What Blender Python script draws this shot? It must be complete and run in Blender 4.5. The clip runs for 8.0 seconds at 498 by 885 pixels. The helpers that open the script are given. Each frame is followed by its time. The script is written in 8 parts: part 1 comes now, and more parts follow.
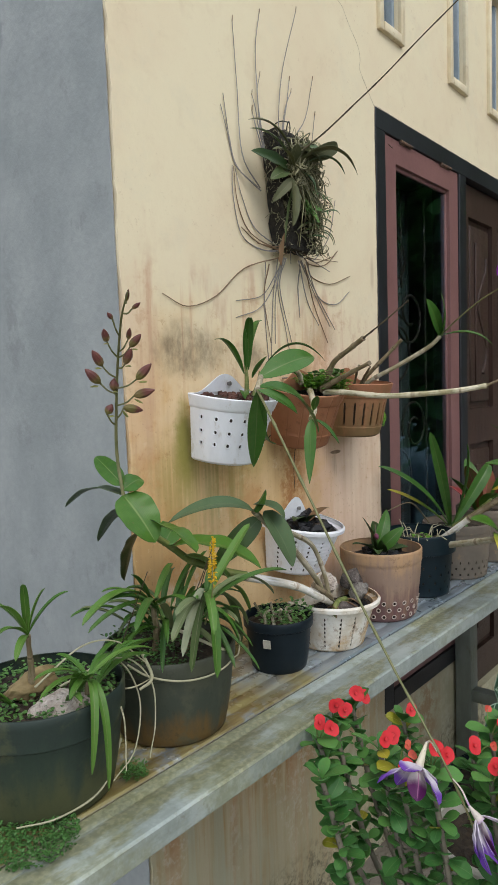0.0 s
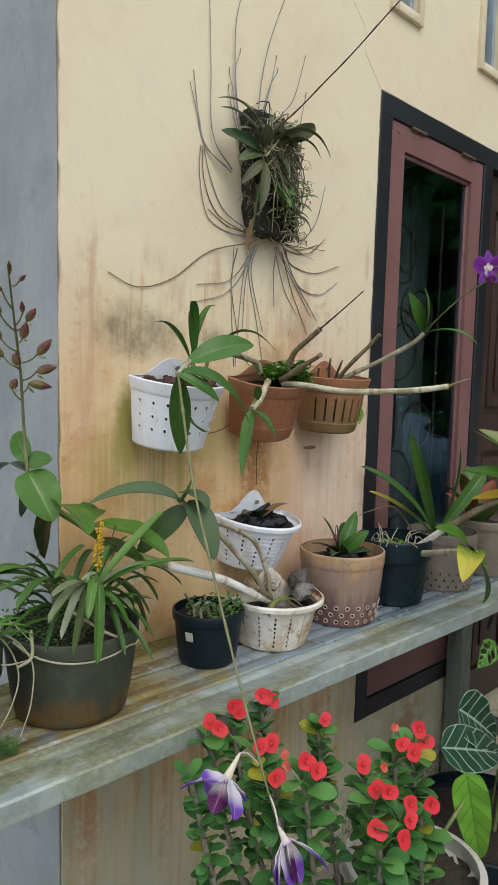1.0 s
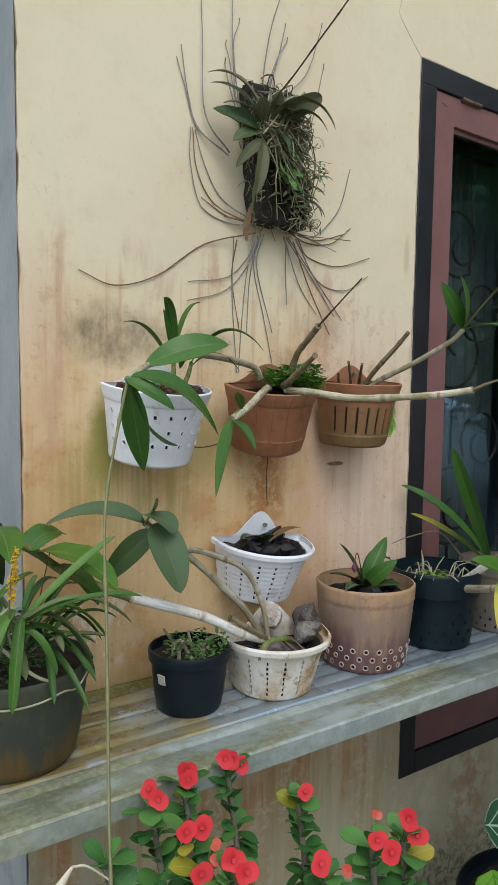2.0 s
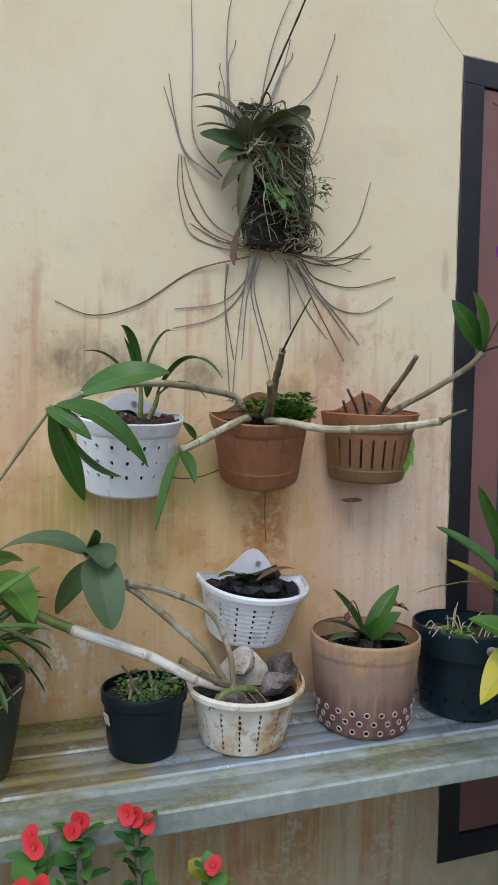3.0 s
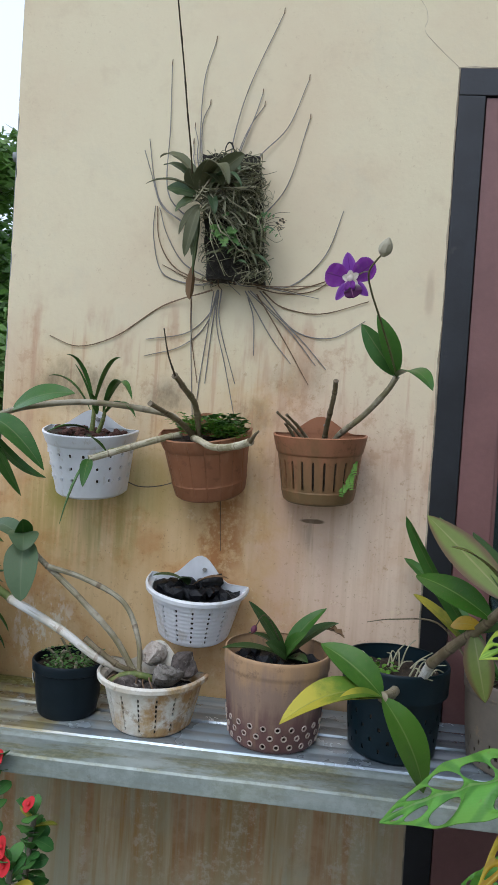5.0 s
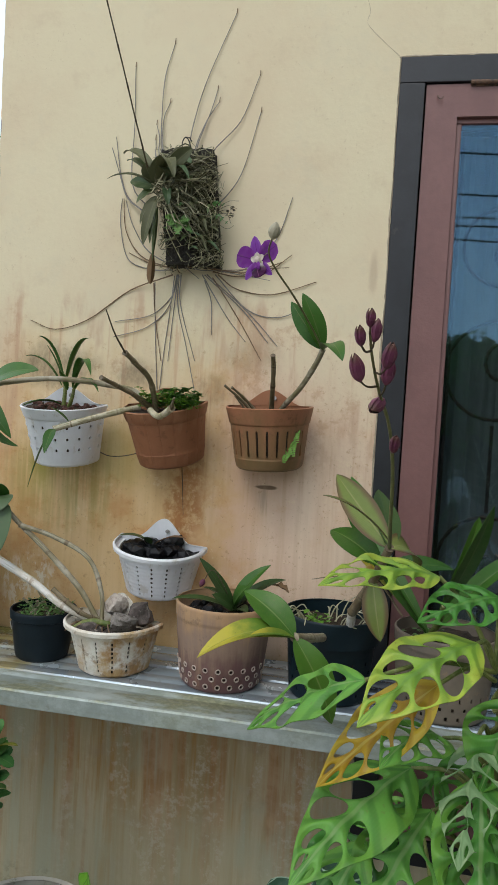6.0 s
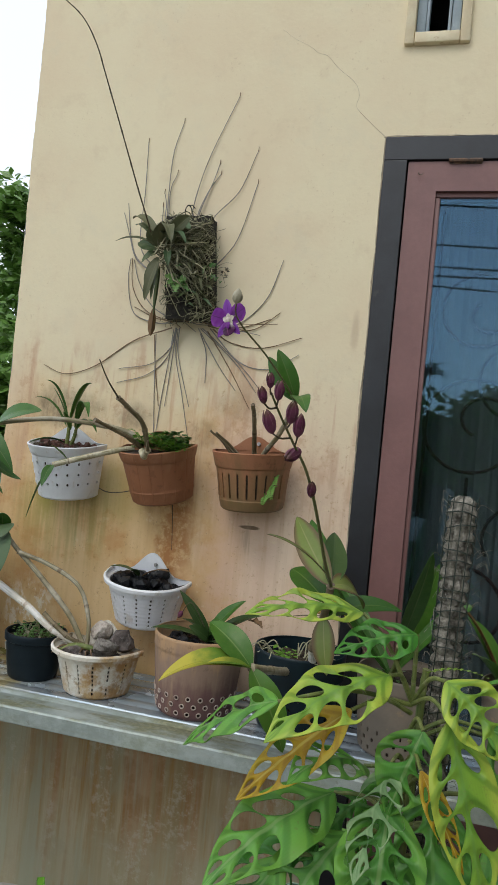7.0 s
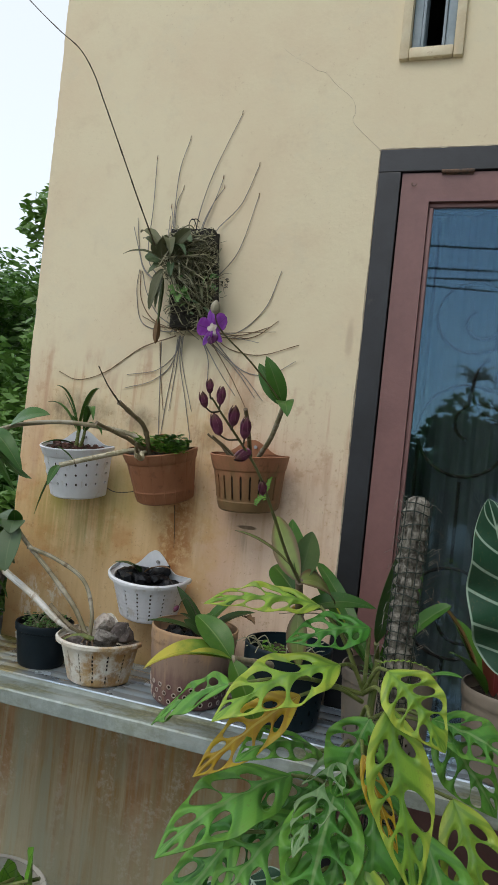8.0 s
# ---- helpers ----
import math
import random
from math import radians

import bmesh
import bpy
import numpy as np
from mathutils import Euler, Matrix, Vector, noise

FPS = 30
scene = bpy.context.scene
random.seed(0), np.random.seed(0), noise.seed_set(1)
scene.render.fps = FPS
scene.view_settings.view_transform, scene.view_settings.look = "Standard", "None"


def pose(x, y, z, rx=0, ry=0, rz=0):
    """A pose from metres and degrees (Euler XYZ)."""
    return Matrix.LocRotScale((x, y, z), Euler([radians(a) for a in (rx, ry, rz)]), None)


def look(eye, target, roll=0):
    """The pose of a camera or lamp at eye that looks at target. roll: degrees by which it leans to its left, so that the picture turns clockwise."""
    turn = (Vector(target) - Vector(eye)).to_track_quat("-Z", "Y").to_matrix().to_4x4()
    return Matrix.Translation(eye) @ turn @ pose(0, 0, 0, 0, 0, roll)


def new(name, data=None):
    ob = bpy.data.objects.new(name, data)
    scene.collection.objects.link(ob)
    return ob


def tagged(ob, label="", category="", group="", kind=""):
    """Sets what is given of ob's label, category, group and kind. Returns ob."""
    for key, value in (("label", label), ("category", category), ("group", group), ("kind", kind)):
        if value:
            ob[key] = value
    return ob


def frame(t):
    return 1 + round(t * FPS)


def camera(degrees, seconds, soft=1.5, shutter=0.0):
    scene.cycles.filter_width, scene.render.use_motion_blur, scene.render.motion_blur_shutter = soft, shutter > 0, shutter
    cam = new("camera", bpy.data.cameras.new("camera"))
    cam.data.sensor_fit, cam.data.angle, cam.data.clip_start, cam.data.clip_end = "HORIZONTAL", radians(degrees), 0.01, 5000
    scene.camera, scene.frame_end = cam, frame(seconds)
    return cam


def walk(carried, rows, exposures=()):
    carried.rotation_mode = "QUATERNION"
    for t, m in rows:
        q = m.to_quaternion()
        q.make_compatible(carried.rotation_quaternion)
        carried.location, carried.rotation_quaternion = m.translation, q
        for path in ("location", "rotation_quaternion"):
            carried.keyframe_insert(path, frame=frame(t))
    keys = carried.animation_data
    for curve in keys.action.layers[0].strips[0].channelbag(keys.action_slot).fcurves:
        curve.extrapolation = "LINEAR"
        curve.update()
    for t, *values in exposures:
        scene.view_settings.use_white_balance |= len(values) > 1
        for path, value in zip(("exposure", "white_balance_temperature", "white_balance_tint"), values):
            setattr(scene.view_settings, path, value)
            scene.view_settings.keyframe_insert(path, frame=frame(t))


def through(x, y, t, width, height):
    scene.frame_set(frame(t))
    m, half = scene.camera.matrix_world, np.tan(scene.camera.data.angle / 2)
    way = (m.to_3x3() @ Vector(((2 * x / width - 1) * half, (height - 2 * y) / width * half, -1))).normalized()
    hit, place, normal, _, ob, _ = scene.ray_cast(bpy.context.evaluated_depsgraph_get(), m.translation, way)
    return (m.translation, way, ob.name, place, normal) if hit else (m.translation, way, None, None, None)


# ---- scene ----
cam = camera(40.5, 8.0)
PATH = [
    (0, (0.176, 0.055, 1.4), (1.695, 1.348, 1.255), -1.8),
    (0.3, (0.252, -0.008, 1.390), (1.741, 1.319, 1.238), -0.6),
    (0.5, (0.305, -0.054, 1.384), (1.755, 1.316, 1.245), 0.2),
    (0.7, (0.351, -0.102, 1.386), (1.781, 1.291, 1.277), 2.2),
    (1, (0.424, -0.139, 1.385), (1.797, 1.306, 1.222), 1.7),
    (1.3, (0.502, -0.141, 1.374), (1.843, 1.335, 1.221), 1.0),
    (1.5, (0.569, -0.142, 1.368), (1.861, 1.375, 1.2), 1.4),
    (1.7, (0.656, -0.141, 1.370), (1.879, 1.430, 1.181), 1.5),
    (2, (0.771, -0.151, 1.374), (1.886, 1.504, 1.248), 1.0),
    (2.2, (0.834, -0.173, 1.357), (1.896, 1.522, 1.34), 0.5),
    (3.3, (1.315, -0.3, 1.393), (1.776, 1.644, 1.321), 1.1),
    (3.5, (1.379, -0.324, 1.368), (1.726, 1.645, 1.301), 0.8),
    (3.8, (1.501, -0.388, 1.375), (1.757, 1.595, 1.329), 1.6),
    (4, (1.596, -0.415, 1.381), (1.802, 1.572, 1.278), 1.1),
    (4.2, (1.690, -0.418, 1.387), (1.788, 1.573, 1.231), -0.2),
    (4.4, (1.778, -0.427, 1.393), (1.794, 1.572, 1.327), 0.7),
    (4.5, (1.818, -0.429, 1.403), (1.79, 1.569, 1.345), 1.6),
    (4.7, (1.889, -0.454, 1.419), (1.783, 1.543, 1.404), 3.0),
    (5.8, (2.228, -0.559, 1.376), (1.885, 1.411, 1.336), 3.6),
    (6, (2.27, -0.593, 1.385), (1.913, 1.373, 1.321), 3.5),
    (6.2, (2.316, -0.617, 1.390), (1.921, 1.343, 1.342), 3.3),
    (6.5, (2.381, -0.65, 1.39), (1.981, 1.309, 1.381), 3.0),
    (6.8, (2.426, -0.671, 1.396), (1.999, 1.282, 1.424), 4.9),
    (7, (2.453, -0.685, 1.4), (1.963, 1.253, 1.453), 5.7),
    (7.2, (2.484, -0.701, 1.403), (1.919, 1.215, 1.497), 6.4),
    (7.5, (2.531, -0.705, 1.407), (1.9, 1.192, 1.469), 7.1),
    (7.7, (2.567, -0.715, 1.406), (1.931, 1.180, 1.482), 6.7),
    (8, (2.616, -0.72, 1.407), (1.99, 1.179, 1.461), 6.2),
]
walk(cam, [(t, look(eye, target, roll)) for t, eye, target, roll in PATH],
     exposures=[(0, 0.68, 6550, 10), (2, 0.65, 6300, 8.5), (3.5, 0.51, 5980, 13), (4.2, 0.51, 5930, 13.5), (4.7, 0.51, 5850, 11.5), (6, 0.51, 6500, 7.5), (7, 0.49, 6550, 8), (8, 0.34, 6500, 8)])

# ---- light ----
world = bpy.data.worlds.new("sky")
scene.world = world
world.use_nodes = True
wn = world.node_tree
sky = wn.nodes.new("ShaderNodeTexSky")
sky.sky_type = "NISHITA"
sky.sun_disc = False
sky.sun_elevation = radians(52)
sky.sun_rotation = radians(200)
sky.dust_density = 1.0
clouds = wn.nodes.new("ShaderNodeMix")
clouds.data_type = "RGBA"
clouds.inputs[0].default_value = 0.6
clouds.inputs[7].default_value = (7.0, 7.2, 7.4, 1)
wn.links.new(sky.outputs[0], clouds.inputs[6])
wn.links.new(clouds.outputs[2], wn.nodes["Background"].inputs[0])
wn.nodes["Background"].inputs[1].default_value = 0.15
sun = new("sun", bpy.data.lights.new("sun", "SUN"))
sun.data.energy = 0.6
sun.data.angle = radians(25)
sun.data.color = (1.0, 0.95, 0.87)
sun.matrix_world = look((0, 0, 0), (0.34 * 0.62, 0.94 * 0.62, -0.79))


# ---- node helpers ----
class Nodes:
    def __init__(s, name):
        s.m = bpy.data.materials.new(name)
        s.m.use_nodes = True
        s.t = s.m.node_tree
        s.bsdf = s.t.nodes["Principled BSDF"]
        s.out = s.t.nodes["Material Output"]

    def node(s, kind, **props):
        n = s.t.nodes.new("ShaderNode" + kind)
        for k, v in props.items():
            setattr(n, k, v)
        return n

    def put(s, sock, v):
        if hasattr(v, "links"):
            s.t.links.new(v, sock)
        elif isinstance(v, (tuple, list)):
            sock.default_value = (*v, 1.0)[:4] if len(sock.default_value) == 4 else v
        else:
            sock.default_value = v

    def coords(s, which="Object", scale=(1, 1, 1)):
        c = s.node("TexCoord").outputs[which]
        if scale == (1, 1, 1):
            return c
        n = s.node("Mapping")
        s.put(n.inputs[0], c)
        n.inputs["Scale"].default_value = scale
        return n.outputs[0]

    def noise(s, vec, scale, detail=4.0, rough=0.6):
        n = s.node("TexNoise")
        s.put(n.inputs["Vector"], vec)
        s.put(n.inputs["Scale"], scale)
        s.put(n.inputs["Detail"], detail)
        s.put(n.inputs["Roughness"], rough)
        return n.outputs["Fac"]

    def math(s, op, a, b=0.0, clamp=False):
        n = s.node("Math", operation=op, use_clamp=clamp)
        s.put(n.inputs[0], a)
        s.put(n.inputs[1], b)
        return n.outputs[0]

    def step(s, v, lo, hi):
        n = s.node("MapRange", interpolation_type="SMOOTHSTEP")
        s.put(n.inputs["Value"], v)
        n.inputs["From Min"].default_value, n.inputs["From Max"].default_value = min(lo, hi), max(lo, hi)
        n.inputs["To Min"].default_value, n.inputs["To Max"].default_value = (0, 1) if lo < hi else (1, 0)
        return n.outputs["Result"]

    def mix(s, f, a, b, blend="MIX"):
        n = s.node("Mix", data_type="RGBA", blend_type=blend)
        s.put(n.inputs["Factor"], f)
        s.put(n.inputs[6], a)
        s.put(n.inputs[7], b)
        return n.outputs[2]

    def bump(s, h, strength, dist=0.01):
        n = s.node("Bump")
        s.put(n.inputs["Height"], h)
        n.inputs["Strength"].default_value = strength
        n.inputs["Distance"].default_value = dist
        s.t.links.new(n.outputs[0], s.bsdf.inputs["Normal"])

    def split(s, v):
        n = s.node("SeparateXYZ")
        s.put(n.inputs[0], v)
        return n.outputs

    def set(s, **kw):
        for k, v in kw.items():
            s.put(s.bsdf.inputs[k.replace("_", " ")], v)
        return s.m


def mat(name, a, b, scale=9.0, rough=0.6, bump=0.25, fine=90.0, metal=0.0, stain=None, stain_at=0.58, stretch=(1, 1, 1), spec=0.5, depth=0.004, stain_k=0.8):
    """Two colours mingled by a coarse noise, a fine grain in tint and relief, and stains of a third colour."""
    n = Nodes(name)
    co = n.coords(scale=stretch)
    c = n.mix(n.step(n.noise(co, scale), 0.3, 0.7), a, b)
    g = n.noise(co, fine, 3.0)
    c = n.mix(n.math("MULTIPLY", g, 0.35), c, tuple(v * 0.55 for v in a))
    if stain:
        c = n.mix(n.math("MULTIPLY", n.step(n.noise(co, scale * 2.3, 6.0, 0.7), stain_at, stain_at + 0.12), stain_k), c, stain)
    n.bump(g, bump, depth)
    return n.set(Base_Color=c, Roughness=n.step(g, -1.2 + rough, 0.4 + rough) if rough < 0.35 else rough, Metallic=metal, Specular_IOR_Level=spec)


def leaf_mat(name, a, b, rib, rough=0.33, tip=None, tip_from=0.7, veins=26.0, through=0.25, edge=None, side_veins=False, furrow=None):
    """A leaf: u along, v across. Midrib, veins, a mottled blade, light through it."""
    n = Nodes(name)
    uv = n.split(n.coords("UV"))
    co = n.coords()
    rnd = n.node("ObjectInfo").outputs["Random"]
    f = n.math("ADD", n.math("MULTIPLY", n.noise(co, 28.0), 0.7), n.math("MULTIPLY", rnd, 0.5))
    c = n.mix(n.step(f, 0.3, 0.85), a, b)
    if tip:
        k = n.math("ADD", uv[0], n.math("MULTIPLY", n.math("SUBTRACT", n.noise(co, 30.0), 0.5), 0.5))
        c = n.mix(n.step(k, tip_from - 0.2, tip_from + 0.2), c, tip)
    off = n.math("ABSOLUTE", n.math("SUBTRACT", uv[1], 0.5))
    if edge:
        c = n.mix(n.step(n.math("ADD", off, n.math("MULTIPLY", n.noise(co, 20.0), 0.12)), 0.3, 0.52), c, edge)
    if furrow:
        fw = n.math("SINE", n.math("ADD", n.math("SUBTRACT", n.math("MULTIPLY", uv[0], 38.0), n.math("MULTIPLY", off, 15.0)), n.math("MULTIPLY", n.noise(co, 40.0), 1.5)))
        c = n.mix(n.math("MULTIPLY", n.step(fw, 0.1, 0.98), 0.48), c, furrow)
        c = n.mix(n.math("MULTIPLY", n.step(off, 0.13, 0.03), 0.32), c, furrow)
    c = n.mix(n.math("MULTIPLY", n.step(off, 0.035, 0.012), 0.75), c, rib)
    if side_veins:
        ph = n.math("ADD", n.math("MULTIPLY", uv[0], 40.0), n.math("MULTIPLY", off, -15.0))
        w = n.math("SINE", ph)
        c = n.mix(n.math("MULTIPLY", n.step(w, 0.90, 0.985), 0.7), c, rib)
        c = n.mix(n.math("MULTIPLY", n.step(off, 0.472, 0.488), 0.7), c, rib)
    else:
        w = n.math("SINE", n.math("MULTIPLY", uv[1], veins * 6.28))
        c = n.mix(n.math("MULTIPLY", n.step(w, -0.2, 1.0), 0.05), c, rib)
    c = n.mix(n.math("MULTIPLY", n.step(n.noise(co, 160.0, 2.0), 0.6, 0.72), 0.25), c, (0.16, 0.13, 0.05))
    n.bump(n.math("ADD", n.math("MULTIPLY", w, 1.0 if side_veins else 0.12), n.math("ADD", n.noise(co, 90.0), n.math("MULTIPLY", n.noise(co, 22.0), 4.0))), 0.22, 0.001)
    n.set(Base_Color=c, Roughness=rough, Specular_IOR_Level=0.31)
    tr = n.node("BsdfTranslucent")
    n.put(tr.inputs[0], c)
    mx = n.node("MixShader")
    mx.inputs[0].default_value = through * 0.65
    n.t.links.new(n.bsdf.outputs[0], mx.inputs[1])
    n.t.links.new(tr.outputs[0], mx.inputs[2])
    n.t.links.new(mx.outputs[0], n.out.inputs[0])
    return n.m


# ---- materials ----
def wall_material():
    n = Nodes("cream_plaster")
    co = n.coords()
    x, y, z = n.split(co)
    big = n.noise(co, 2.2, 5.0, 0.65)
    mid = n.noise(co, 9.0, 6.0, 0.7)
    fine = n.noise(co, 70.0, 4.0)
    run = n.noise(n.coords(scale=(22, 22, 1.1)), 1.0, 5.0, 0.62)
    run2 = n.noise(n.coords(scale=(60, 60, 2.5)), 1.0, 3.0, 0.6)

    def blob(cx, cz, rx, rz, soft=0.55):
        dx = n.math("DIVIDE", n.math("SUBTRACT", x, cx), rx)
        dz = n.math("DIVIDE", n.math("SUBTRACT", z, cz), rz)
        d = n.math("SQRT", n.math("ADD", n.math("MULTIPLY", dx, dx), n.math("MULTIPLY", dz, dz)))
        return n.step(n.math("ADD", d, n.math("MULTIPLY", n.math("SUBTRACT", mid, 0.5), 1.6)), 1.0 + soft, 1.0 - soft)

    def part_of(f, k):
        return n.math("MULTIPLY", f, k)

    slow = n.noise(co, 1.1, 3.0, 0.5)
    wide = n.noise(n.coords(scale=(7, 7, 0.8)), 1.0, 4.0, 0.6)
    c = n.mix(n.step(big, 0.35, 0.7), (0.77, 0.67, 0.475), (0.74, 0.61, 0.43))
    c = n.mix(part_of(n.step(mid, 0.52, 0.72), 0.30), c, (0.62, 0.49, 0.34))
    c = n.mix(part_of(n.step(n.noise(co, 5.0, 6.0, 0.75), 0.52, 0.66), 0.22), c, (0.66, 0.60, 0.46))
    c = n.mix(part_of(n.step(slow, 0.5, 0.7), 0.25), c, (0.70, 0.58, 0.40))
    # old rain and watering marks below the hanging pots
    zz = n.math("ADD", z, n.math("ADD", n.math("MULTIPLY", n.math("SUBTRACT", big, 0.5), 0.55), n.math("ADD", n.math("MULTIPLY", n.math("SUBTRACT", mid, 0.5), 0.30), n.math("MULTIPLY", n.math("SUBTRACT", wide, 0.5), 0.35))))
    low = n.step(zz, 1.70, 1.22)
    tone = n.math("ADD", n.math("MULTIPLY", wide, 0.55), n.math("MULTIPLY", big, 0.45))
    ochre = n.mix(n.step(tone, 0.36, 0.62), (0.62, 0.37, 0.15), (0.76, 0.54, 0.29))
    pale = n.mix(n.step(tone, 0.36, 0.62), (0.68, 0.445, 0.325), (0.80, 0.61, 0.465))
    right = n.step(n.math("ADD", x, n.math("MULTIPLY", n.math("SUBTRACT", mid, 0.5), 0.35)), 1.76, 2.02)
    c = n.mix(part_of(low, 0.9), c, n.mix(right, ochre, pale))
    c = n.mix(part_of(n.math("MULTIPLY", n.step(run2, 0.42, 0.7), low), 0.22), c, (0.50, 0.31, 0.15))
    drip = n.math("MULTIPLY", n.step(run2, 0.56, 0.70), n.math("MULTIPLY", n.step(zz, 1.70, 1.56), n.step(z, 1.05, 1.40)))
    c = n.mix(part_of(drip, 0.45), c, (0.55, 0.30, 0.19))
    blotch = n.math("MULTIPLY", n.step(n.noise(co, 15.0, 6.0, 0.72), 0.54, 0.66), n.math("MULTIPLY", n.step(zz, 1.70, 1.56), n.step(z, 1.15, 1.42)))
    c = n.mix(part_of(blotch, 0.45), c, (0.50, 0.29, 0.17))
    spots = n.math("MULTIPLY", n.step(n.noise(co, 48.0, 5.0, 0.7), 0.60, 0.68), n.step(zz, 1.68, 1.5))
    c = n.mix(part_of(spots, 0.45), c, (0.42, 0.24, 0.12))
    bare = n.math("MULTIPLY", n.step(n.noise(co, 26.0, 6.0, 0.75), 0.60, 0.66), n.step(zz, 1.55, 1.3))
    c = n.mix(part_of(bare, 0.35), c, (0.84, 0.70, 0.46))
    # orange patches, brown smears, sparse dark specks
    c = n.mix(part_of(n.math("MULTIPLY", n.step(n.noise(co, 6.0, 6.0, 0.7), 0.50, 0.64), n.math("MULTIPLY", n.step(zz, 1.52, 1.30), n.math("SUBTRACT", 1.0, n.math("MULTIPLY", right, 0.65)))), 0.55), c, (0.58, 0.29, 0.11))
    smear = n.math("MULTIPLY", n.step(n.noise(n.coords(scale=(15, 15, 3.6)), 1.0, 4.0, 0.6), 0.52, 0.68), n.math("MULTIPLY", n.step(zz, 1.78, 1.60), n.step(zz, 1.20, 1.42)))
    c = n.mix(part_of(smear, 0.55), c, (0.53, 0.32, 0.21))
    speck = n.step(n.noise(co, 130.0, 3.0, 0.6), 0.655, 0.70)
    c = n.mix(part_of(n.math("MULTIPLY", speck, n.math("ADD", 0.08, n.math("MULTIPLY", low, 0.75))), 0.5), c, (0.30, 0.17, 0.09))
    lump = n.math("MULTIPLY", n.step(n.noise(co, 85.0, 5.0, 0.7), 0.60, 0.68), n.step(n.noise(co, 4.0, 3.0), 0.47, 0.60))
    c = n.mix(part_of(lump, 0.22), c, (0.36, 0.21, 0.10))
    mould = n.step(n.noise(n.coords(scale=(1, 1, 0.5)), 34.0, 6.0, 0.75), 0.30, 0.70)
    for cx, cz, rx, rz, k in ((1.350, 1.508, 0.11, 0.055, 0.95), (1.60, 1.50, 0.06, 0.04, 0.8), (1.83, 1.46, 0.04, 0.04, 0.5), (1.93, 1.56, 0.07, 0.05, 0.35)):
        c = n.mix(part_of(n.math("MULTIPLY", blob(cx, cz, rx, rz), n.math("ADD", 0.30, n.math("MULTIPLY", mould, 0.60))), k), c, (0.19, 0.145, 0.095))
    c = n.mix(part_of(blob(1.325, 1.28, 0.03, 0.10), 0.85), c, (0.25, 0.24, 0.05))
    c = n.mix(part_of(blob(1.19, 1.46, 0.06, 0.22), 0.28), c, (0.60, 0.36, 0.25))
    c = n.mix(part_of(n.math("MULTIPLY", blob(1.39, 1.19, 0.16, 0.13), n.step(run2, 0.3, 0.6)), 0.5), c, (0.32, 0.28, 0.07))
    c = n.mix(part_of(blob(1.56, 1.27, 0.10, 0.09), 0.4), c, (0.36, 0.31, 0.09))
    c = n.mix(part_of(n.math("MULTIPLY", blob(1.765, 1.12, 0.055, 0.17, 0.4), n.step(n.noise(co, 34.0, 6.0, 0.75), 0.36, 0.56)), 0.85), c, (0.46, 0.20, 0.07))
    c = n.mix(part_of(blob(1.80, 1.02, 0.035, 0.06, 0.3), 0.6), c, (0.70, 0.45, 0.24))
    c = n.mix(part_of(blob(1.99, 1.205, 0.030, 0.0055, 0.25), 0.9), c, (0.16, 0.10, 0.06))
    c = n.mix(part_of(n.math("MULTIPLY", blob(1.99, 1.175, 0.018, 0.035), n.step(run2, 0.48, 0.6)), 0.45), c, (0.40, 0.28, 0.20))
    c = n.mix(part_of(n.math("MULTIPLY", blob(1.31, 0.86, 0.08, 0.10), n.step(n.noise(n.coords(scale=(1, 1, 0.45)), 30.0, 6.0, 0.75), 0.50, 0.60)), 0.8), c, (0.84, 0.78, 0.66))
    c = n.mix(part_of(n.step(n.math("ADD", z, n.math("MULTIPLY", mid, 0.1)), 0.83, 0.76), 0.6), c, (0.38, 0.27, 0.11))
    # base below the bench: streaked, damp and bare in places
    base = n.mix(n.step(n.math("ADD", n.math("MULTIPLY", wide, 0.6), n.math("MULTIPLY", run, 0.4)), 0.40, 0.60), (0.41, 0.295, 0.150), (0.55, 0.44, 0.275))
    base = n.mix(part_of(n.math("MULTIPLY", n.step(run2, 0.46, 0.70), n.step(n.noise(co, 5.0, 5.0, 0.7), 0.36, 0.54)), 0.85), base, (0.43, 0.235, 0.075))
    base = n.mix(part_of(n.step(n.noise(co, 7.0, 6.0, 0.75), 0.50, 0.64), 0.5), base, (0.42, 0.30, 0.19))
    base = n.mix(part_of(n.step(n.noise(n.coords(scale=(90, 90, 5)), 1.0, 4.0, 0.7), 0.55, 0.68), 0.18), base, (0.72, 0.60, 0.46))
    base = n.mix(part_of(n.step(n.noise(n.coords(scale=(5, 5, 2.0)), 1.0, 5.0), 0.50, 0.64), 0.55), base, (0.43, 0.44, 0.33))
    band = n.noise(n.coords(scale=(9, 9, 0.5)), 1.0, 4.0, 0.65)
    base = n.mix(part_of(n.math("MULTIPLY", n.step(band, 0.50, 0.58), n.step(run2, 0.30, 0.58)), 0.75), base, n.mix(n.step(mid, 0.4, 0.6), (0.40, 0.195, 0.075), (0.52, 0.31, 0.17)))
    base = n.mix(part_of(n.step(band, 0.46, 0.40), 0.5), base, (0.44, 0.45, 0.34))
    crust = n.math("MULTIPLY", n.step(n.noise(co, 40.0, 6.0, 0.8), 0.50, 0.60), n.step(n.noise(n.coords(scale=(9, 9, 2.2)), 1.0, 3.0), 0.48, 0.62))
    base = n.mix(part_of(crust, 0.38), base, (0.70, 0.64, 0.54))
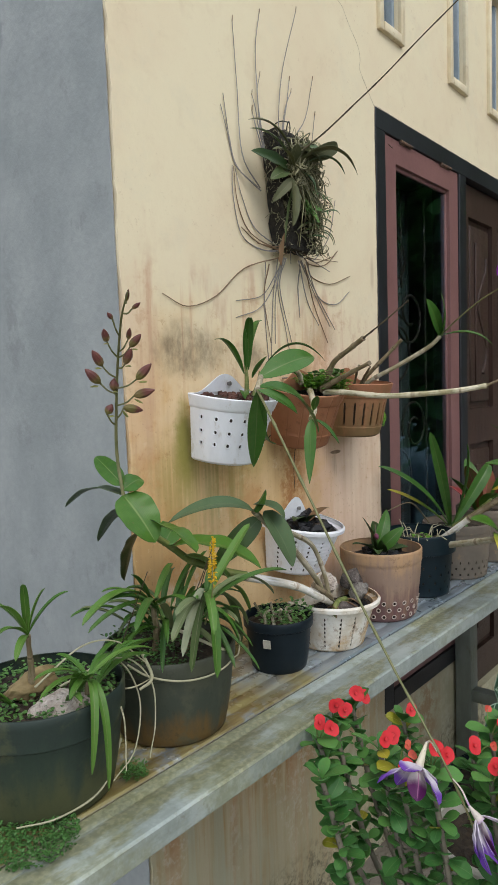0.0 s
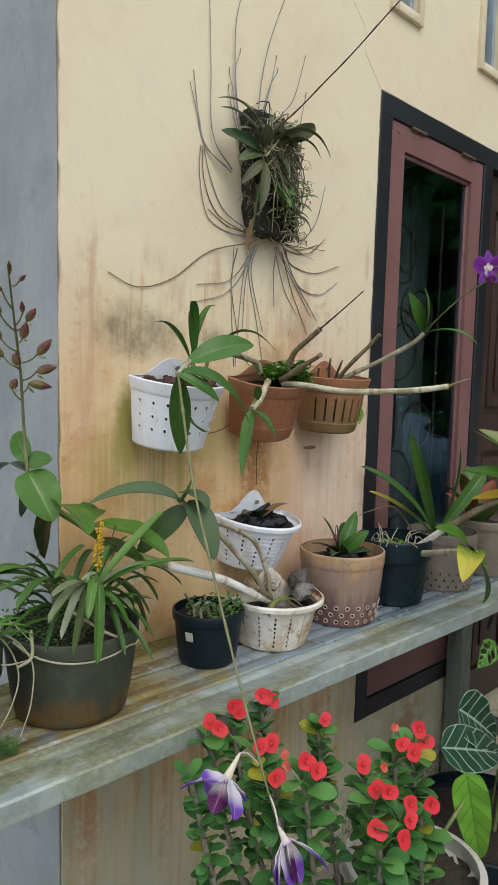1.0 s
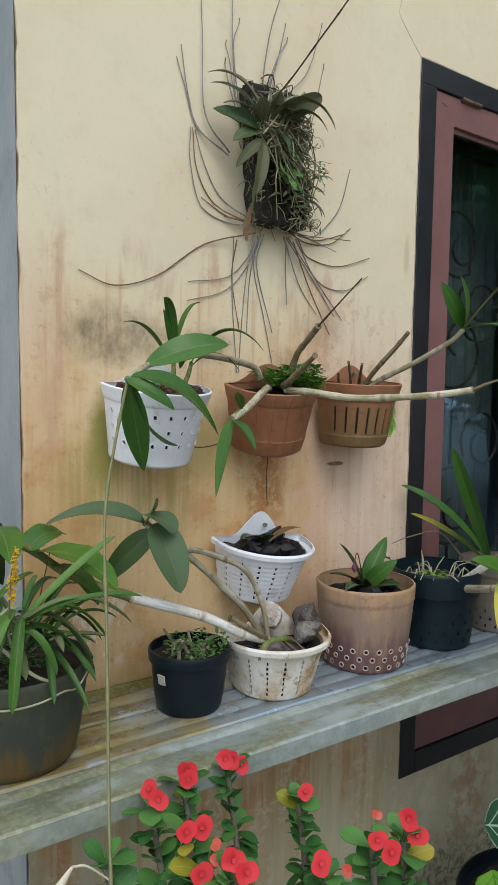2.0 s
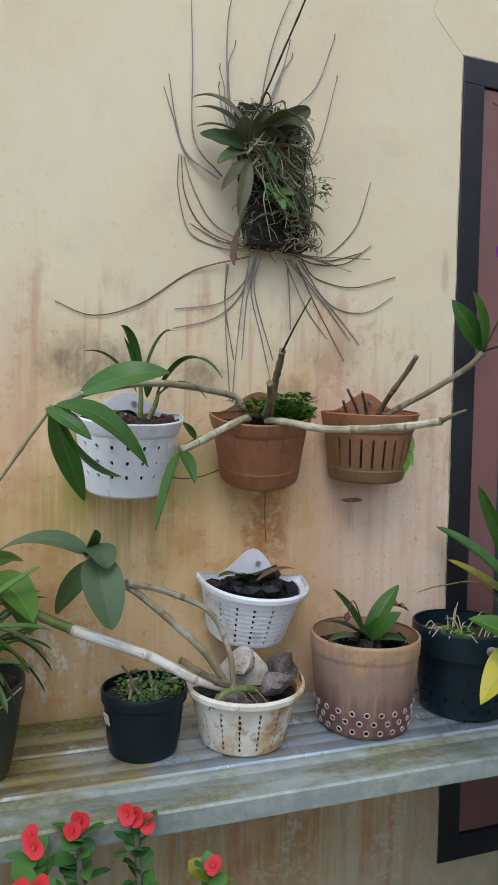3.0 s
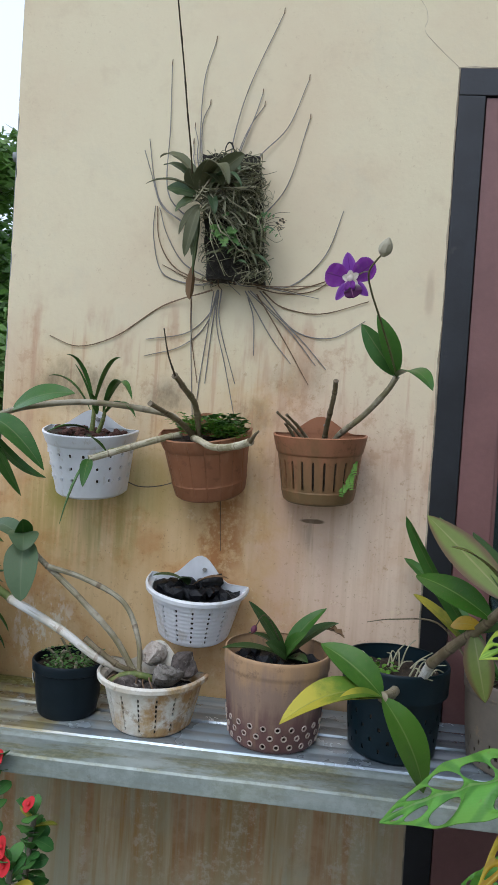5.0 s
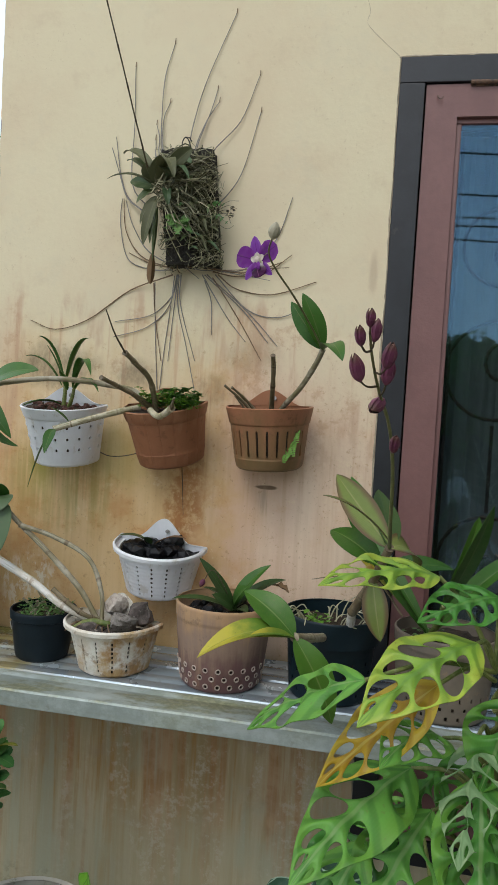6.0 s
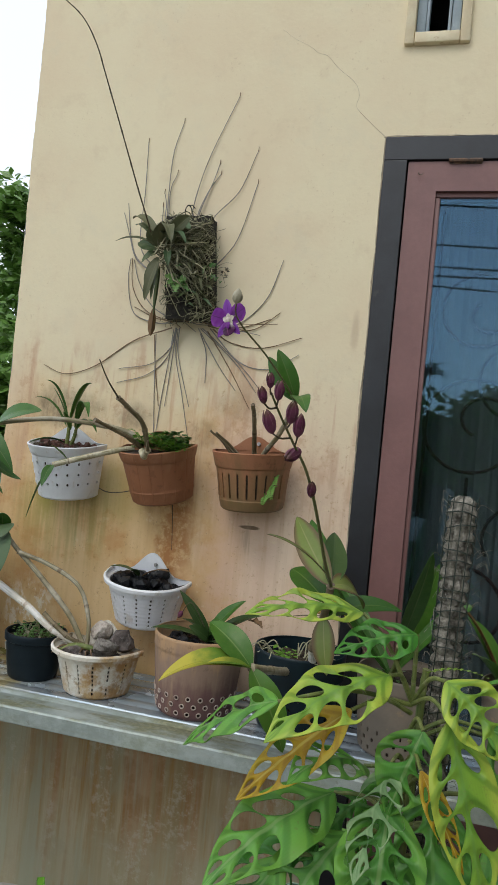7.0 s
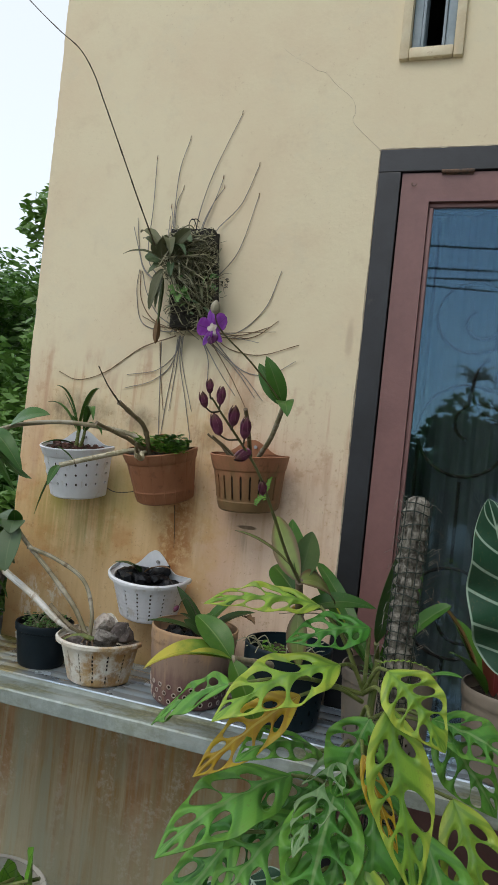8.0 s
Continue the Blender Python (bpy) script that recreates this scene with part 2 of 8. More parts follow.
    base = n.mix(part_of(n.step(n.math("SUBTRACT", x, n.math("MULTIPLY", mid, 0.3)), 2.0, 2.2), 0.6), base, (0.58, 0.53, 0.41))
    base = n.mix(part_of(n.step(n.math("ADD", z, n.math("MULTIPLY", big, 0.5)), 0.62, 0.35), 0.45), base, (0.43, 0.44, 0.33))
    damp = n.math("MULTIPLY", n.step(n.math("SUBTRACT", x, n.math("MULTIPLY", mid, 0.3)), 2.0, 2.25), n.step(n.math("ADD", mid, n.math("MULTIPLY", wide, 0.5)), 0.55, 0.85))
    base = n.mix(part_of(damp, 0.7), base, (0.36, 0.33, 0.22))
    base = n.mix(part_of(n.math("MULTIPLY", blob(2.62, 0.08, 0.10, 0.16), n.step(n.noise(co, 22.0, 6.0, 0.75), 0.40, 0.58)), 0.65), base, (0.30, 0.155, 0.07))
    base = n.mix(part_of(n.math("MULTIPLY", n.step(n.math("ADD", z, n.math("MULTIPLY", mid, 0.35)), 0.22, 0.02), n.step(n.noise(co, 38.0, 6.0, 0.78), 0.45, 0.60)), 0.75), base, (0.09, 0.085, 0.06))
    c = n.mix(n.step(z, 0.73, 0.70), c, base)
    # grime beside the door frame and small chips
    c = n.mix(part_of(blob(2.245, 1.80, 0.012, 0.05, 0.4), 0.35), c, (0.42, 0.28, 0.18))
    c = n.mix(part_of(n.step(fine, 0.62, 0.75), 0.09), c, (0.45, 0.34, 0.24))
    h = n.math("ADD", n.math("MULTIPLY", fine, 0.6), n.math("ADD", n.math("MULTIPLY", mid, 1.2), n.math("MULTIPLY", n.math("MULTIPLY", blob(1.78, 1.05, 0.05, 0.12), n.noise(co, 60.0, 5.0, 0.7)), 2.0)))
    n.bump(h, 0.20, 0.005)
    c = n.mix(1.0, c, (0.985, 1.0, 0.985), "MULTIPLY")
    return n.set(Base_Color=c, Roughness=0.85, Specular_IOR_Level=0.25)


M = {}
M["wall"] = wall_material()
M["side"] = mat("grey_cement_render", (0.275, 0.30, 0.30), (0.38, 0.40, 0.395), 3.5, 0.85, 0.3, 60, stain=(0.235, 0.25, 0.25), stain_at=0.56, stretch=(1, 1, 0.8))
M["edge"] = mat("broken_plaster_edge", (0.60, 0.50, 0.36), (0.22, 0.18, 0.13), 24, 0.9, 0.6, 120)
M["crack"] = mat("crack_dirt", (0.34, 0.27, 0.19), (0.70, 0.60, 0.42), 38, 0.9)
M["frame"] = mat("charcoal_frame_paint", (0.013, 0.013, 0.015), (0.023, 0.025, 0.030), 6, 0.42, 0.12, 70, stain=(0.040, 0.034, 0.030), stain_at=0.62, spec=0.5)
M["sash"] = mat("dusty_rose_paint", (0.203, 0.098, 0.090), (0.240, 0.118, 0.108), 7, 0.45, 0.15, 80, stain=(0.17, 0.07, 0.07), stain_at=0.66)
M["door"] = mat("dark_varnished_wood", (0.036, 0.020, 0.015), (0.072, 0.040, 0.030), 5, 0.4, 0.3, 60, stretch=(8, 8, 0.8))
M["vent"] = mat("grey_blue_vent_paint", (0.30, 0.37, 0.42), (0.40, 0.47, 0.52), 12, 0.6, 0.2)
M["surround"] = mat("cream_vent_surround", (0.78, 0.70, 0.50), (0.70, 0.58, 0.38), 14, 0.8, 0.3, stain=(0.45, 0.33, 0.18), stain_at=0.62)
M["iron"] = mat("black_wrought_iron", (0.016, 0.015, 0.014), (0.045, 0.03, 0.022), 30, 0.6, 0.4, 200)
M["rust"] = mat("rusty_hinge_steel", (0.05, 0.04, 0.035), (0.22, 0.12, 0.07), 60, 0.7, 0.4, 200)
M["curtain"] = mat("grey_blue_curtain", (0.12, 0.145, 0.145), (0.17, 0.20, 0.20), 5, 0.9, 0.2, 60, stretch=(6, 6, 0.5))
M["room"] = mat("dim_room_plaster", (0.30, 0.28, 0.25), (0.36, 0.33, 0.30), 3, 0.9)
M["ground"] = mat("damp_soil_and_concrete", (0.20, 0.18, 0.15), (0.32, 0.29, 0.25), 2.5, 0.9, 0.6, 40, stain=(0.06, 0.08, 0.03), stain_at=0.55, depth=0.02)
M["roof"] = mat("weathered_roof_sheet", (0.42, 0.42, 0.40), (0.34, 0.17, 0.09), 4, 0.6, 0.2, 30)
M["canopy"] = mat("dark_weathered_canopy", (0.03, 0.035, 0.035), (0.055, 0.06, 0.06), 3, 0.7, 0.2)
M["white_pot"] = mat("white_plastic_stained", (0.90, 0.92, 0.96), (0.84, 0.86, 0.90), 14, 0.40, 0.1, 60, stain=(0.46, 0.40, 0.31), stain_at=0.55, stain_k=0.42, stretch=(1, 1, 0.45))
M["black_pot"] = mat("black_nursery_plastic", (0.008, 0.014, 0.019), (0.013, 0.021, 0.027), 12, 0.40, 0.1, 80, stain=(0.022, 0.022, 0.018), stain_at=0.66, spec=0.16)
M["dark_pot"] = mat("blue_black_plastic", (0.004, 0.014, 0.021), (0.008, 0.021, 0.028), 10, 0.42, 0.15, 70, stain=(0.035, 0.040, 0.024), stain_at=0.62, spec=0.3)
M["grey_tub"] = mat("greyed_brown_plastic", (0.26, 0.21, 0.16), (0.18, 0.15, 0.12), 9, 0.6, 0.2, 60, stain=(0.34, 0.24, 0.15), stain_at=0.58)
M["rim"] = mat("scuffed_hole_rim", (0.55, 0.46, 0.40), (0.40, 0.31, 0.26), 60, 0.6)
M["bark"] = mat("broken_bark", (0.06, 0.026, 0.020), (0.16, 0.065, 0.045), 30, 0.85, 0.6, 120)
M["char"] = mat("charcoal", (0.005, 0.006, 0.008), (0.014, 0.015, 0.018), 40, 0.42, 0.6, 150, spec=0.28)
M["soil"] = mat("dark_potting_mix", (0.022, 0.016, 0.011), (0.060, 0.042, 0.026), 60, 0.95, 0.8, 200)
M["moss"] = mat("green_moss", (0.045, 0.075, 0.014), (0.10, 0.13, 0.03), 50, 0.95, 0.8, 240)
M["stone"] = mat("grey_limestone", (0.13, 0.118, 0.105), (0.33, 0.30, 0.265), 34, 0.9, 0.9, 120, stain=(0.05, 0.04, 0.03), stain_at=0.50, depth=0.008)
M["dark_stone"] = mat("dark_wet_stone", (0.035, 0.026, 0.022), (0.17, 0.14, 0.125), 34, 0.7, 0.9, 120, stain=(0.32, 0.29, 0.26), stain_at=0.56, depth=0.008)
M["pale_stone"] = mat("pale_pumice", (0.42, 0.35, 0.29), (0.66, 0.59, 0.52), 42, 0.95, 1.0, 130, stain=(0.16, 0.12, 0.09), stain_at=0.56, stain_k=0.6, depth=0.009)
M["board"] = mat("wet_fern_root_slab", (0.012, 0.011, 0.009), (0.045, 0.038, 0.028), 60, 0.9, 1.0, 180, depth=0.01)
M["root"] = mat("grey_aerial_root", (0.30, 0.285, 0.275), (0.19, 0.165, 0.14), 25, 0.7, 0.3)
M["root_brown"] = mat("dry_brown_root", (0.16, 0.095, 0.05), (0.26, 0.17, 0.10), 30, 0.7, 0.3)
M["root_pale"] = mat("pale_green_root", (0.34, 0.34, 0.20), (0.46, 0.42, 0.30), 30, 0.6, 0.3)
M["spike"] = mat("dark_flower_stalk", (0.05, 0.035, 0.02), (0.10, 0.075, 0.035), 40, 0.5)
M["spike_green"] = mat("olive_flower_stalk", (0.12, 0.13, 0.045), (0.20, 0.19, 0.08), 40, 0.5)
M["husk"] = mat("brown_husk", (0.17, 0.12, 0.05), (0.33, 0.25, 0.12), 30, 0.85, 0.6)
# near-black colour of the sheet that darkens the gap beside the house
M["dark_sheet"] = mat("near_black_sheet", (0.006, 0.008, 0.007), (0.012, 0.016, 0.013), 40, 0.9, 0.4, 200)
M["coir"] = mat("grey_coir", (0.050, 0.044, 0.032), (0.40, 0.37, 0.31), 48, 0.95, 1.0, 220, depth=0.006)
M["net"] = mat("dark_green_net_cord", (0.010, 0.018, 0.012), (0.02, 0.032, 0.022), 60, 0.6)
M["trunk"] = mat("tree_bark", (0.08, 0.065, 0.05), (0.15, 0.125, 0.10), 10, 0.9, 0.6, 60)
M["thorn_stem"] = mat("grey_thorny_stem", (0.13, 0.115, 0.085), (0.22, 0.19, 0.145), 40, 0.85, 0.5)
M["cable"] = mat("black_cable", (0.01, 0.01, 0.01), (0.02, 0.02, 0.02), 10, 0.6)
M["shell_pot"] = mat("off_white_cement_pot", (0.55, 0.52, 0.45), (0.42, 0.40, 0.33), 12, 0.8, 0.3, 60, stain=(0.20, 0.20, 0.12), stain_at=0.56)
M["screw"] = mat("dull_steel_screw", (0.25, 0.24, 0.24), (0.40, 0.38, 0.36), 60, 0.4, metal=0.8)
M["tag"] = mat("faded_paper_tag", (0.60, 0.58, 0.50), (0.45, 0.43, 0.36), 60, 0.8)

L = {}
L["orchid"] = leaf_mat("orchid_leaf", (0.036, 0.115, 0.016), (0.066, 0.165, 0.027), (0.13, 0.19, 0.06))
L["orchid_dark"] = leaf_mat("dark_orchid_leaf", (0.034, 0.072, 0.020), (0.058, 0.105, 0.030), (0.08, 0.12, 0.05))
L["orchid_light"] = leaf_mat("light_orchid_leaf", (0.044, 0.130, 0.014), (0.082, 0.190, 0.024), (0.17, 0.26, 0.07))
L["strap"] = leaf_mat("strap_leaf", (0.046, 0.135, 0.016), (0.100, 0.205, 0.034), (0.19, 0.23, 0.09), through=0.2)
L["strap_deep"] = leaf_mat("deep_green_strap_leaf", (0.030, 0.095, 0.016), (0.058, 0.140, 0.026), (0.13, 0.17, 0.06), through=0.2)
L["strap_pale"] = leaf_mat("pale_scarred_strap_leaf", (0.13, 0.17, 0.075), (0.29, 0.32, 0.21), (0.30, 0.30, 0.18), through=0.15)
L["strap_old"] = leaf_mat("old_strap_leaf", (0.085, 0.135, 0.042), (0.15, 0.185, 0.080), (0.26, 0.25, 0.15), through=0.2)
L["yellowing"] = leaf_mat("yellowing_leaf", (0.10, 0.20, 0.022), (0.16, 0.24, 0.03), (0.30, 0.32, 0.08), tip=(0.48, 0.42, 0.05), tip_from=0.55)
L["yellow"] = leaf_mat("spent_yellow_leaf", (0.50, 0.30, 0.02), (0.55, 0.36, 0.03), (0.50, 0.40, 0.10), tip=(0.60, 0.42, 0.05))
L["purple_back"] = leaf_mat("bronze_orchid_leaf", (0.15, 0.20, 0.045), (0.22, 0.26, 0.07), (0.27, 0.27, 0.10), edge=(0.13, 0.085, 0.04))
L["swiss"] = leaf_mat("swiss_cheese_leaf", (0.080, 0.265, 0.036), (0.145, 0.370, 0.058), (0.20, 0.34, 0.11), through=0.3, rough=0.40, edge=(0.14, 0.33, 0.045), furrow=(0.032, 0.14, 0.022))
L["swiss_light"] = leaf_mat("light_swiss_cheese_leaf", (0.21, 0.38, 0.042), (0.30, 0.455, 0.058), (0.15, 0.30, 0.05), through=0.34, edge=(0.42, 0.52, 0.07), furrow=(0.075, 0.21, 0.028))
L["swiss_dark"] = leaf_mat("dark_swiss_cheese_leaf", (0.054, 0.215, 0.028), (0.098, 0.300, 0.040), (0.12, 0.28, 0.06), through=0.3, furrow=(0.028, 0.105, 0.02))
L["swiss_pale"] = leaf_mat("pale_leaf_underside", (0.16, 0.29, 0.12), (0.21, 0.34, 0.15), (0.26, 0.38, 0.18), through=0.3, rough=0.6, edge=(0.27, 0.39, 0.19), furrow=(0.10, 0.21, 0.08))
L["swiss_yellow"] = leaf_mat("yellow_swiss_cheese_leaf", (0.40, 0.23, 0.015), (0.46, 0.33, 0.02), (0.50, 0.40, 0.08), through=0.3, edge=(0.50, 0.37, 0.03), furrow=(0.30, 0.15, 0.012))
L["alocasia"] = leaf_mat("dark_alocasia_leaf", (0.018, 0.060, 0.030), (0.030, 0.085, 0.045), (0.42, 0.55, 0.42), side_veins=True, through=0.15)
L["caladium"] = leaf_mat("light_veined_leaf", (0.12, 0.32, 0.025), (0.17, 0.40, 0.04), (0.07, 0.20, 0.025), side_veins=True, through=0.3)
L["slab_leaf"] = leaf_mat("dull_olive_orchid_leaf", (0.075, 0.085, 0.036), (0.12, 0.125, 0.060), (0.17, 0.17, 0.09), rough=0.45)
L["dusty"] = leaf_mat("dusty_grey_green_leaf", (0.060, 0.108, 0.046), (0.095, 0.150, 0.070), (0.13, 0.18, 0.09), rough=0.45, through=0.2)
L["thorn"] = leaf_mat("crown_of_thorns_leaf", (0.040, 0.145, 0.032), (0.095, 0.240, 0.052), (0.10, 0.20, 0.06), through=0.22, rough=0.45)
L["thorn_old"] = leaf_mat("fading_small_leaf", (0.22, 0.24, 0.02), (0.36, 0.30, 0.03), (0.4, 0.35, 0.1))
L["fern"] = leaf_mat("small_fern_leaf", (0.12, 0.30, 0.030), (0.20, 0.40, 0.05), (0.22, 0.38, 0.07), through=0.4)
L["weed"] = leaf_mat("bright_weed_leaf", (0.10, 0.22, 0.055), (0.16, 0.30, 0.075), (0.16, 0.28, 0.09), through=0.3)
L["clover"] = leaf_mat("small_weed_leaf", (0.055, 0.15, 0.036), (0.10, 0.22, 0.055), (0.10, 0.2, 0.06), through=0.3)
L["tree"] = leaf_mat("tree_leaf", (0.055, 0.15, 0.024), (0.13, 0.25, 0.050), (0.12, 0.18, 0.05), through=0.3)
L["bract"] = leaf_mat("red_bract", (0.42, 0.012, 0.018), (0.50, 0.025, 0.030), (0.60, 0.10, 0.08), through=0.3, rough=0.55, tip=(0.68, 0.034, 0.044), tip_from=0.36)
L["bract_bud"] = leaf_mat("coral_bud", (0.62, 0.09, 0.06), (0.68, 0.14, 0.09), (0.7, 0.2, 0.1), through=0.3)
L["purple"] = leaf_mat("violet_petal", (0.105, 0.008, 0.16), (0.17, 0.014, 0.25), (0.08, 0.005, 0.10), through=0.35, rough=0.5, edge=(0.21, 0.03, 0.30))
L["lilac"] = leaf_mat("white_to_violet_petal", (0.64, 0.58, 0.66), (0.70, 0.64, 0.70), (0.55, 0.45, 0.62), through=0.35, rough=0.5, tip=(0.16, 0.05, 0.40), tip_from=0.48)
L["violet"] = leaf_mat("bright_violet_sepal", (0.17, 0.030, 0.30), (0.24, 0.050, 0.40), (0.12, 0.01, 0.2), through=0.35, rough=0.5, edge=(0.30, 0.10, 0.46))
L["throat"] = leaf_mat("pale_flower_throat", (0.66, 0.58, 0.52), (0.72, 0.66, 0.50), (0.55, 0.50, 0.35), through=0.3, tip=(0.40, 0.22, 0.50), tip_from=0.95)
L["lip"] = leaf_mat("dark_maroon_lip", (0.62, 0.55, 0.55), (0.66, 0.60, 0.58), (0.35, 0.12, 0.25), through=0.3, rough=0.5, tip=(0.075, 0.006, 0.070), tip_from=0.34)
L["maroon"] = leaf_mat("maroon_bud", (0.100, 0.018, 0.050), (0.19, 0.050, 0.105), (0.30, 0.14, 0.17), through=0.15, rough=0.4, tip=(0.12, 0.055, 0.04), tip_from=0.8)
L["bud_green"] = leaf_mat("maroon_and_green_bud", (0.19, 0.17, 0.05), (0.21, 0.14, 0.06), (0.2, 0.16, 0.08), tip=(0.16, 0.055, 0.05), tip_from=0.45, through=0.15)
L["bud_green_end"] = leaf_mat("pale_green_bud_spur", (0.24, 0.26, 0.07), (0.28, 0.28, 0.09), (0.2, 0.2, 0.08), through=0.15)
L["bud_white"] = leaf_mat("pale_closed_bud", (0.40, 0.37, 0.26), (0.46, 0.42, 0.31), (0.36, 0.36, 0.2), through=0.2)
L["inflor"] = leaf_mat("tiny_yellow_flower", (0.62, 0.34, 0.01), (0.70, 0.45, 0.02), (0.6, 0.4, 0.02), through=0.2)
L["dry"] = leaf_mat("withered_leaf", (0.12, 0.07, 0.035), (0.20, 0.12, 0.06), (0.2, 0.13, 0.07), through=0.1, rough=0.7)
L["red_under"] = leaf_mat("red_flushed_leaf", (0.30, 0.05, 0.05), (0.16, 0.13, 0.03), (0.4, 0.1, 0.1), through=0.3)


def zinc_material():
    n = Nodes("galvanised_channel")
    co = n.coords()
    x, y, z = n.split(co)
    a = n.noise(co, 5.0, 5.0, 0.65)
    b = n.noise(n.coords(scale=(6, 40, 40)), 1.0, 4.0)
    fine = n.noise(co, 90.0, 3.0)
    c = n.mix(n.step(b, 0.3, 0.7), (0.33, 0.415, 0.49), (0.50, 0.58, 0.65))
    front = n.step(y, 0.940, 0.938)
    patch = n.noise(n.coords(scale=(4, 14, 14)), 1.0, 6.0, 0.7)
    film = n.math("ADD", n.math("MULTIPLY", front, 0.72), n.math("MULTIPLY", n.step(a, 0.46, 0.66), n.math("ADD", 0.22, n.math("MULTIPLY", n.step(x, 1.5, 1.1), 0.6))), True)
    moss = n.math("MULTIPLY", n.step(n.math("ADD", patch, n.math("MULTIPLY", n.step(x, 1.8, 0.8), 0.12)), 0.46, 0.61), n.math("MULTIPLY", front, n.math("ADD", 0.35, n.math("MULTIPLY", n.step(z, SHELF - 0.006, SHELF), 0.65))))
    chalk = n.mix(n.step(n.noise(co, 16.0, 5.0, 0.7), 0.4, 0.62), (0.255, 0.285, 0.215), (0.375, 0.415, 0.36))
    c = n.mix(film, c, chalk)
    c = n.mix(n.math("MULTIPLY", moss, 0.75), c, n.mix(n.step(fine, 0.4, 0.65), (0.15, 0.15, 0.06), (0.27, 0.26, 0.13)))
    c = n.mix(n.math("MULTIPLY", n.step(n.noise(co, 30.0, 5.0, 0.75), 0.60, 0.68), 0.35), c, (0.17, 0.15, 0.10))
    wet = n.math("MULTIPLY", n.step(n.math("ADD", x, n.math("MULTIPLY", n.math("SUBTRACT", a, 0.5), 0.9)), 1.62, 1.28), n.math("MULTIPLY", n.step(y, 0.940, 0.946), n.step(n.noise(co, 9.0, 5.0, 0.7), 0.32, 0.50)))
    c = n.mix(n.math("MULTIPLY", wet, 0.9), c, n.mix(n.step(b, 0.35, 0.65), (0.175, 0.115, 0.016), (0.29, 0.235, 0.06)))
    rear = n.math("MULTIPLY", n.math("MULTIPLY", n.step(y, 1.165, 1.20), n.step(n.math("ADD", x, n.math("MULTIPLY", n.math("SUBTRACT", a, 0.5), 0.6)), 1.62, 1.48)), n.step(patch, 0.36, 0.5))
    c = n.mix(n.math("MULTIPLY", rear, 0.85), c, n.mix(n.step(fine, 0.4, 0.65), (0.11, 0.105, 0.022), (0.20, 0.19, 0.06)))
    n.bump(n.math("ADD", fine, n.math("MULTIPLY", patch, 2.0)), 0.12, 0.002)
    dull = n.math("MAXIMUM", film, n.math("MAXIMUM", wet, rear))
    rough = n.math("SUBTRACT", n.math("ADD", 0.26, n.math("MULTIPLY", film, 0.34)), n.math("MULTIPLY", wet, 0.08))
    return n.set(Base_Color=c, Roughness=rough, Metallic=n.math("SUBTRACT", 0.55, n.math("MULTIPLY", dull, 0.49)))


SHELF = 0.733
M["zinc"] = zinc_material()
M["post"] = mat("weathered_grey_steel", (0.17, 0.19, 0.16), (0.27, 0.30, 0.27), 9, 0.55, 0.2, 60, metal=0.25, stain=(0.11, 0.11, 0.055), stain_at=0.54, stretch=(1, 1, 0.3))


def tub_material(name, pale, mid, dark, rim_z, foot_z, rust=None):
    """Plastic with a limescale rim, streaks running down it and a deeper foot."""
    n = Nodes(name)
    co = n.coords()
    x, y, z = n.split(co)
    run = n.noise(n.coords(scale=(34, 34, 3.0)), 1.0, 4.0, 0.6)
    big = n.noise(co, 13.0, 5.0, 0.65)
    fine = n.noise(co, 80.0, 4.0)
    zz = n.math("ADD", z, n.math("ADD", n.math("MULTIPLY", n.math("SUBTRACT", run, 0.5), 0.16), n.math("MULTIPLY", n.math("SUBTRACT", big, 0.5), 0.10)))
    c = n.mix(n.step(zz, foot_z - 0.03, foot_z + 0.05), dark, mid)
    c = n.mix(n.step(zz, rim_z - 0.05, rim_z + 0.02), c, pale)
    c = n.mix(n.math("MULTIPLY", n.step(run, 0.52, 0.70), 0.22), c, tuple(v * 1.1 for v in pale))
    c = n.mix(n.math("MULTIPLY", n.step(n.noise(co, 36.0, 6.0, 0.75), 0.55, 0.66), 0.45), c, tuple(v * 0.5 for v in mid))
    if rust:
        c = n.mix(n.math("MULTIPLY", n.step(n.noise(co, 11.0, 5.0, 0.7), 0.50, 0.62), 0.75), c, rust)
    n.bump(fine, 0.18, 0.003)
    return n.set(Base_Color=c, Roughness=0.55, Specular_IOR_Level=0.35)


M["clay_tub"] = tub_material("limestained_brown_plastic", (0.43, 0.27, 0.145), (0.27, 0.185, 0.138), (0.15, 0.078, 0.074), 0.915, 0.805)
M["moss_pot"] = tub_material("algae_covered_dark_plastic", (0.058, 0.064, 0.044), (0.040, 0.049, 0.036), (0.115, 0.070, 0.022), 0.87, 0.765, (0.070, 0.075, 0.048))
M["green_tub"] = tub_material("dark_green_mossy_plastic", (0.017, 0.029, 0.023), (0.023, 0.038, 0.027), (0.060, 0.066, 0.030), 0.88, 0.79, (0.058, 0.066, 0.034))


M["terra"] = tub_material("terracotta_plastic", (0.36, 0.17, 0.09), (0.30, 0.125, 0.060), (0.265, 0.11, 0.052), 1.395, 1.27)
M["slot_pot"] = tub_material("mossy_terracotta_plastic", (0.36, 0.155, 0.080), (0.25, 0.135, 0.062), (0.19, 0.12, 0.052), 1.395, 1.29)


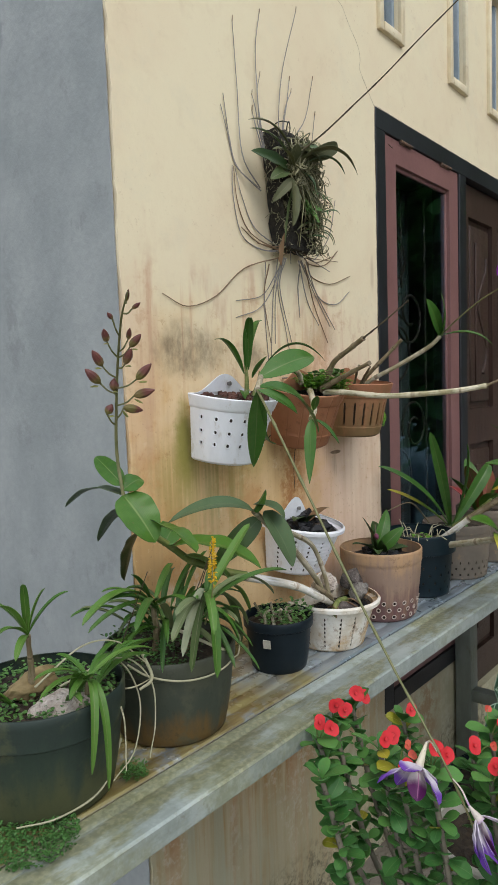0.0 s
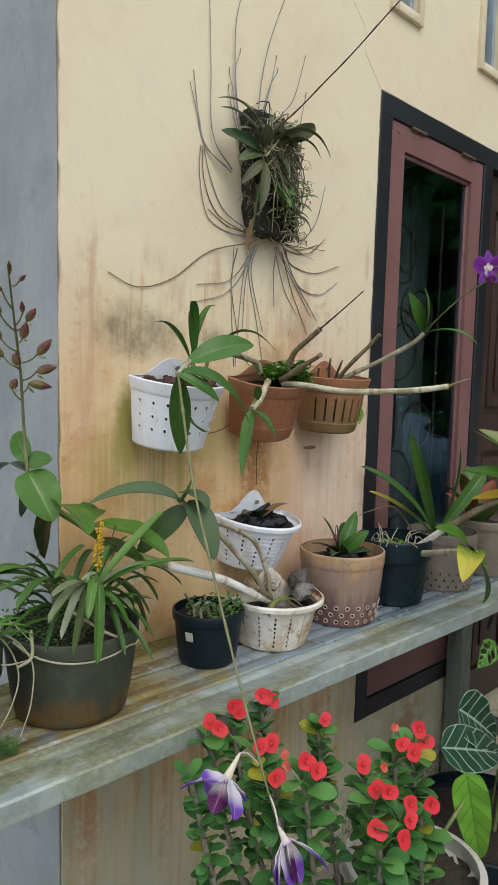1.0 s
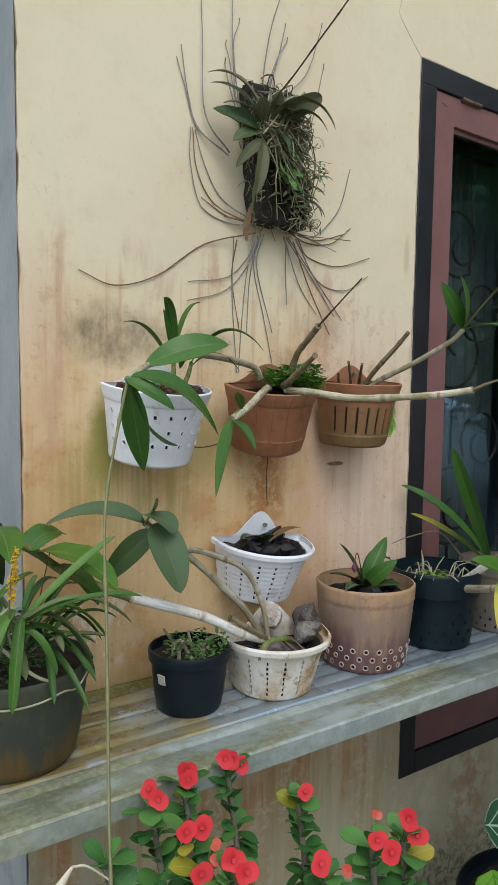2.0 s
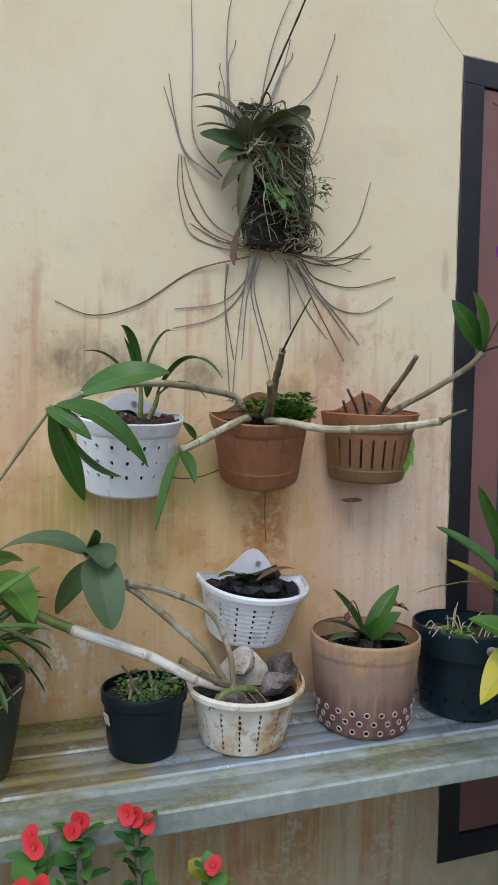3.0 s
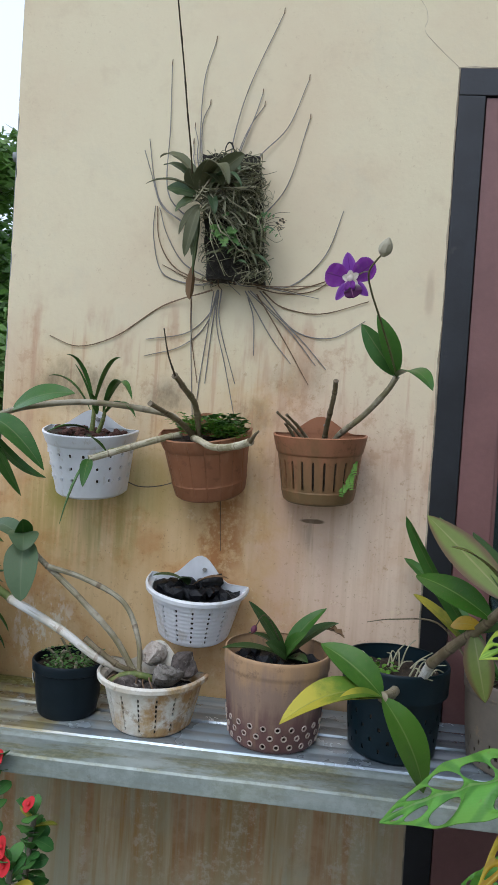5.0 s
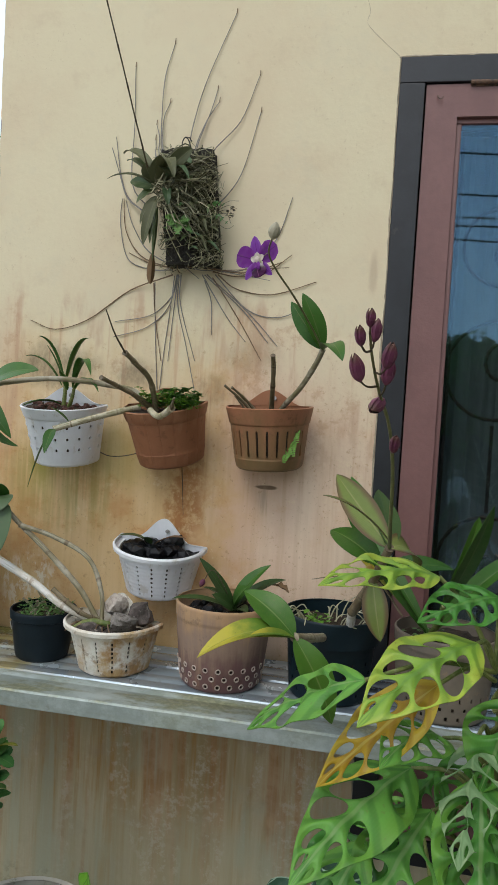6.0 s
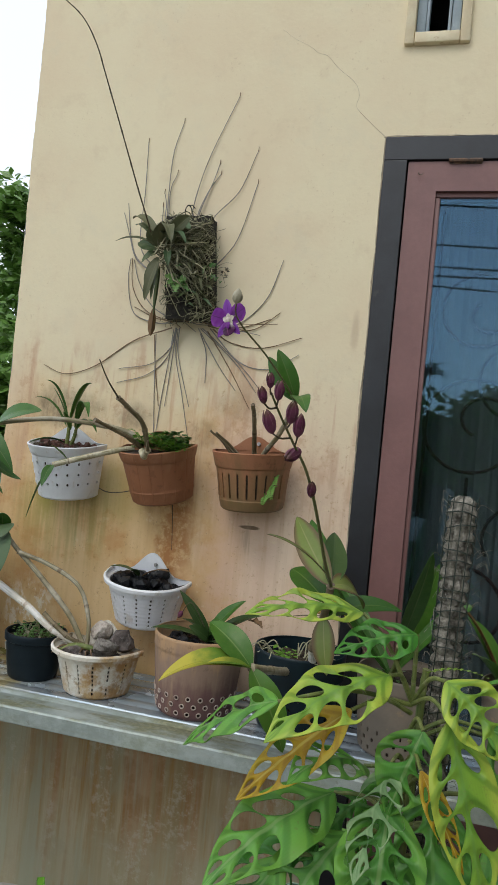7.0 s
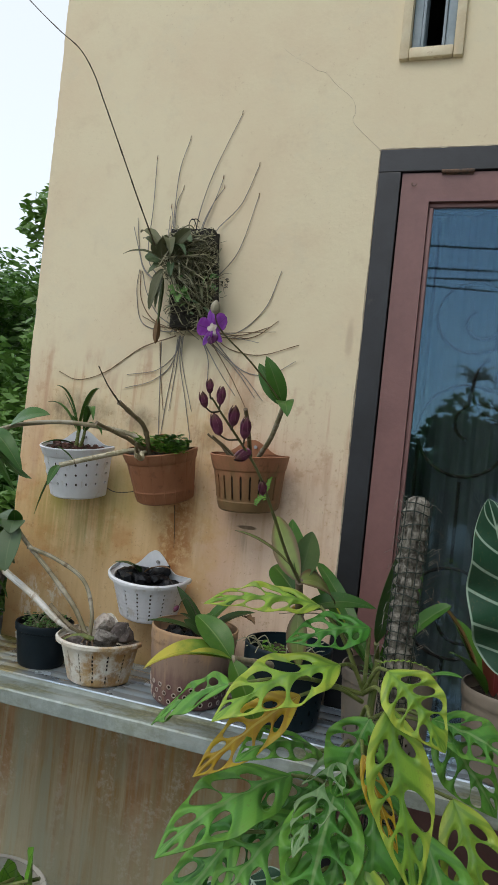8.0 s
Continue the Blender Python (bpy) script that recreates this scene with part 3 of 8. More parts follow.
def stained_white():
    n = Nodes("rust_stained_white_plastic")
    co = n.coords()
    x, y, z = n.split(co)
    big = n.noise(co, 14.0, 6.0, 0.7)
    run = n.noise(n.coords(scale=(40, 40, 6)), 1.0, 4.0, 0.6)
    c = n.mix(n.step(big, 0.38, 0.62), (0.76, 0.73, 0.66), (0.62, 0.55, 0.44))
    f = n.math("ADD", n.math("MULTIPLY", n.math("SUBTRACT", x, 1.635), 7.0), n.math("ADD", n.math("MULTIPLY", n.math("SUBTRACT", 0.81, z), 6.0), n.math("MULTIPLY", n.math("SUBTRACT", n.noise(co, 20.0, 5.0, 0.65), 0.5), 5.0)))
    c = n.mix(n.math("MULTIPLY", n.step(f, -0.1, 1.1), 0.95), c, n.mix(n.step(run, 0.4, 0.6), (0.38, 0.19, 0.045), (0.50, 0.32, 0.13)))
    c = n.mix(n.math("MULTIPLY", n.step(n.noise(co, 32.0, 6.0, 0.75), 0.55, 0.64), 0.6), c, (0.26, 0.17, 0.09))
    n.bump(n.noise(co, 90.0), 0.2, 0.003)
    return n.set(Base_Color=c, Roughness=0.55)


M["old_white"] = stained_white()


def cane_mat(name, a, b, stripe, ring, nodes):
    """A jointed stem: u along it, v round it. Streaks lengthwise, a dark ring and a pale band at each joint."""
    n = Nodes(name)
    uv = n.node("TexCoord").outputs["UV"]
    u, v, _ = n.split(uv)
    co = n.coords()
    mp = n.node("Mapping")
    n.put(mp.inputs[0], uv)
    mp.inputs["Scale"].default_value = (5, 9, 1)
    st = n.noise(mp.outputs[0], 1.0, 3.0)
    blot = n.noise(co, 45.0, 5.0, 0.7)
    c = n.mix(n.step(n.noise(co, 18.0), 0.35, 0.65), a, b)
    c = n.mix(n.math("MULTIPLY", n.step(st, 0.48, 0.62), 0.75), c, stripe)
    w = n.math("COSINE", n.math("MULTIPLY", n.math("ADD", u, n.math("MULTIPLY", n.math("SUBTRACT", blot, 0.5), 0.02)), nodes * 6.2832))
    c = n.mix(n.math("MULTIPLY", n.step(w, 0.55, 0.9), 0.3), c, tuple(min(1, k * 1.25) for k in b))
    c = n.mix(n.math("MULTIPLY", n.math("MULTIPLY", n.step(w, 0.95, 0.99), n.step(n.noise(co, 30.0), 0.35, 0.6)), 0.7), c, ring)
    c = n.mix(n.math("MULTIPLY", n.step(blot, 0.57, 0.68), 0.55), c, ring)
    n.bump(n.math("ADD", st, blot), 0.3, 0.002)
    return n.set(Base_Color=c, Roughness=0.55, Specular_IOR_Level=0.4)


M["cane_tan"] = cane_mat("dry_sheathed_cane", (0.25, 0.21, 0.125), (0.44, 0.40, 0.31), (0.21, 0.19, 0.085), (0.12, 0.07, 0.035), 3)
M["cane_pale"] = cane_mat("silvery_cane_sheath", (0.74, 0.73, 0.70), (0.58, 0.54, 0.46), (0.46, 0.43, 0.32), (0.30, 0.21, 0.13), 3)
M["cane_green"] = cane_mat("green_cane", (0.11, 0.15, 0.035), (0.19, 0.21, 0.06), (0.08, 0.12, 0.03), (0.20, 0.20, 0.11), 5)
M["cane_ribbed"] = cane_mat("ribbed_olive_cane", (0.36, 0.32, 0.19), (0.56, 0.51, 0.38), (0.20, 0.175, 0.065), (0.12, 0.07, 0.03), 5)
M["cane_brown"] = cane_mat("brown_old_cane", (0.15, 0.11, 0.06), (0.24, 0.19, 0.12), (0.12, 0.11, 0.045), (0.06, 0.035, 0.02), 4)


def tangle_material():
    n = Nodes("olive_root_tangle")
    rnd = n.node("NewGeometry").outputs["Random Per Island"]
    co = n.coords()
    c = n.mix(n.step(rnd, 0.10, 0.92), (0.040, 0.040, 0.015), (0.44, 0.41, 0.26))
    c = n.mix(n.math("MULTIPLY", n.step(n.noise(co, 60.0), 0.45, 0.65), 0.6), c, (0.11, 0.115, 0.035))
    return n.set(Base_Color=c, Roughness=0.6)


M["tangle"] = tangle_material()


def glass_material():
    n = Nodes("tinted_window_glass")
    tr = n.node("BsdfTransparent")
    tr.inputs[0].default_value = (0.78, 0.82, 0.83, 1)
    gl = n.node("BsdfGlossy")
    gl.inputs["Color"].default_value = (0.32, 0.57, 0.80, 1)
    gl.inputs["Roughness"].default_value = 0.012
    fr = n.node("LayerWeight")
    fr.inputs[0].default_value = 0.5
    gloss = n.math("ADD", 0.095, n.math("MULTIPLY", n.math("POWER", fr.outputs["Facing"], 5.0), 0.85))
    mx = n.node("MixShader")
    for a, b in ((gloss, mx.inputs[0]), (tr.outputs[0], mx.inputs[1]), (gl.outputs[0], mx.inputs[2]), (mx.outputs[0], n.out.inputs[0])):
        n.t.links.new(a, b)
    return n.m


M["glass"] = glass_material()


# ---- geometry helpers ----
def part(name, geo, material, parent=None, label="", sharp=40):
    """One mesh object from (vertices, faces, uvs or None), linked under a thing or a part."""
    verts, faces, uvs = geo
    me = bpy.data.meshes.new(name)
    me.from_pydata([tuple(v) for v in verts], [], faces)
    if uvs:
        lay = me.uv_layers.new(name="UVMap")
        flat = []
        for loop in me.loops:
            flat.extend(uvs[loop.vertex_index])
        lay.data.foreach_set("uv", flat)
    me.polygons.foreach_set("use_smooth", [True] * len(me.polygons))
    me.set_sharp_from_angle(angle=radians(sharp))
    me.materials.append(material)
    ob = new(name, me)
    if parent:
        adopt(ob, parent)
    if label:
        ob["label"] = label
    return ob


def adopt(ob, parent):
    top = parent
    while top.parent:
        top = top.parent
    ob.parent = parent
    ob.matrix_parent_inverse = Matrix.Translation(-top.location) if parent == top else Matrix()


def thing(name, at, label, category, group="", kind=""):
    ob = new(name)
    ob.location = at
    ob.empty_display_size = 0.05
    return tagged(ob, label, category, group, kind)


def join(*geos):
    v, f, u = [], [], []
    for a, b, c in geos:
        k = len(v)
        v += list(a)
        f += [tuple(i + k for i in q) for q in b]
        u += list(c) if c else [(0, 0)] * len(a)
    return v, f, u


def moved(geo, m):
    return [m @ Vector(p) for p in geo[0]], geo[1], geo[2]


def box(x0, x1, y0, y1, z0, z1, bevel=0.0):
    bm = bmesh.new()
    bmesh.ops.create_cube(bm, size=1, matrix=Matrix.Translation(((x0 + x1) / 2, (y0 + y1) / 2, (z0 + z1) / 2)) @ Matrix.Diagonal((x1 - x0, y1 - y0, z1 - z0, 1)))
    if bevel:
        bmesh.ops.bevel(bm, geom=list(bm.edges), offset=bevel, segments=2, profile=0.5, affect="EDGES")
    bm.verts.index_update()
    g = [v.co.copy() for v in bm.verts], [tuple(v.index for v in f.verts) for f in bm.faces], None
    bm.free()
    return g


def spline(pts, steps=6):
    p = [Vector(a) for a in pts]
    if len(p) == 2:
        return [p[0].lerp(p[1], i / steps) for i in range(steps + 1)]
    q = [2 * p[0] - p[1]] + p + [2 * p[-1] - p[-2]]
    out = []
    for i in range(1, len(q) - 2):
        a, b, c, d = q[i - 1:i + 3]
        for k in range(steps):
            t = k / steps
            out.append(0.5 * (2 * b + (c - a) * t + (2 * a - 5 * b + 4 * c - d) * t * t + (3 * b - a - 3 * c + d) * t ** 3))
    return out + [p[-1]]


def tube(pts, r0, r1, seg=8, steps=6, nodes=0, swell=0.0, rough=0.0, smooth=True):
    """A tapered round stem through the points; nodes: so many joints, swollen by swell."""
    line = spline(pts, steps) if smooth else [Vector(p) for p in pts]
    n = len(line)
    t = (line[1] - line[0]).normalized()
    side = t.orthogonal().normalized()
    verts, faces, uvs = [], [], []
    for i, p in enumerate(line):
        t = (line[min(i + 1, n - 1)] - line[max(i - 1, 0)]).normalized()
        side = (side - t * side.dot(t)).normalized()
        up = t.cross(side)
        f = i / (n - 1)
        r = r0 + (r1 - r0) * f
        if nodes:
            r *= 1 + swell * max(0.0, math.cos(f * nodes * 2 * math.pi)) ** 6
        for k in range(seg):
            a = 2 * math.pi * k / seg
            rr = r * (1 + rough * noise.noise(p * 60 + Vector((k * 3.1, 0, 0))))
            verts.append(p + side * (rr * math.cos(a)) + up * (rr * math.sin(a)))
            uvs.append((f, k / seg))
    for i in range(n - 1):
        for k in range(seg):
            a, b = i * seg + k, i * seg + (k + 1) % seg
            faces.append((a, b, b + seg, a + seg))
    faces.append(tuple(range(seg - 1, -1, -1)))
    faces.append(tuple(range((n - 1) * seg, n * seg)))
    return verts, faces, uvs


def thicken(verts, faces, uvs, inward):
    """Closes a sheet into a thin solid: a second skin moved by inward[i], and the rims."""
    k = len(verts)
    edges = {}
    for f in faces:
        for a, b in zip(f, f[1:] + f[:1]):
            edges[(a, b)] = 1
    out = list(faces) + [tuple(i + k for i in reversed(f)) for f in faces]
    for a, b in edges:
        if (b, a) not in edges:
            out.append((b, a, a + k, b + k))
    return list(verts) + [Vector(v) + d for v, d in zip(verts, inward)], out, list(uvs) + list(uvs) if uvs else None


def leaf(base, tip, width, up=(0, 0, 1), arch=0.15, fold=0.18, nu=12, nv=6, belly=0.45, sharp=0.78, wave=0.0, holes=(), stalk=0.06, thick=0.0009, curl=0.0, slant=0.0, ridge=0.0):
    """A blade from base to tip. arch: how high it bows towards up; fold: the V across it; belly: where it is widest; holes: (u, v, ru, rv)."""
    base, tip, up = Vector(base), Vector(tip), Vector(up).normalized()
    d = tip - base
    length = d.length
    ctrl = (base + tip) / 2 + up * (arch * length * 2)
    seedv = base * 17.0

    def centre(u):
        return base * (1 - u) ** 2 + ctrl * (2 * u * (1 - u)) + tip * u * u

    k = math.log(0.5) / math.log(belly)
    verts, uvs, alive = [], [], []
    for i in range(nu + 1):
        u = i / nu
        for j in range(nv + 1):
            w = j / nv * 2 - 1
            uu, ww, ok, dip = u, w, True, 0.0
            for hu, hv, ru, rv in holes:
                a, b = (uu - hu - slant * (abs(ww) - abs(hv))) / ru, (ww - hv) / rv
                r = math.hypot(a, b)
                if ridge:
                    dip = max(dip, math.exp(-((max(r, 1.0) - 1.0) / 0.3) ** 2))
                if r < 1:
                    if r < 0.58:
                        ok = False
                    else:
                        ww = hv + b / r * rv
                        uu = hu + a / r * ru + slant * (abs(ww) - abs(hv))
            c = centre(uu)
            t = (centre(min(uu + 0.01, 1)) - centre(max(uu - 0.01, 0))).normalized()
            side = t.cross(up)
            side = side.normalized() if side.length > 1e-4 else Vector((1, 0, 0))
            nrm = side.cross(t)
            ub = max(0.0, min(1.0, uu)) ** k
            h = width / 2 * max(stalk * (1 - uu), math.sin(math.pi * ub) ** sharp if 0 < ub < 1 else 0.0) + 0.0004
            lift = fold * abs(ww) * h + wave * h * math.sin(uu * 19 + ww * 2 + seedv.x) * abs(ww) - curl * h * ww * ww - ridge * h * dip
            verts.append(c + side * (h * ww) + nrm * lift)
            uvs.append((uu, ww / 2 + 0.5))
            alive.append(ok)
    faces, m = [], nv + 1
    for i in range(nu):
        for j in range(nv):
            q = (i * m + j, i * m + j + 1, (i + 1) * m + j + 1, (i + 1) * m + j)
            if all(alive[a] for a in q):
                faces.append(q)
    used = sorted({a for f in faces for a in f})
    at = {a: b for b, a in enumerate(used)}
    verts, uvs = [verts[a] for a in used], [uvs[a] for a in used]
    faces = [tuple(at[a] for a in f) for f in faces]
    nrm = (d.normalized().cross(up).cross(d.normalized())).normalized() if d.normalized().cross(up).length > 1e-3 else Vector((0, 1, 0))
    return thicken(verts, faces, uvs, [nrm * -thick] * len(verts))


def ring(u):
    a = 2 * math.pi * u
    return -math.cos(a), -math.sin(a)


def half_ring(depth, square=0.8, staves=0):
    """A D-shaped outline: bowed front (towards -y), flat back on y = 0."""
    def f(u):
        if u < 0.72:
            a = math.pi * u / 0.72
            k = 1 - 0.010 * max(0.0, math.cos(a * staves)) ** 60 if staves else 1.0
            return -math.cos(a) * k, -depth * math.sin(a) ** square * k
        k = (u - 0.72) / 0.28
        return 1 - 2 * k, 0.0
    return f


def shell(outline, profile, wall=0.003, nu=72, step=0.008, holes=(), front=1.0):
    """A hollow pot: profile of (half width, height) from the foot up. holes: (u, height, half width, half height), cut through."""
    rows = [profile[0]]
    for (r0, z0), (r1, z1) in zip(profile, profile[1:]):
        k = max(1, math.ceil(math.hypot(r1 - r0, z1 - z0) / step))
        rows += [(r0 + (r1 - r0) * i / k, z0 + (z1 - z0) * i / k) for i in range(1, k + 1)]
    mean = sum(r for r, _ in rows) / len(rows)
    per = 0.0
    for i in range(100):
        a, b = Vector(outline(i / 100)), Vector(outline((i + 1) / 100 % 1))
        per += (a - b).length
    per *= mean
    verts, alive = [], []
    for r, z in rows:
        for i in range(nu):
            u, zz, ok = i / nu, z, True
            for hu, hz, rs, rz in holes:
                a, b = (u - hu) * per / rs, (zz - hz) / rz
                q = math.hypot(a, b) if rz < 3 * rs else (a ** 6 + b ** 6) ** (1 / 6)
                if q < 1:
                    if q < 0.55:
                        ok = False
                    else:
                        u, zz = hu + a / q * rs / per, hz + b / q * rz
            x, y = outline(u % 1)
            verts.append(Vector((x * r, y * r, zz)))
            alive.append(ok)
    faces = []
    for j in range(len(rows) - 1):
        for i in range(nu):
            q = (j * nu + i, j * nu + (i + 1) % nu, (j + 1) * nu + (i + 1) % nu, (j + 1) * nu + i)
            if all(alive[a] for a in q):
                faces.append(q)
    faces.append(tuple(range(nu - 1, -1, -1)))
    inward = []
    for v in verts:
        c = Vector((0, -0.4 * mean * front if outline(0.86)[1] == 0.0 and outline(0.9)[1] == 0.0 else 0, v.z))
        d = c - v
        inward.append(d.normalized() * wall + Vector((0, 0, wall if v.z < profile[0][1] + 1e-5 else 0)))
    return thicken(verts, faces, None, inward)


def rock(size, seed, sub=2, squash=(1, 1, 1), rough=0.35):
    bm = bmesh.new()
    bmesh.ops.create_icosphere(bm, subdivisions=sub, radius=size)
    off = Vector((seed * 7.3, seed * 3.1, seed))
    for v in bm.verts:
        n = noise.noise(v.co / size * 0.9 + off) + 0.5 * noise.noise(v.co / size * 2.3 + off)
        v.co = v.co * (1 + rough * n)
        v.co = Vector((v.co.x * squash[0], v.co.y * squash[1], v.co.z * squash[2]))
    bm.verts.index_update()
    g = [v.co.copy() for v in bm.verts], [tuple(v.index for v in f.verts) for f in bm.faces], None
    bm.free()
    return g


def mound(outline, r, z, bumps=0.006, seed=1.0, dome=0.0, nr=10, na=40, shift=(0, 0)):
    """A rough bed that fills a pot's outline at height z."""
    verts, faces = [Vector((0, shift[1], z + dome))], []
    for i in range(1, nr + 1):
        for k in range(na):
            x, y = outline(k / na)
            f = i / nr
            x, y = x * r * f, shift[1] + (y * r - shift[1]) * f
            h = bumps * noise.noise(Vector((x * 60, y * 60, seed))) + dome * (1 - f * f)
            verts.append(Vector((x, y, z + h)))
    for k in range(na):
        faces.append((0, 1 + k, 1 + (k + 1) % na))
    for i in range(nr - 1):
        for k in range(na):
            a, b = 1 + i * na + k, 1 + i * na + (k + 1) % na
            faces.append((a, a + na, b + na, b))
    return verts, faces, None


R = random.Random(7)


def near(p, s):
    return Vector(p) + Vector((R.uniform(-s, s), R.uniform(-s, s), R.uniform(-s, s)))


def clump(at, spread, height, count, size, seed=3):
    """Many tiny leaves on a small mound, as one mesh."""
    r = random.Random(seed)
    geos = []
    for _ in range(count):
        a, q = r.uniform(0, 6.28), spread * math.sqrt(r.random())
        p = Vector(at) + Vector((math.cos(a) * q, math.sin(a) * q, r.uniform(0, height)))
        b = r.uniform(0, 6.28)
        d = Vector((math.cos(b), math.sin(b), r.uniform(-0.2, 0.7))) * size * r.uniform(0.6, 1.2)
        geos.append(leaf(p, p + d, size * 0.8, arch=0.1, nu=4, nv=2, thick=0.0004))
    return join(*geos)


def weeds(geo, material, owner, label=""):
    return tagged(part("weed", geo, material, owner, label), kind="stuff")


def frond(base, tip, width, up=(0, 0, 1), pairs=8, arch=0.15):
    """A small feather leaf: a rib with paired leaflets."""
    base, tip, up = Vector(base), Vector(tip), Vector(up).normalized()
    ctrl = (base + tip) / 2 + up * (arch * 2 * (tip - base).length)
    pts = [base * (1 - u) ** 2 + ctrl * 2 * u * (1 - u) + tip * u * u for u in [i / 8 for i in range(9)]]
    geos = [tube(pts, 0.0007, 0.0003, 4, smooth=False)]
    for i in range(1, pairs + 1):
        u = i / (pairs + 0.3)
        p = base * (1 - u) ** 2 + ctrl * 2 * u * (1 - u) + tip * u * u
        t = (tip - base).normalized()
        s = t.cross(up).normalized()
        w = width / 2 * (1 - 0.75 * u)
        for k in (-1, 1):
            geos.append(leaf(p, p + s * (k * w) + t * (w * 0.4), w * 0.55, up=up, arch=0.05, nu=4, nv=2, thick=0.0003))
    return join(*geos)


# ---- setting ----
WALL = 1.24
GROUND = -0.25
CORNER = 1.148
TOP = 3.6
LEAN = 0.012

setting = lambda ob, label, category: tagged(ob, label, category, kind="structure")


def slab_with_holes(x0, x1, z0, z1, y0, y1, holes, ragged=False):
    """An upright slab with rectangular openings; its left edge may be ragged."""
    xs = sorted({x0, x1, *[h[0] for h in holes], *[h[1] for h in holes]})
    zs = sorted({z0, z1, *[h[2] for h in holes], *[h[3] for h in holes], *([z0 + (z1 - z0) * i / 160 for i in range(161)] if ragged else [])})
    at, verts, faces = {}, [], []

    def v(x, y, z):
        k = (round(x, 5), round(y, 5), round(z, 5))
        if k not in at:
            xx = x
            if ragged and abs(x - x0) < 1e-6:
                xx += LEAN * (1.6 - z) + abs(0.007 * noise.noise(Vector((0, y, z * 9))) + 0.004 * noise.noise(Vector((3, y, z * 40))))
            at[k] = len(verts)
            verts.append((xx, y, z))
        return at[k]

    def solid(i, j):
        if not (0 <= i < len(xs) - 1 and 0 <= j < len(zs) - 1):
            return False
        cx, cz = (xs[i] + xs[i + 1]) / 2, (zs[j] + zs[j + 1]) / 2
        return not any(h[0] < cx < h[1] and h[2] < cz < h[3] for h in holes)

    for i in range(len(xs) - 1):
        for j in range(len(zs) - 1):
            if not solid(i, j):
                continue
            a, b, c, d = xs[i], xs[i + 1], zs[j], zs[j + 1]
            faces.append((v(a, y0, c), v(b, y0, c), v(b, y0, d), v(a, y0, d)))
            faces.append((v(a, y1, c), v(a, y1, d), v(b, y1, d), v(b, y1, c)))
            if not solid(i - 1, j):
                faces.append((v(a, y0, c), v(a, y0, d), v(a, y1, d), v(a, y1, c)))
            if not solid(i + 1, j):
                faces.append((v(b, y0, c), v(b, y1, c), v(b, y1, d), v(b, y0, d)))
            if not solid(i, j - 1):
                faces.append((v(a, y0, c), v(a, y1, c), v(b, y1, c), v(b, y0, c)))
            if not solid(i, j + 1):
                faces.append((v(a, y0, d), v(b, y0, d), v(b, y1, d), v(a, y1, d)))
    return verts, faces, None


FRAME = (2.28, 3.95, 0.223, 2.36)
VENTS = (2.396, 2.966, 3.386)
holes = [FRAME, (2.9755, 3.95, 0.0, 2.36)] + [(c - 0.062, c + 0.062, 2.655, 3.15) for c in VENTS]
wall_front = part("wall_front", slab_with_holes(CORNER, 6.5, GROUND - 0.05, TOP, WALL, WALL + 0.13, holes, True), M["wall"])
setting(wall_front, "cream plastered house wall with ochre water stains and old drips", "wall")
crack = [(2.275, 2.364), (2.231, 2.404), (2.188, 2.45), (2.192, 2.48), (2.185, 2.51), (2.165, 2.535), (2.145, 2.551), (2.118, 2.575), (2.09, 2.607), (2.06, 2.618), (2.032, 2.64), (1.985, 2.666), (1.946, 2.696)]
part("crack", tube([(x, WALL - 0.0002, z) for x, z in crack], 0.0008, 0.0003, 5, 4, rough=0.8), M["crack"], wall_front, "thin dark settlement crack")
part("frame_gap", tube([(2.2785 + 0.0015 * math.sin(i * 2.3), WALL + 0.001, 0.25 + i * 0.1055) for i in range(21)], 0.0026, 0.0026, 5, 3, rough=0.9), M["edge"], wall_front, "broken plaster edge beside the frame")
part("frame_gap", tube([(2.275 + i * 0.06, WALL + 0.001, 2.3615 + 0.0012 * math.sin(i * 3.1)) for i in range(29)], 0.0026, 0.0024, 5, 3, rough=0.9), M["edge"], wall_front, "broken plaster edge above the frame")



def leaning(geo):
    """The house corner leans out a little towards its top."""
    return [Vector((v[0] + (LEAN * (1.6 - v[2]) if v[0] < CORNER + 0.05 else 0), v[1], v[2])) for v in geo[0]], geo[1], geo[2]


wall_side = part("wall_side", leaning(box(CORNER - 0.002, CORNER + 0.136, WALL + 0.132, 7.0, GROUND - 0.05, TOP)), M["side"])
setting(wall_side, "bare grey cement-rendered side wall of the house", "wall")
part("corner_render", leaning(box(CORNER - 0.0025, CORNER - 0.0005, WALL + 0.007, WALL + 0.1315, GROUND - 0.05, TOP)), M["side"], wall_side)
for nm, g, what in (("wall_back", box(CORNER, 6.5, 7.0, 7.13, GROUND - 0.05, TOP), "plain rear wall of the house"), ("wall_east", box(6.5, 6.63, WALL, 7.13, GROUND - 0.05, TOP), "plain far side wall of the house")):
    setting(part(nm, g, M["side"]), what, "wall")
setting(part("floor", box(CORNER + 0.14, 6.5, WALL + 0.131, 7.0, -0.05, 0.0), M["room"]), "dim concrete floor inside the house", "floor")
setting(part("ceiling", box(CORNER + 0.14, 6.5, WALL + 0.131, 7.0, 3.3, 3.35), M["room"]), "dim plain ceiling inside the house", "ceiling")
setting(part("house_roof", box(CORNER, 6.63, WALL, 7.13, TOP, TOP + 0.12), M["roof"]), "weathered flat roof edge of the house", "roof")


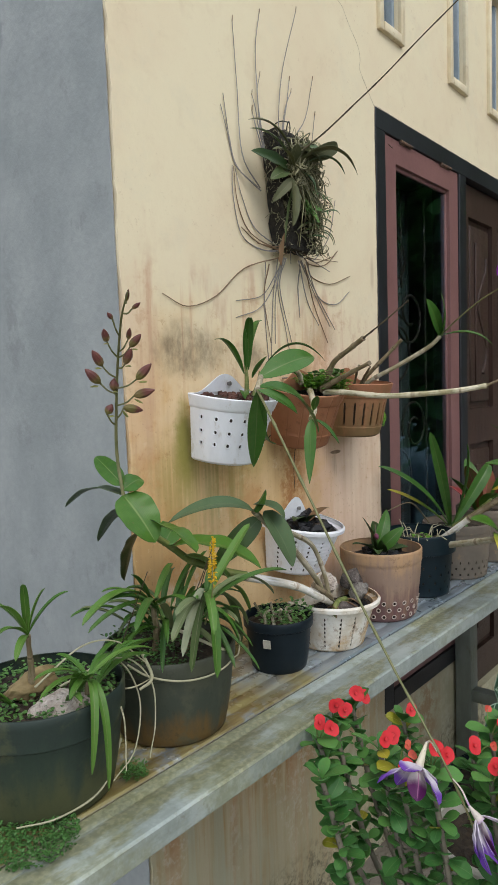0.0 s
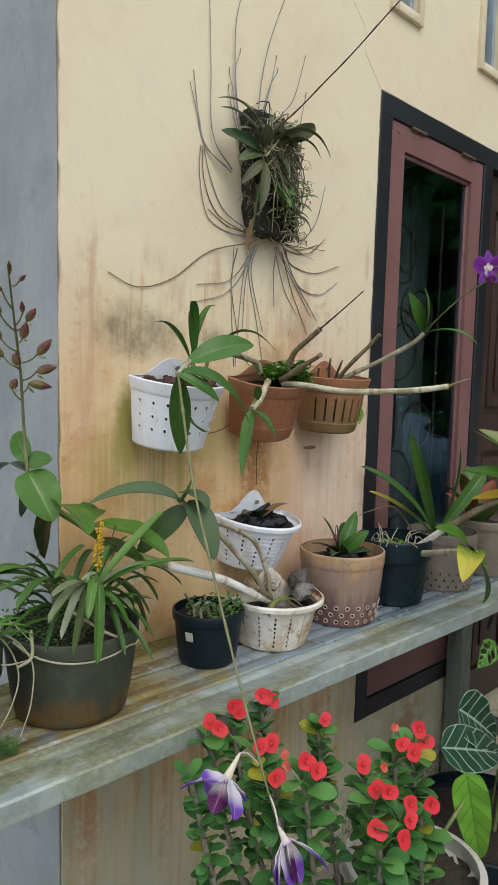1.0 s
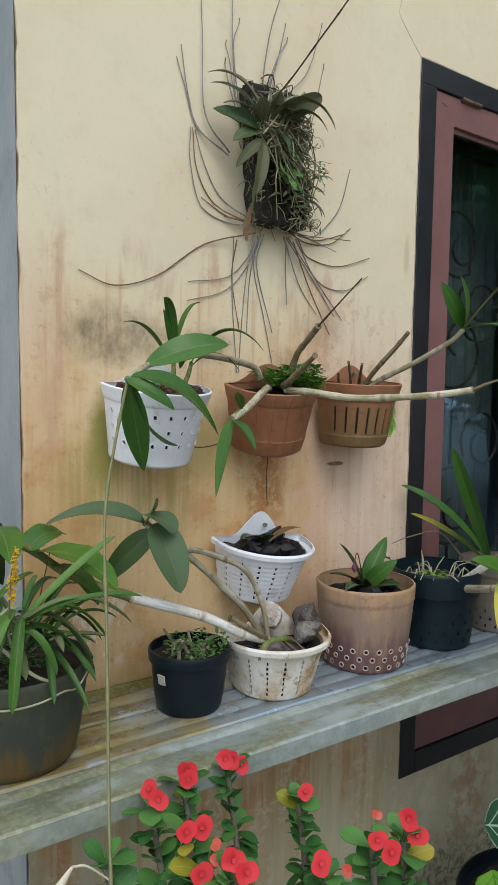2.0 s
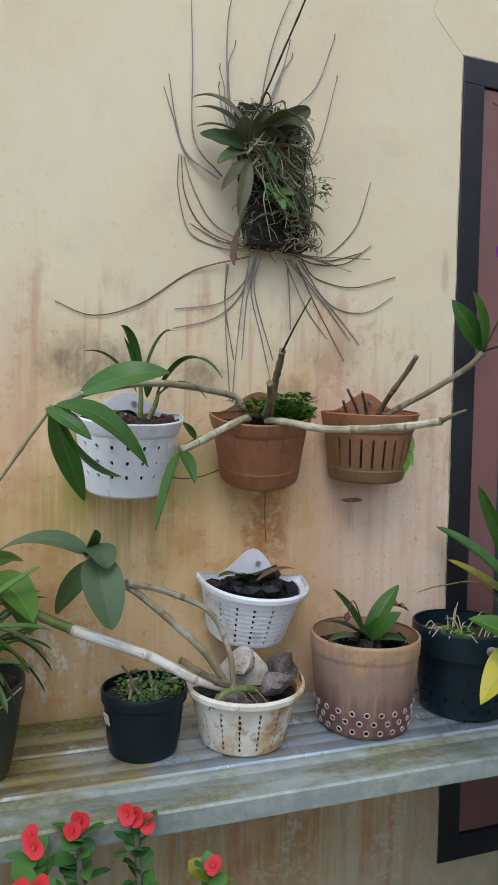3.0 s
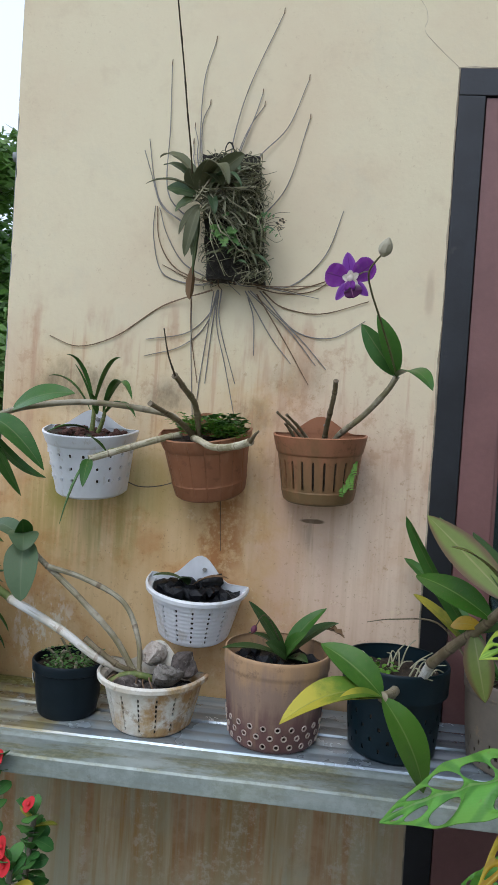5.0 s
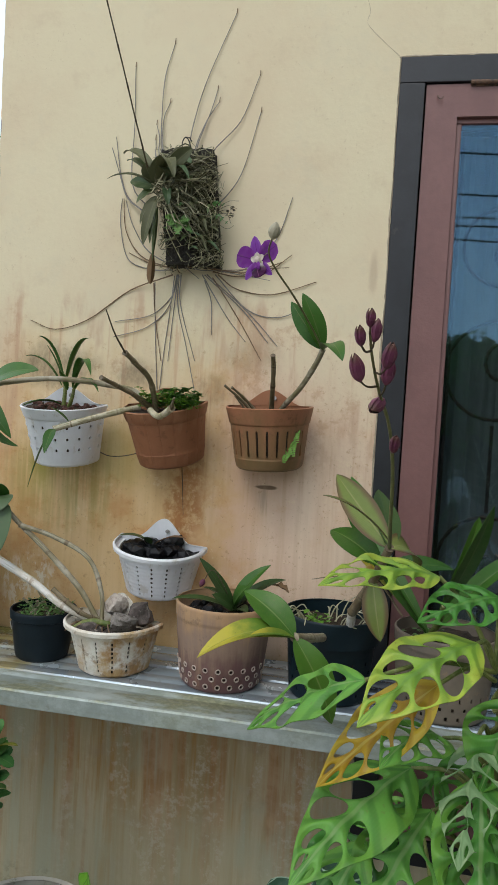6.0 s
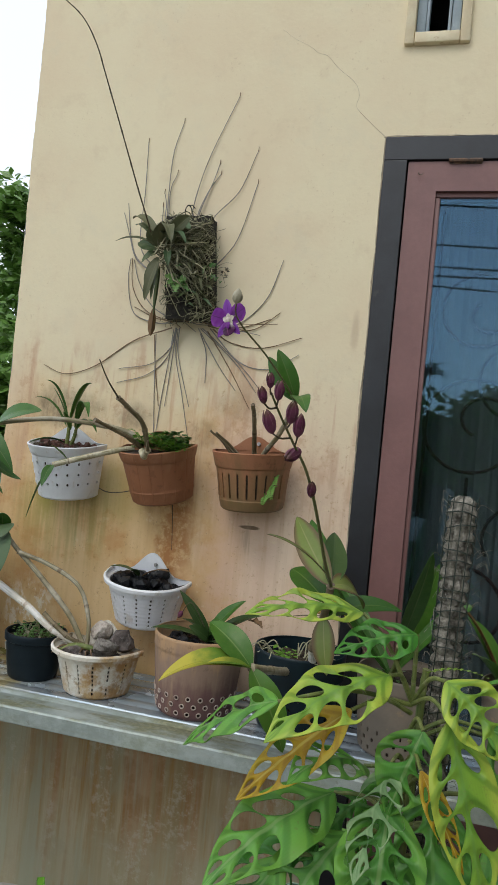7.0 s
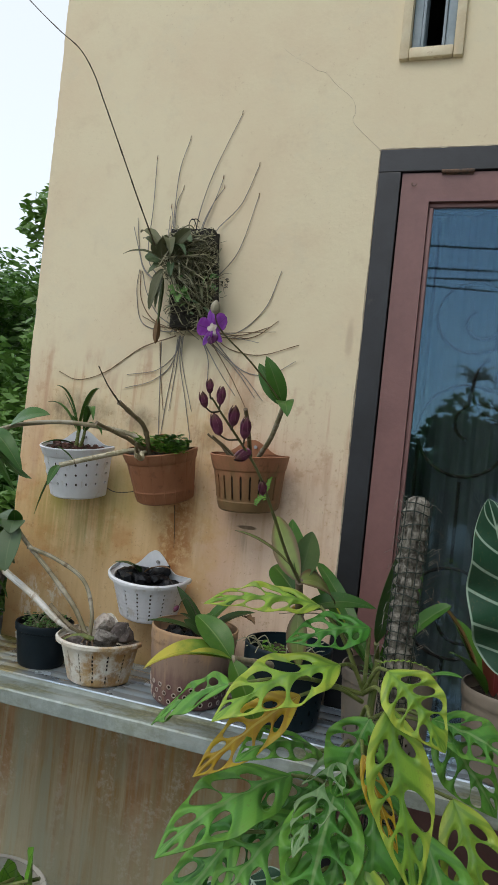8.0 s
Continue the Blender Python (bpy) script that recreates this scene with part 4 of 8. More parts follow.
def ground_sheet():
    n = 60
    verts, faces = [], []
    for i in range(n + 1):
        for j in range(n + 1):
            a, b = i / n * 2 - 1, j / n * 2 - 1
            x, y = 2 + 160 * a * abs(a) ** 1.5, 160 * b * abs(b) ** 1.5
            verts.append((x, y, GROUND + 0.01 * noise.noise(Vector((x * 2, y * 2, 0)))))
    m = n + 1
    for i in range(n):
        for j in range(n):
            faces.append((i * m + j, (i + 1) * m + j, (i + 1) * m + j + 1, i * m + j + 1))
    return verts, faces, None


setting(part("ground", ground_sheet(), M["ground"]), "damp dark soil and worn concrete yard", "ground")

# window with its frame, sash, grille and glass
window = setting(new("window_1"), "tall rose-painted window sash with tinted glass in a charcoal frame", "window")
FY0, FY1 = WALL - 0.004, WALL + 0.12
part("window_frame", box(2.281, 2.346, FY0, FY1, 0.224, 2.2915, 0.002), M["frame"], window, "charcoal painted jamb", sharp=15)
part("window_frame", box(2.281, 3.949, FY0, FY1, 2.292, 2.359, 0.002), M["frame"], window, "charcoal painted head rail", sharp=15)
part("window_frame", box(2.3465, 2.975, FY0, FY1, 0.224, 0.292, 0.003), M["frame"], window, "charcoal painted sill rail", sharp=15)
part("window_frame", box(2.9765, 3.045, FY0, FY1, 0.001, 2.2915, 0.003), M["frame"], window, "charcoal painted mullion", sharp=15)
part("window_frame", box(3.885, 3.949, FY0, FY1, 0.001, 2.2915, 0.003), M["frame"], window, "charcoal painted jamb", sharp=15)
SY = WALL + 0.003
sash = part("sash", slab_with_holes(2.350, 2.972, 0.296, 2.289, SY, SY + 0.04, [(2.432, 2.889, 0.5505, 2.205)]), M["sash"], window, "dusty rose painted wooden sash")
part("bead", join(box(2.4325, 2.446, SY + 0.012, SY + 0.03, 0.565, 2.191, 0.002), box(2.8755, 2.8885, SY + 0.012, SY + 0.03, 0.565, 2.191, 0.002),
     box(2.4325, 2.8885, SY + 0.012, SY + 0.03, 2.1915, 2.2045, 0.002), box(2.4325, 2.8885, SY + 0.012, SY + 0.03, 0.551, 0.5645, 0.002)), M["sash"], sash)
pane = part("pane", box(2.447, 2.875, SY + 0.018, SY + 0.022, 0.566, 2.190), M["glass"], window, "blue-tinted reflecting glass")
pane.visible_shadow = False
part("hinge", join(tube([(2.46, SY - 0.006, 2.2895), (2.55, SY - 0.006, 2.2895)], 0.006, 0.006, 8, 3), box(2.462, 2.548, SY - 0.003, SY + 0.002, 2.281, 2.2885)), M["rust"], window, "rusty steel hinge")
part("hinge", join(tube([(2.80, SY - 0.006, 2.2895), (2.89, SY - 0.006, 2.2895)], 0.006, 0.006, 8, 3), box(2.802, 2.888, SY - 0.003, SY + 0.002, 2.281, 2.2885)), M["rust"], window, "rusty steel hinge")
part("hook", tube([(2.38, SY - 0.001, 2.26), (2.38, SY - 0.008, 2.252), (2.388, SY - 0.012, 2.246), (2.394, SY - 0.008, 2.254)], 0.0015, 0.001, 6, 4), M["rust"], window, "small wire hook")


def scroll(cx, cz, r, turns, flip, start):
    """A C-scroll that keeps its round and curls in at the end."""
    pts = []
    for i in range(48):
        f = i / 47
        a = start + flip * f * turns * 2 * math.pi
        q = r * (1 - 0.74 * f ** 2.4)
        pts.append((cx + q * math.cos(a) + 0.25 * r * f ** 3, SY + 0.10, cz + q * math.sin(a)))
    return pts


def twisted(pts, r):
    g = tube(pts, r, r, 4, 2)
    out, seg = [], 4
    n = len(g[0]) // seg
    for i in range(n):
        c = sum((Vector(g[0][i * seg + k]) for k in range(seg)), Vector()) / seg
        t = (Vector(g[0][min(i + 1, n - 1) * seg]) - Vector(g[0][max(i - 1, 0) * seg])).normalized()
        q = Matrix.Rotation(i * 0.55, 3, t)
        out += [c + q @ (Vector(g[0][i * seg + k]) - c) for k in range(seg)]
    return out, g[1], g[2]


grille = tagged(new("window_grille"), "black twisted wrought-iron scroll grille behind the glass", "grille")
GRILLE = ((2.594, 1.555, 0.140, 1.42, 1, 62), (2.712, 1.692, 0.110, 1.40, 1, 130), (2.600, 1.035, 0.135, 1.40, -1, -70), (2.745, 1.245, 0.100, 1.35, -1, 210), (2.590, 1.900, 0.110, 1.40, -1, -60))
BARS = ((2.463, 0.57, 2.185), (2.590, 1.172, 1.412), (2.655, 1.80, 2.185), (2.590, 0.57, 0.90), (2.860, 0.57, 2.185))
for cx, cz, r, turns, flip, start in GRILLE:
    part("scroll", twisted(scroll(cx, cz, r, turns, flip, radians(start)), 0.0055), M["iron"], grille)
for bx, z0, z1 in BARS:
    part("bar", twisted([(bx, SY + 0.10, z0 + (z1 - z0) * i / 24) for i in range(25)], 0.0055), M["iron"], grille)


def curtain_sheet():
    verts, faces = [], []
    n = 90
    for i in range(n + 1):
        x = 2.36 + 0.64 * i / n
        for z in (0.35, 1.3, 2.26):
            verts.append(Vector((x, WALL + 0.26 + 0.012 * math.sin(i * 0.55) + 0.005 * math.sin(i * 1.7 + z), z)))
    for i in range(n):
        for j in range(2):
            a = i * 3 + j
            faces.append((a, a + 3, a + 4, a + 1))
    return thicken(verts, faces, None, [Vector((0, 0.001, 0))] * len(verts))


curtain = thing("curtain", (2.66, WALL + 0.26, 2.27), "plain grey-blue curtain hanging from a rod behind the grille", "curtain")
part("cloth", curtain_sheet(), M["curtain"], curtain)
part("rod", tube([(2.30, WALL + 0.26, 2.268), (2.66, WALL + 0.26, 2.268), (3.02, WALL + 0.26, 2.268)], 0.009, 0.009, 10, 2), M["iron"], curtain, "thin dark curtain rod")
for cx in (2.262, 3.03):
    part("bracket", tube([(cx, WALL + 0.125, 2.30), (cx, WALL + 0.22, 2.285), (cx + (0.05 if cx < 2.5 else -0.03), WALL + 0.26, 2.266)], 0.006, 0.006, 8, 4), M["iron"], curtain)

# carved door beside the window
door = setting(new("door_1"), "dark varnished carved wooden door with raised panels, closed", "door")
DY = WALL + 0.03
part("door_leaf", slab_with_holes(3.05, 3.88, 0.004, 2.287, DY, DY + 0.04, [(3.15, 3.43, 1.30, 2.15), (3.50, 3.78, 1.30, 2.15), (3.15, 3.43, 0.16, 1.14), (3.50, 3.78, 0.16, 1.14)]), M["door"], door)
for a in (3.15, 3.50):
    for lo, hi in ((1.30, 2.15), (0.16, 1.14)):
        part("door_panel", join(box(a + 0.001, a + 0.279, DY + 0.022, DY + 0.034, lo + 0.001, hi - 0.001), box(a + 0.03, a + 0.25, DY + 0.006, DY + 0.0215, lo + 0.03, hi - 0.03, 0.007),
             box(a + 0.075, a + 0.205, DY - 0.003, DY + 0.0055, lo + 0.10, hi - 0.10, 0.004)), M["door"], door)
        part("carving", tube([(a + 0.14 + 0.05 * math.sin(i * 0.9), DY - 0.006, lo + 0.16 + i * (hi - lo - 0.32) / 9) for i in range(10)], 0.008, 0.005, 6, 5), M["door"], door)

# vents over the window
for k, c in enumerate(VENTS):
    v = setting(new(f"vent_{k + 1}"), "narrow wall vent with blue-grey frame and raised cream surround", "vent")
    w, z0, z1 = 0.062, 2.655, 3.15
    for g in (box(c - w - 0.028, c - w - 0.0005, WALL - 0.016, WALL + 0.004, z0 - 0.032, z1 + 0.03, 0.004), box(c + w + 0.0005, c + w + 0.028, WALL - 0.016, WALL + 0.004, z0 - 0.032, z1 + 0.03, 0.004),
              box(c - w, c + w, WALL - 0.018, WALL + 0.004, z0 - 0.032, z0 - 0.0005, 0.004), box(c - w, c + w, WALL - 0.016, WALL + 0.004, z1 + 0.0005, z1 + 0.03, 0.004)):
        part("surround", g, M["surround"], v, "raised cream plaster surround")
    for a in (-1, 1):
        part("vent_frame", box(c + a * 0.061 - (0.026 if a > 0 else 0), c + a * 0.061 + (0.026 if a < 0 else 0), WALL + 0.012, WALL + 0.10, z0 + 0.001, z1 - 0.001, 0.003), M["vent"], v, "blue-grey painted stile")
        part("vent_frame", box(c + a * 0.034 - (0.008 if a > 0 else 0), c + a * 0.034 + (0.008 if a < 0 else 0), WALL + 0.004, WALL + 0.09, z0 + 0.012, z1 - 0.012, 0.002), M["vent"], v)
    part("vent_frame", box(c - 0.034, c + 0.034, WALL + 0.006, WALL + 0.10, z0 + 0.001, z0 + 0.012, 0.002), M["vent"], v)


# ---- bench of galvanised channels ----
bench = thing("plant_bench", (1.8, 1.05, GROUND), "long bench of galvanised steel channels, algae-stained, against the wall", "bench")


def channel(x0, x1, y0, y1, z1, h, lip=0.012, t=0.0016, grooves=(0.33, 0.66)):
    """An upturned C channel along x, with folded lips and two stiffening grooves."""
    prof = [(y0 + lip, z1 - h), (y0, z1 - h), (y0, z1 - 0.004), (y0 + 0.004, z1)]
    w = y1 - y0
    for f in grooves:
        c = y0 + w * f
        prof += [(c - 0.007, z1), (c - 0.003, z1 - 0.0025), (c + 0.003, z1 - 0.0025), (c + 0.007, z1)]
    prof += [(y1 - 0.004, z1), (y1, z1 - 0.004), (y1, z1 - h), (y1 - lip, z1 - h)]
    n, k = 24, len(prof)
    verts, faces, inward = [], [], []
    cy = (y0 + y1) / 2
    for i in range(n + 1):
        for y, z in prof:
            verts.append(Vector((x0 + (x1 - x0) * i / n, y, z + 0.0012 * noise.noise(Vector((i * 0.7, y * 9, z1))))))
            inward.append(Vector((0, t * (1 if y < cy else -1) * 0.6, -t)))
    for i in range(n):
        for j in range(k - 1):
            a = i * k + j
            faces.append((a, a + k, a + k + 1, a + 1))
    return thicken(verts, faces, None, inward)


BX0, BX1 = 0.25, 3.6
part("channel", channel(BX0, BX1, 0.825, 0.936, SHELF + 0.002, 0.038, grooves=(0.72,)), M["zinc"], bench, "front channel with mossy top")
part("channel", channel(BX0, BX1, 0.944, 1.076, SHELF, 0.03), M["zinc"], bench)
part("channel", channel(BX0, BX1, 1.085, 1.236, SHELF, 0.03), M["zinc"], bench)
for bx in (0.55, 2.87):
    for y0, y1 in ((0.836, 0.900), (1.160, 1.228)):
        part("leg", box(bx, bx + 0.075, y0, y1, GROUND, SHELF - 0.0765, 0.003), M["post"], bench, "upright steel leg")
    part("cross_bar", box(bx + 0.01, bx + 0.065, 0.830, 1.234, SHELF - 0.076, SHELF - 0.0385, 0.002), M["post"], bench)
    part("side_rail", box(bx + 0.012, bx + 0.063, 0.9005, 1.1595, 0.066, 0.116, 0.002), M["post"], bench, "low steel side rail")


# ---- pots ----
def place(at, turn=0.0, lean=0.0, tip=0.0):
    return Matrix.Translation(at) @ Matrix.Rotation(radians(turn), 4, "Z") @ Matrix.Rotation(radians(lean), 4, "Y") @ Matrix.Rotation(radians(tip), 4, "X")


def chunks(owner, name, material, at, spread, count, size, seed, squash=(1, 0.8, 0.7), half=False, lift=0.004, m=Matrix()):
    """Separate lumps that lie in a pot, sharing three shapes."""
    r = random.Random(seed)
    shapes = []
    for k in range(3):
        ob = part(name, rock(size, seed + k * 5, 1, squash, 0.45), material, owner, sharp=25)
        shapes.append(ob)
    for k in range(count):
        ob = shapes[k] if k < 3 else new(name, shapes[k % 3].data)
        if k >= 3:
            adopt(ob, owner)
        a, q = r.uniform(math.pi, 2 * math.pi) if half else r.uniform(0, 2 * math.pi), math.sqrt(r.random())
        p = Vector(at) + Vector((math.cos(a) * spread[0] * q, math.sin(a) * spread[1] * q, r.uniform(-0.3, 1) * lift))
        s = r.uniform(0.7, 1.25)
        ob.matrix_basis = Matrix.Translation(m @ p) @ Euler((r.uniform(-0.6, 0.6), r.uniform(-0.6, 0.6), r.uniform(0, 6))).to_matrix().to_4x4() @ Matrix.Scale(s, 4)


def hanging_pot(at, label, w, depth, h, material, holes=(), turn=0.0, lean=0.0, tip=0.0, lip=0.006, taper=0.74, band=None, plate=0.05, nu=220, step=0.004, name="wall_pot", square=0.8, staves=0, rims=None, ribs=0, hoop=None, dome=0.86):
    """A half-round wall pot with a raised back plate and a screw."""
    pot_thing = thing(name, at, label, "plant pot", "half-round wall pots")
    out = half_ring(depth / w, square, staves)
    m = place(at, turn, lean, tip)
    r0 = w * taper
    prof = [(r0 * 0.93, 0.0), (r0, 0.006)]
    if band:
        b = band
        rb = r0 + (w - lip - r0) * b
        prof += [(rb, h * b), (rb + 0.003, h * b + 0.004), (w - 0.001, h - 0.006), (w, h - 0.002), (w - 0.002, h)]
    else:
        prof += [(w - lip, h - 0.016), (w, h - 0.013), (w + 0.001, h - 0.004), (w - 0.002, h)]
    if ribs:
        k = [(r0 + (w - lip - r0) * i / ribs + (0.0009 if i % 2 else 0), 0.008 + (h - 0.030) * i / ribs) for i in range(1, ribs)]
        prof = prof[:2] + k + prof[2:]
    if hoop:
        rb = r0 + (w - lip - r0) * hoop
        prof = prof[:2] + [(rb + 0.0008, h * hoop - 0.003), (rb, h * hoop)] + prof[2:]
    pot = part("pot", moved(shell(out, prof, 0.0032, nu, step, holes), m), material, pot_thing, sharp=28)
    if holes:
        part("filling", moved(shell(out, [(r0 * 0.88, 0.008), (r0 * 0.93, 0.012), ((w - lip) * 0.93, h * 0.8)], 0.01, 48, 0.03), Matrix.Translation((0, 0, 0)) @ m @ Matrix.Translation((0, -0.003, 0))), M["soil"], pot_thing)
    if rims:
        for u, z, a, b in holes:
            x, y = out(u)
            q = r0 + (w - lip - r0) * z / h + 0.0003
            x1, y1 = out(u + 0.004)
            t = Vector((x1 - x, y1 - y, 0)).normalized()
            c = Vector((x * q, y * q, z))
            part("hole_rim", moved(tube([c + t * ((a + 0.0012) * math.cos(j * math.pi / 5)) + Vector((0, 0, (b + 0.0012) * math.sin(j * math.pi / 5))) for j in range(11)], 0.0011, 0.0011, 4, smooth=False), m), rims, pot)
    arc = [(w * 0.95 * (1 - i / 12), plate * (0.5 + 0.5 * math.cos(math.pi * min(1.0, abs(1 - i / 12) / dome))) + 0.004) for i in range(25)]
    v = [Vector((x, y, h - 0.004 + z)) for y in (-0.001, -0.004) for x, z in arc]
    f = [tuple(range(25)), tuple(range(49, 24, -1))] + [(i, i + 25, i + 26, i + 1) for i in range(24)] + [(24, 49, 25, 0)]
    part("back_plate", moved((v, f, None), m), material, pot_thing)
    head = m @ Vector((0.012, -0.012, h + plate * 0.45 + 0.002))
    back = m @ Vector((0.012, -0.002, h + plate * 0.45))
    part("screw", join(tube([back, head], 0.0045, 0.0055, 8, 2), tube([(back.x, max(back.y, WALL + 0.006), back.z), back], 0.0028, 0.0028, 6, 2)) if at[2] > 0.8 else tube([back, head], 0.0045, 0.0055, 8, 2), M["screw"], pot_thing, "dull steel screw")
    return pot_thing, pot, m, out


def round_pot(at, label, r_top, r_bottom, h, material, holes=(), lip=0.004, lip_h=0.02, name="potted_plant", group="pots on the bench", nu=96, step=0.012, ribs=0.0, lean=0.0, turn=0.0, wall=0.003):
    pot_thing = thing(name, at, label, "potted plant", group)
    prof = [(r_bottom * 0.94, 0), (r_bottom, 0.006), (r_bottom + (r_top - lip - r_bottom) * 0.42, h * 0.28), (r_bottom + (r_top - lip - r_bottom) * 0.76, h * 0.58), (r_bottom + (r_top - lip - r_bottom) * 0.96, h - lip_h - 0.003), (r_top - 0.001, h - lip_h), (r_top, h - 0.003), (r_top - 0.002, h)]
    pot = part("pot", moved(shell(ring, prof, wall, nu, step, holes), place(at, turn, lean)), material, pot_thing)
    if holes:
        part("filling", moved(shell(ring, [(r_bottom * 0.9, 0.008), (r_bottom * 0.95, 0.012), (r_top * 0.93, h * 0.8)], 0.01, 48, 0.03), place(at, turn, lean)), M["soil"], pot_thing)
    return pot_thing, pot


def stake(owner, name, pts, r0, r1, material, label="", **kw):
    return part(name, tube(pts, r0, r1, kw.pop("seg", 10), kw.pop("steps", 8), **kw), material, owner, label)


def blade(owner, base, tip, width, material, name="leaf", label="", **kw):
    return part(name, leaf(base, tip, width, **kw), material, owner, label, sharp=60)


# white perforated wall pot
H1 = [(u / 72 * 1.0 + 0.045, z, 0.0042, 0.0042) for z in (0.050, 0.080, 0.113) for u in [5.2 * i for i in range(0, 11)]]
A1 = (1.422, WALL - 0.016, 1.244)
p1, pot, m1, out1 = hanging_pot(A1, "white perforated plastic wall pot with bark and a young orchid", 0.119, 0.148, 0.165, M["white_pot"], H1, band=0.80, taper=0.75, nu=260, turn=-1.5, tip=10, plate=0.045, rims=M["white_pot"])
part("bark_bed", moved(mound(out1, 0.110, 0.153, 0.006, 1.0, 0.010, shift=(0, -0.06)), m1), M["soil"], p1)
chunks(p1, "bark_chunk", M["bark"], (0, -0.012, 0.160), (0.092, 0.115), 46, 0.0100, 3, half=True, m=m1)

# terracotta wall pot
A2 = (1.731, WALL - 0.019, 1.267)
p2, pot, m2, out2 = hanging_pot(A2, "terracotta-brown plastic wall pot overgrown with moss, ferns and orchid canes", 0.116, 0.147, 0.161, M["terra"], turn=-3, lean=-5, tip=14, plate=0.04, band=0.78, taper=0.76, nu=340, step=0.01, staves=18, hoop=0.26)
part("bark_bed", moved(mound(out2, 0.106, 0.142, 0.008, 2.0, 0.006, shift=(0, -0.06)), m2), M["char"], p2, "dark potting mix")

# slotted terracotta wall pot
A3 = (2.003, WALL - 0.025, 1.266)
H3 = [(0.085 + i * 0.0605, 0.072, 0.0038, 0.034) for i in range(10)]
p3, pot, m3, out3 = hanging_pot(A3, "slotted terracotta-brown wall pot with orchid canes and a small fern", 0.116, 0.154, 0.164, M["slot_pot"], H3, lean=-2, tip=5, plate=0.042, band=0.72, taper=0.76, nu=400, step=0.004, hoop=0.2, dome=0.80)
part("bark_bed", moved(mound(out3, 0.094, 0.114, 0.008, 3.0, 0.0, shift=(0, -0.05)), m3), M["soil"], p3)

# white wall pot with charcoal
A4 = (1.711, WALL - 0.008, 0.903)
H4 = [(u, 0.018 + 0.0138 * k, 0.0040, 0.0036) for u in (0.06, 0.15, 0.235, 0.315, 0.40, 0.485, 0.57, 0.66) for k in range(7)]
p4, pot, m4, out4 = hanging_pot(A4, "white plastic wall pot filled with black charcoal", 0.129, 0.155, 0.138, M["white_pot"], H4, lip=0.013, turn=-3, lean=3.6, tip=8.5, taper=0.70, plate=0.062, nu=280, step=0.004, ribs=19, dome=0.66)
part("charcoal_bed", moved(mound(out4, 0.110, 0.120, 0.010, 4.0, 0.0, shift=(0, -0.05)), m4), M["char"], p4)
chunks(p4, "charcoal_lump", M["char"], (0, -0.020, 0.128), (0.088, 0.112), 20, 0.028, 9, (1, 0.75, 0.6), True, 0.012, m4)
for i, (b, t, w) in enumerate((((1.70, 1.16, 1.035), (1.615, 1.13, 1.055), 0.034), ((1.71, 1.15, 1.035), (1.80, 1.14, 1.062), 0.03), ((1.70, 1.15, 1.035), (1.69, 1.10, 1.062), 0.028))):
    blade(p4, b, t, w, L["orchid_dark"] if i != 1 else L["dry"], arch=0.12)

# small black nursery pot
AB = (1.446, 1.060, SHELF)
pb, pot = round_pot(AB, "small black nursery pot with weeds and old orchid stubs", 0.086, 0.068, 0.127, M["black_pot"], lip=0.006, lip_h=0.022, group="pots on the bench")
part("soil", mound(ring, 0.081, SHELF + 0.106, 0.008, 5.0), M["soil"], pb).location = (AB[0], AB[1], 0)
weeds(clump((AB[0] + 0.01, AB[1] - 0.01, SHELF + 0.110), 0.070, 0.036, 300, 0.0085, 4), L["clover"], pb, "small green weeds")
for a in range(7):
    an = a * 0.9
    b = Vector(AB) + Vector((0.035 * math.cos(an), 0.03 * math.sin(an), 0.106))
    stake(pb, "stub", [b, b + Vector((0.012 * math.cos(an * 2), 0.01, 0.02)), b + Vector((0.035 * math.cos(an * 2), 0.012 * math.sin(an), 0.03 + 0.01 * (a % 3)))], 0.0042, 0.003, M["cane_tan"], seg=7, nodes=3, swell=0.12)
part("plant_tag", moved(box(-0.009, 0.009, -0.0008, 0.0015, 0.0, 0.021), Matrix.Translation((AB[0] - 0.0754, AB[1] - 0.0245, SHELF + 0.068)) @ Matrix.Rotation(radians(-72), 4, "Z") @ Matrix.Rotation(radians(11), 4, "X")), M["tag"], pb, "faded paper label")

# aged white half pot standing on the bench
AK = (1.658, 1.072, SHELF)
HK = [(u, 0.018 + 0.0125 * k, 0.0033, 0.0036) for u in (0.06, 0.15, 0.235, 0.315, 0.40, 0.485, 0.57, 0.66) for k in range(7)]
pk, pot, mk, outk = hanging_pot(AK, "aged white plastic pot with stones and long orchid canes", 0.126, 0.163, 0.127, M["old_white"], HK, lip=0.012, taper=0.71, plate=0.058, nu=280, step=0.004, turn=-12, name="potted_orchid", dome=0.66)
part("charcoal_bed", moved(mound(outk, 0.103, 0.100, 0.012, 6.0, 0.0, shift=(0, -0.06)), mk), M["char"], pk)

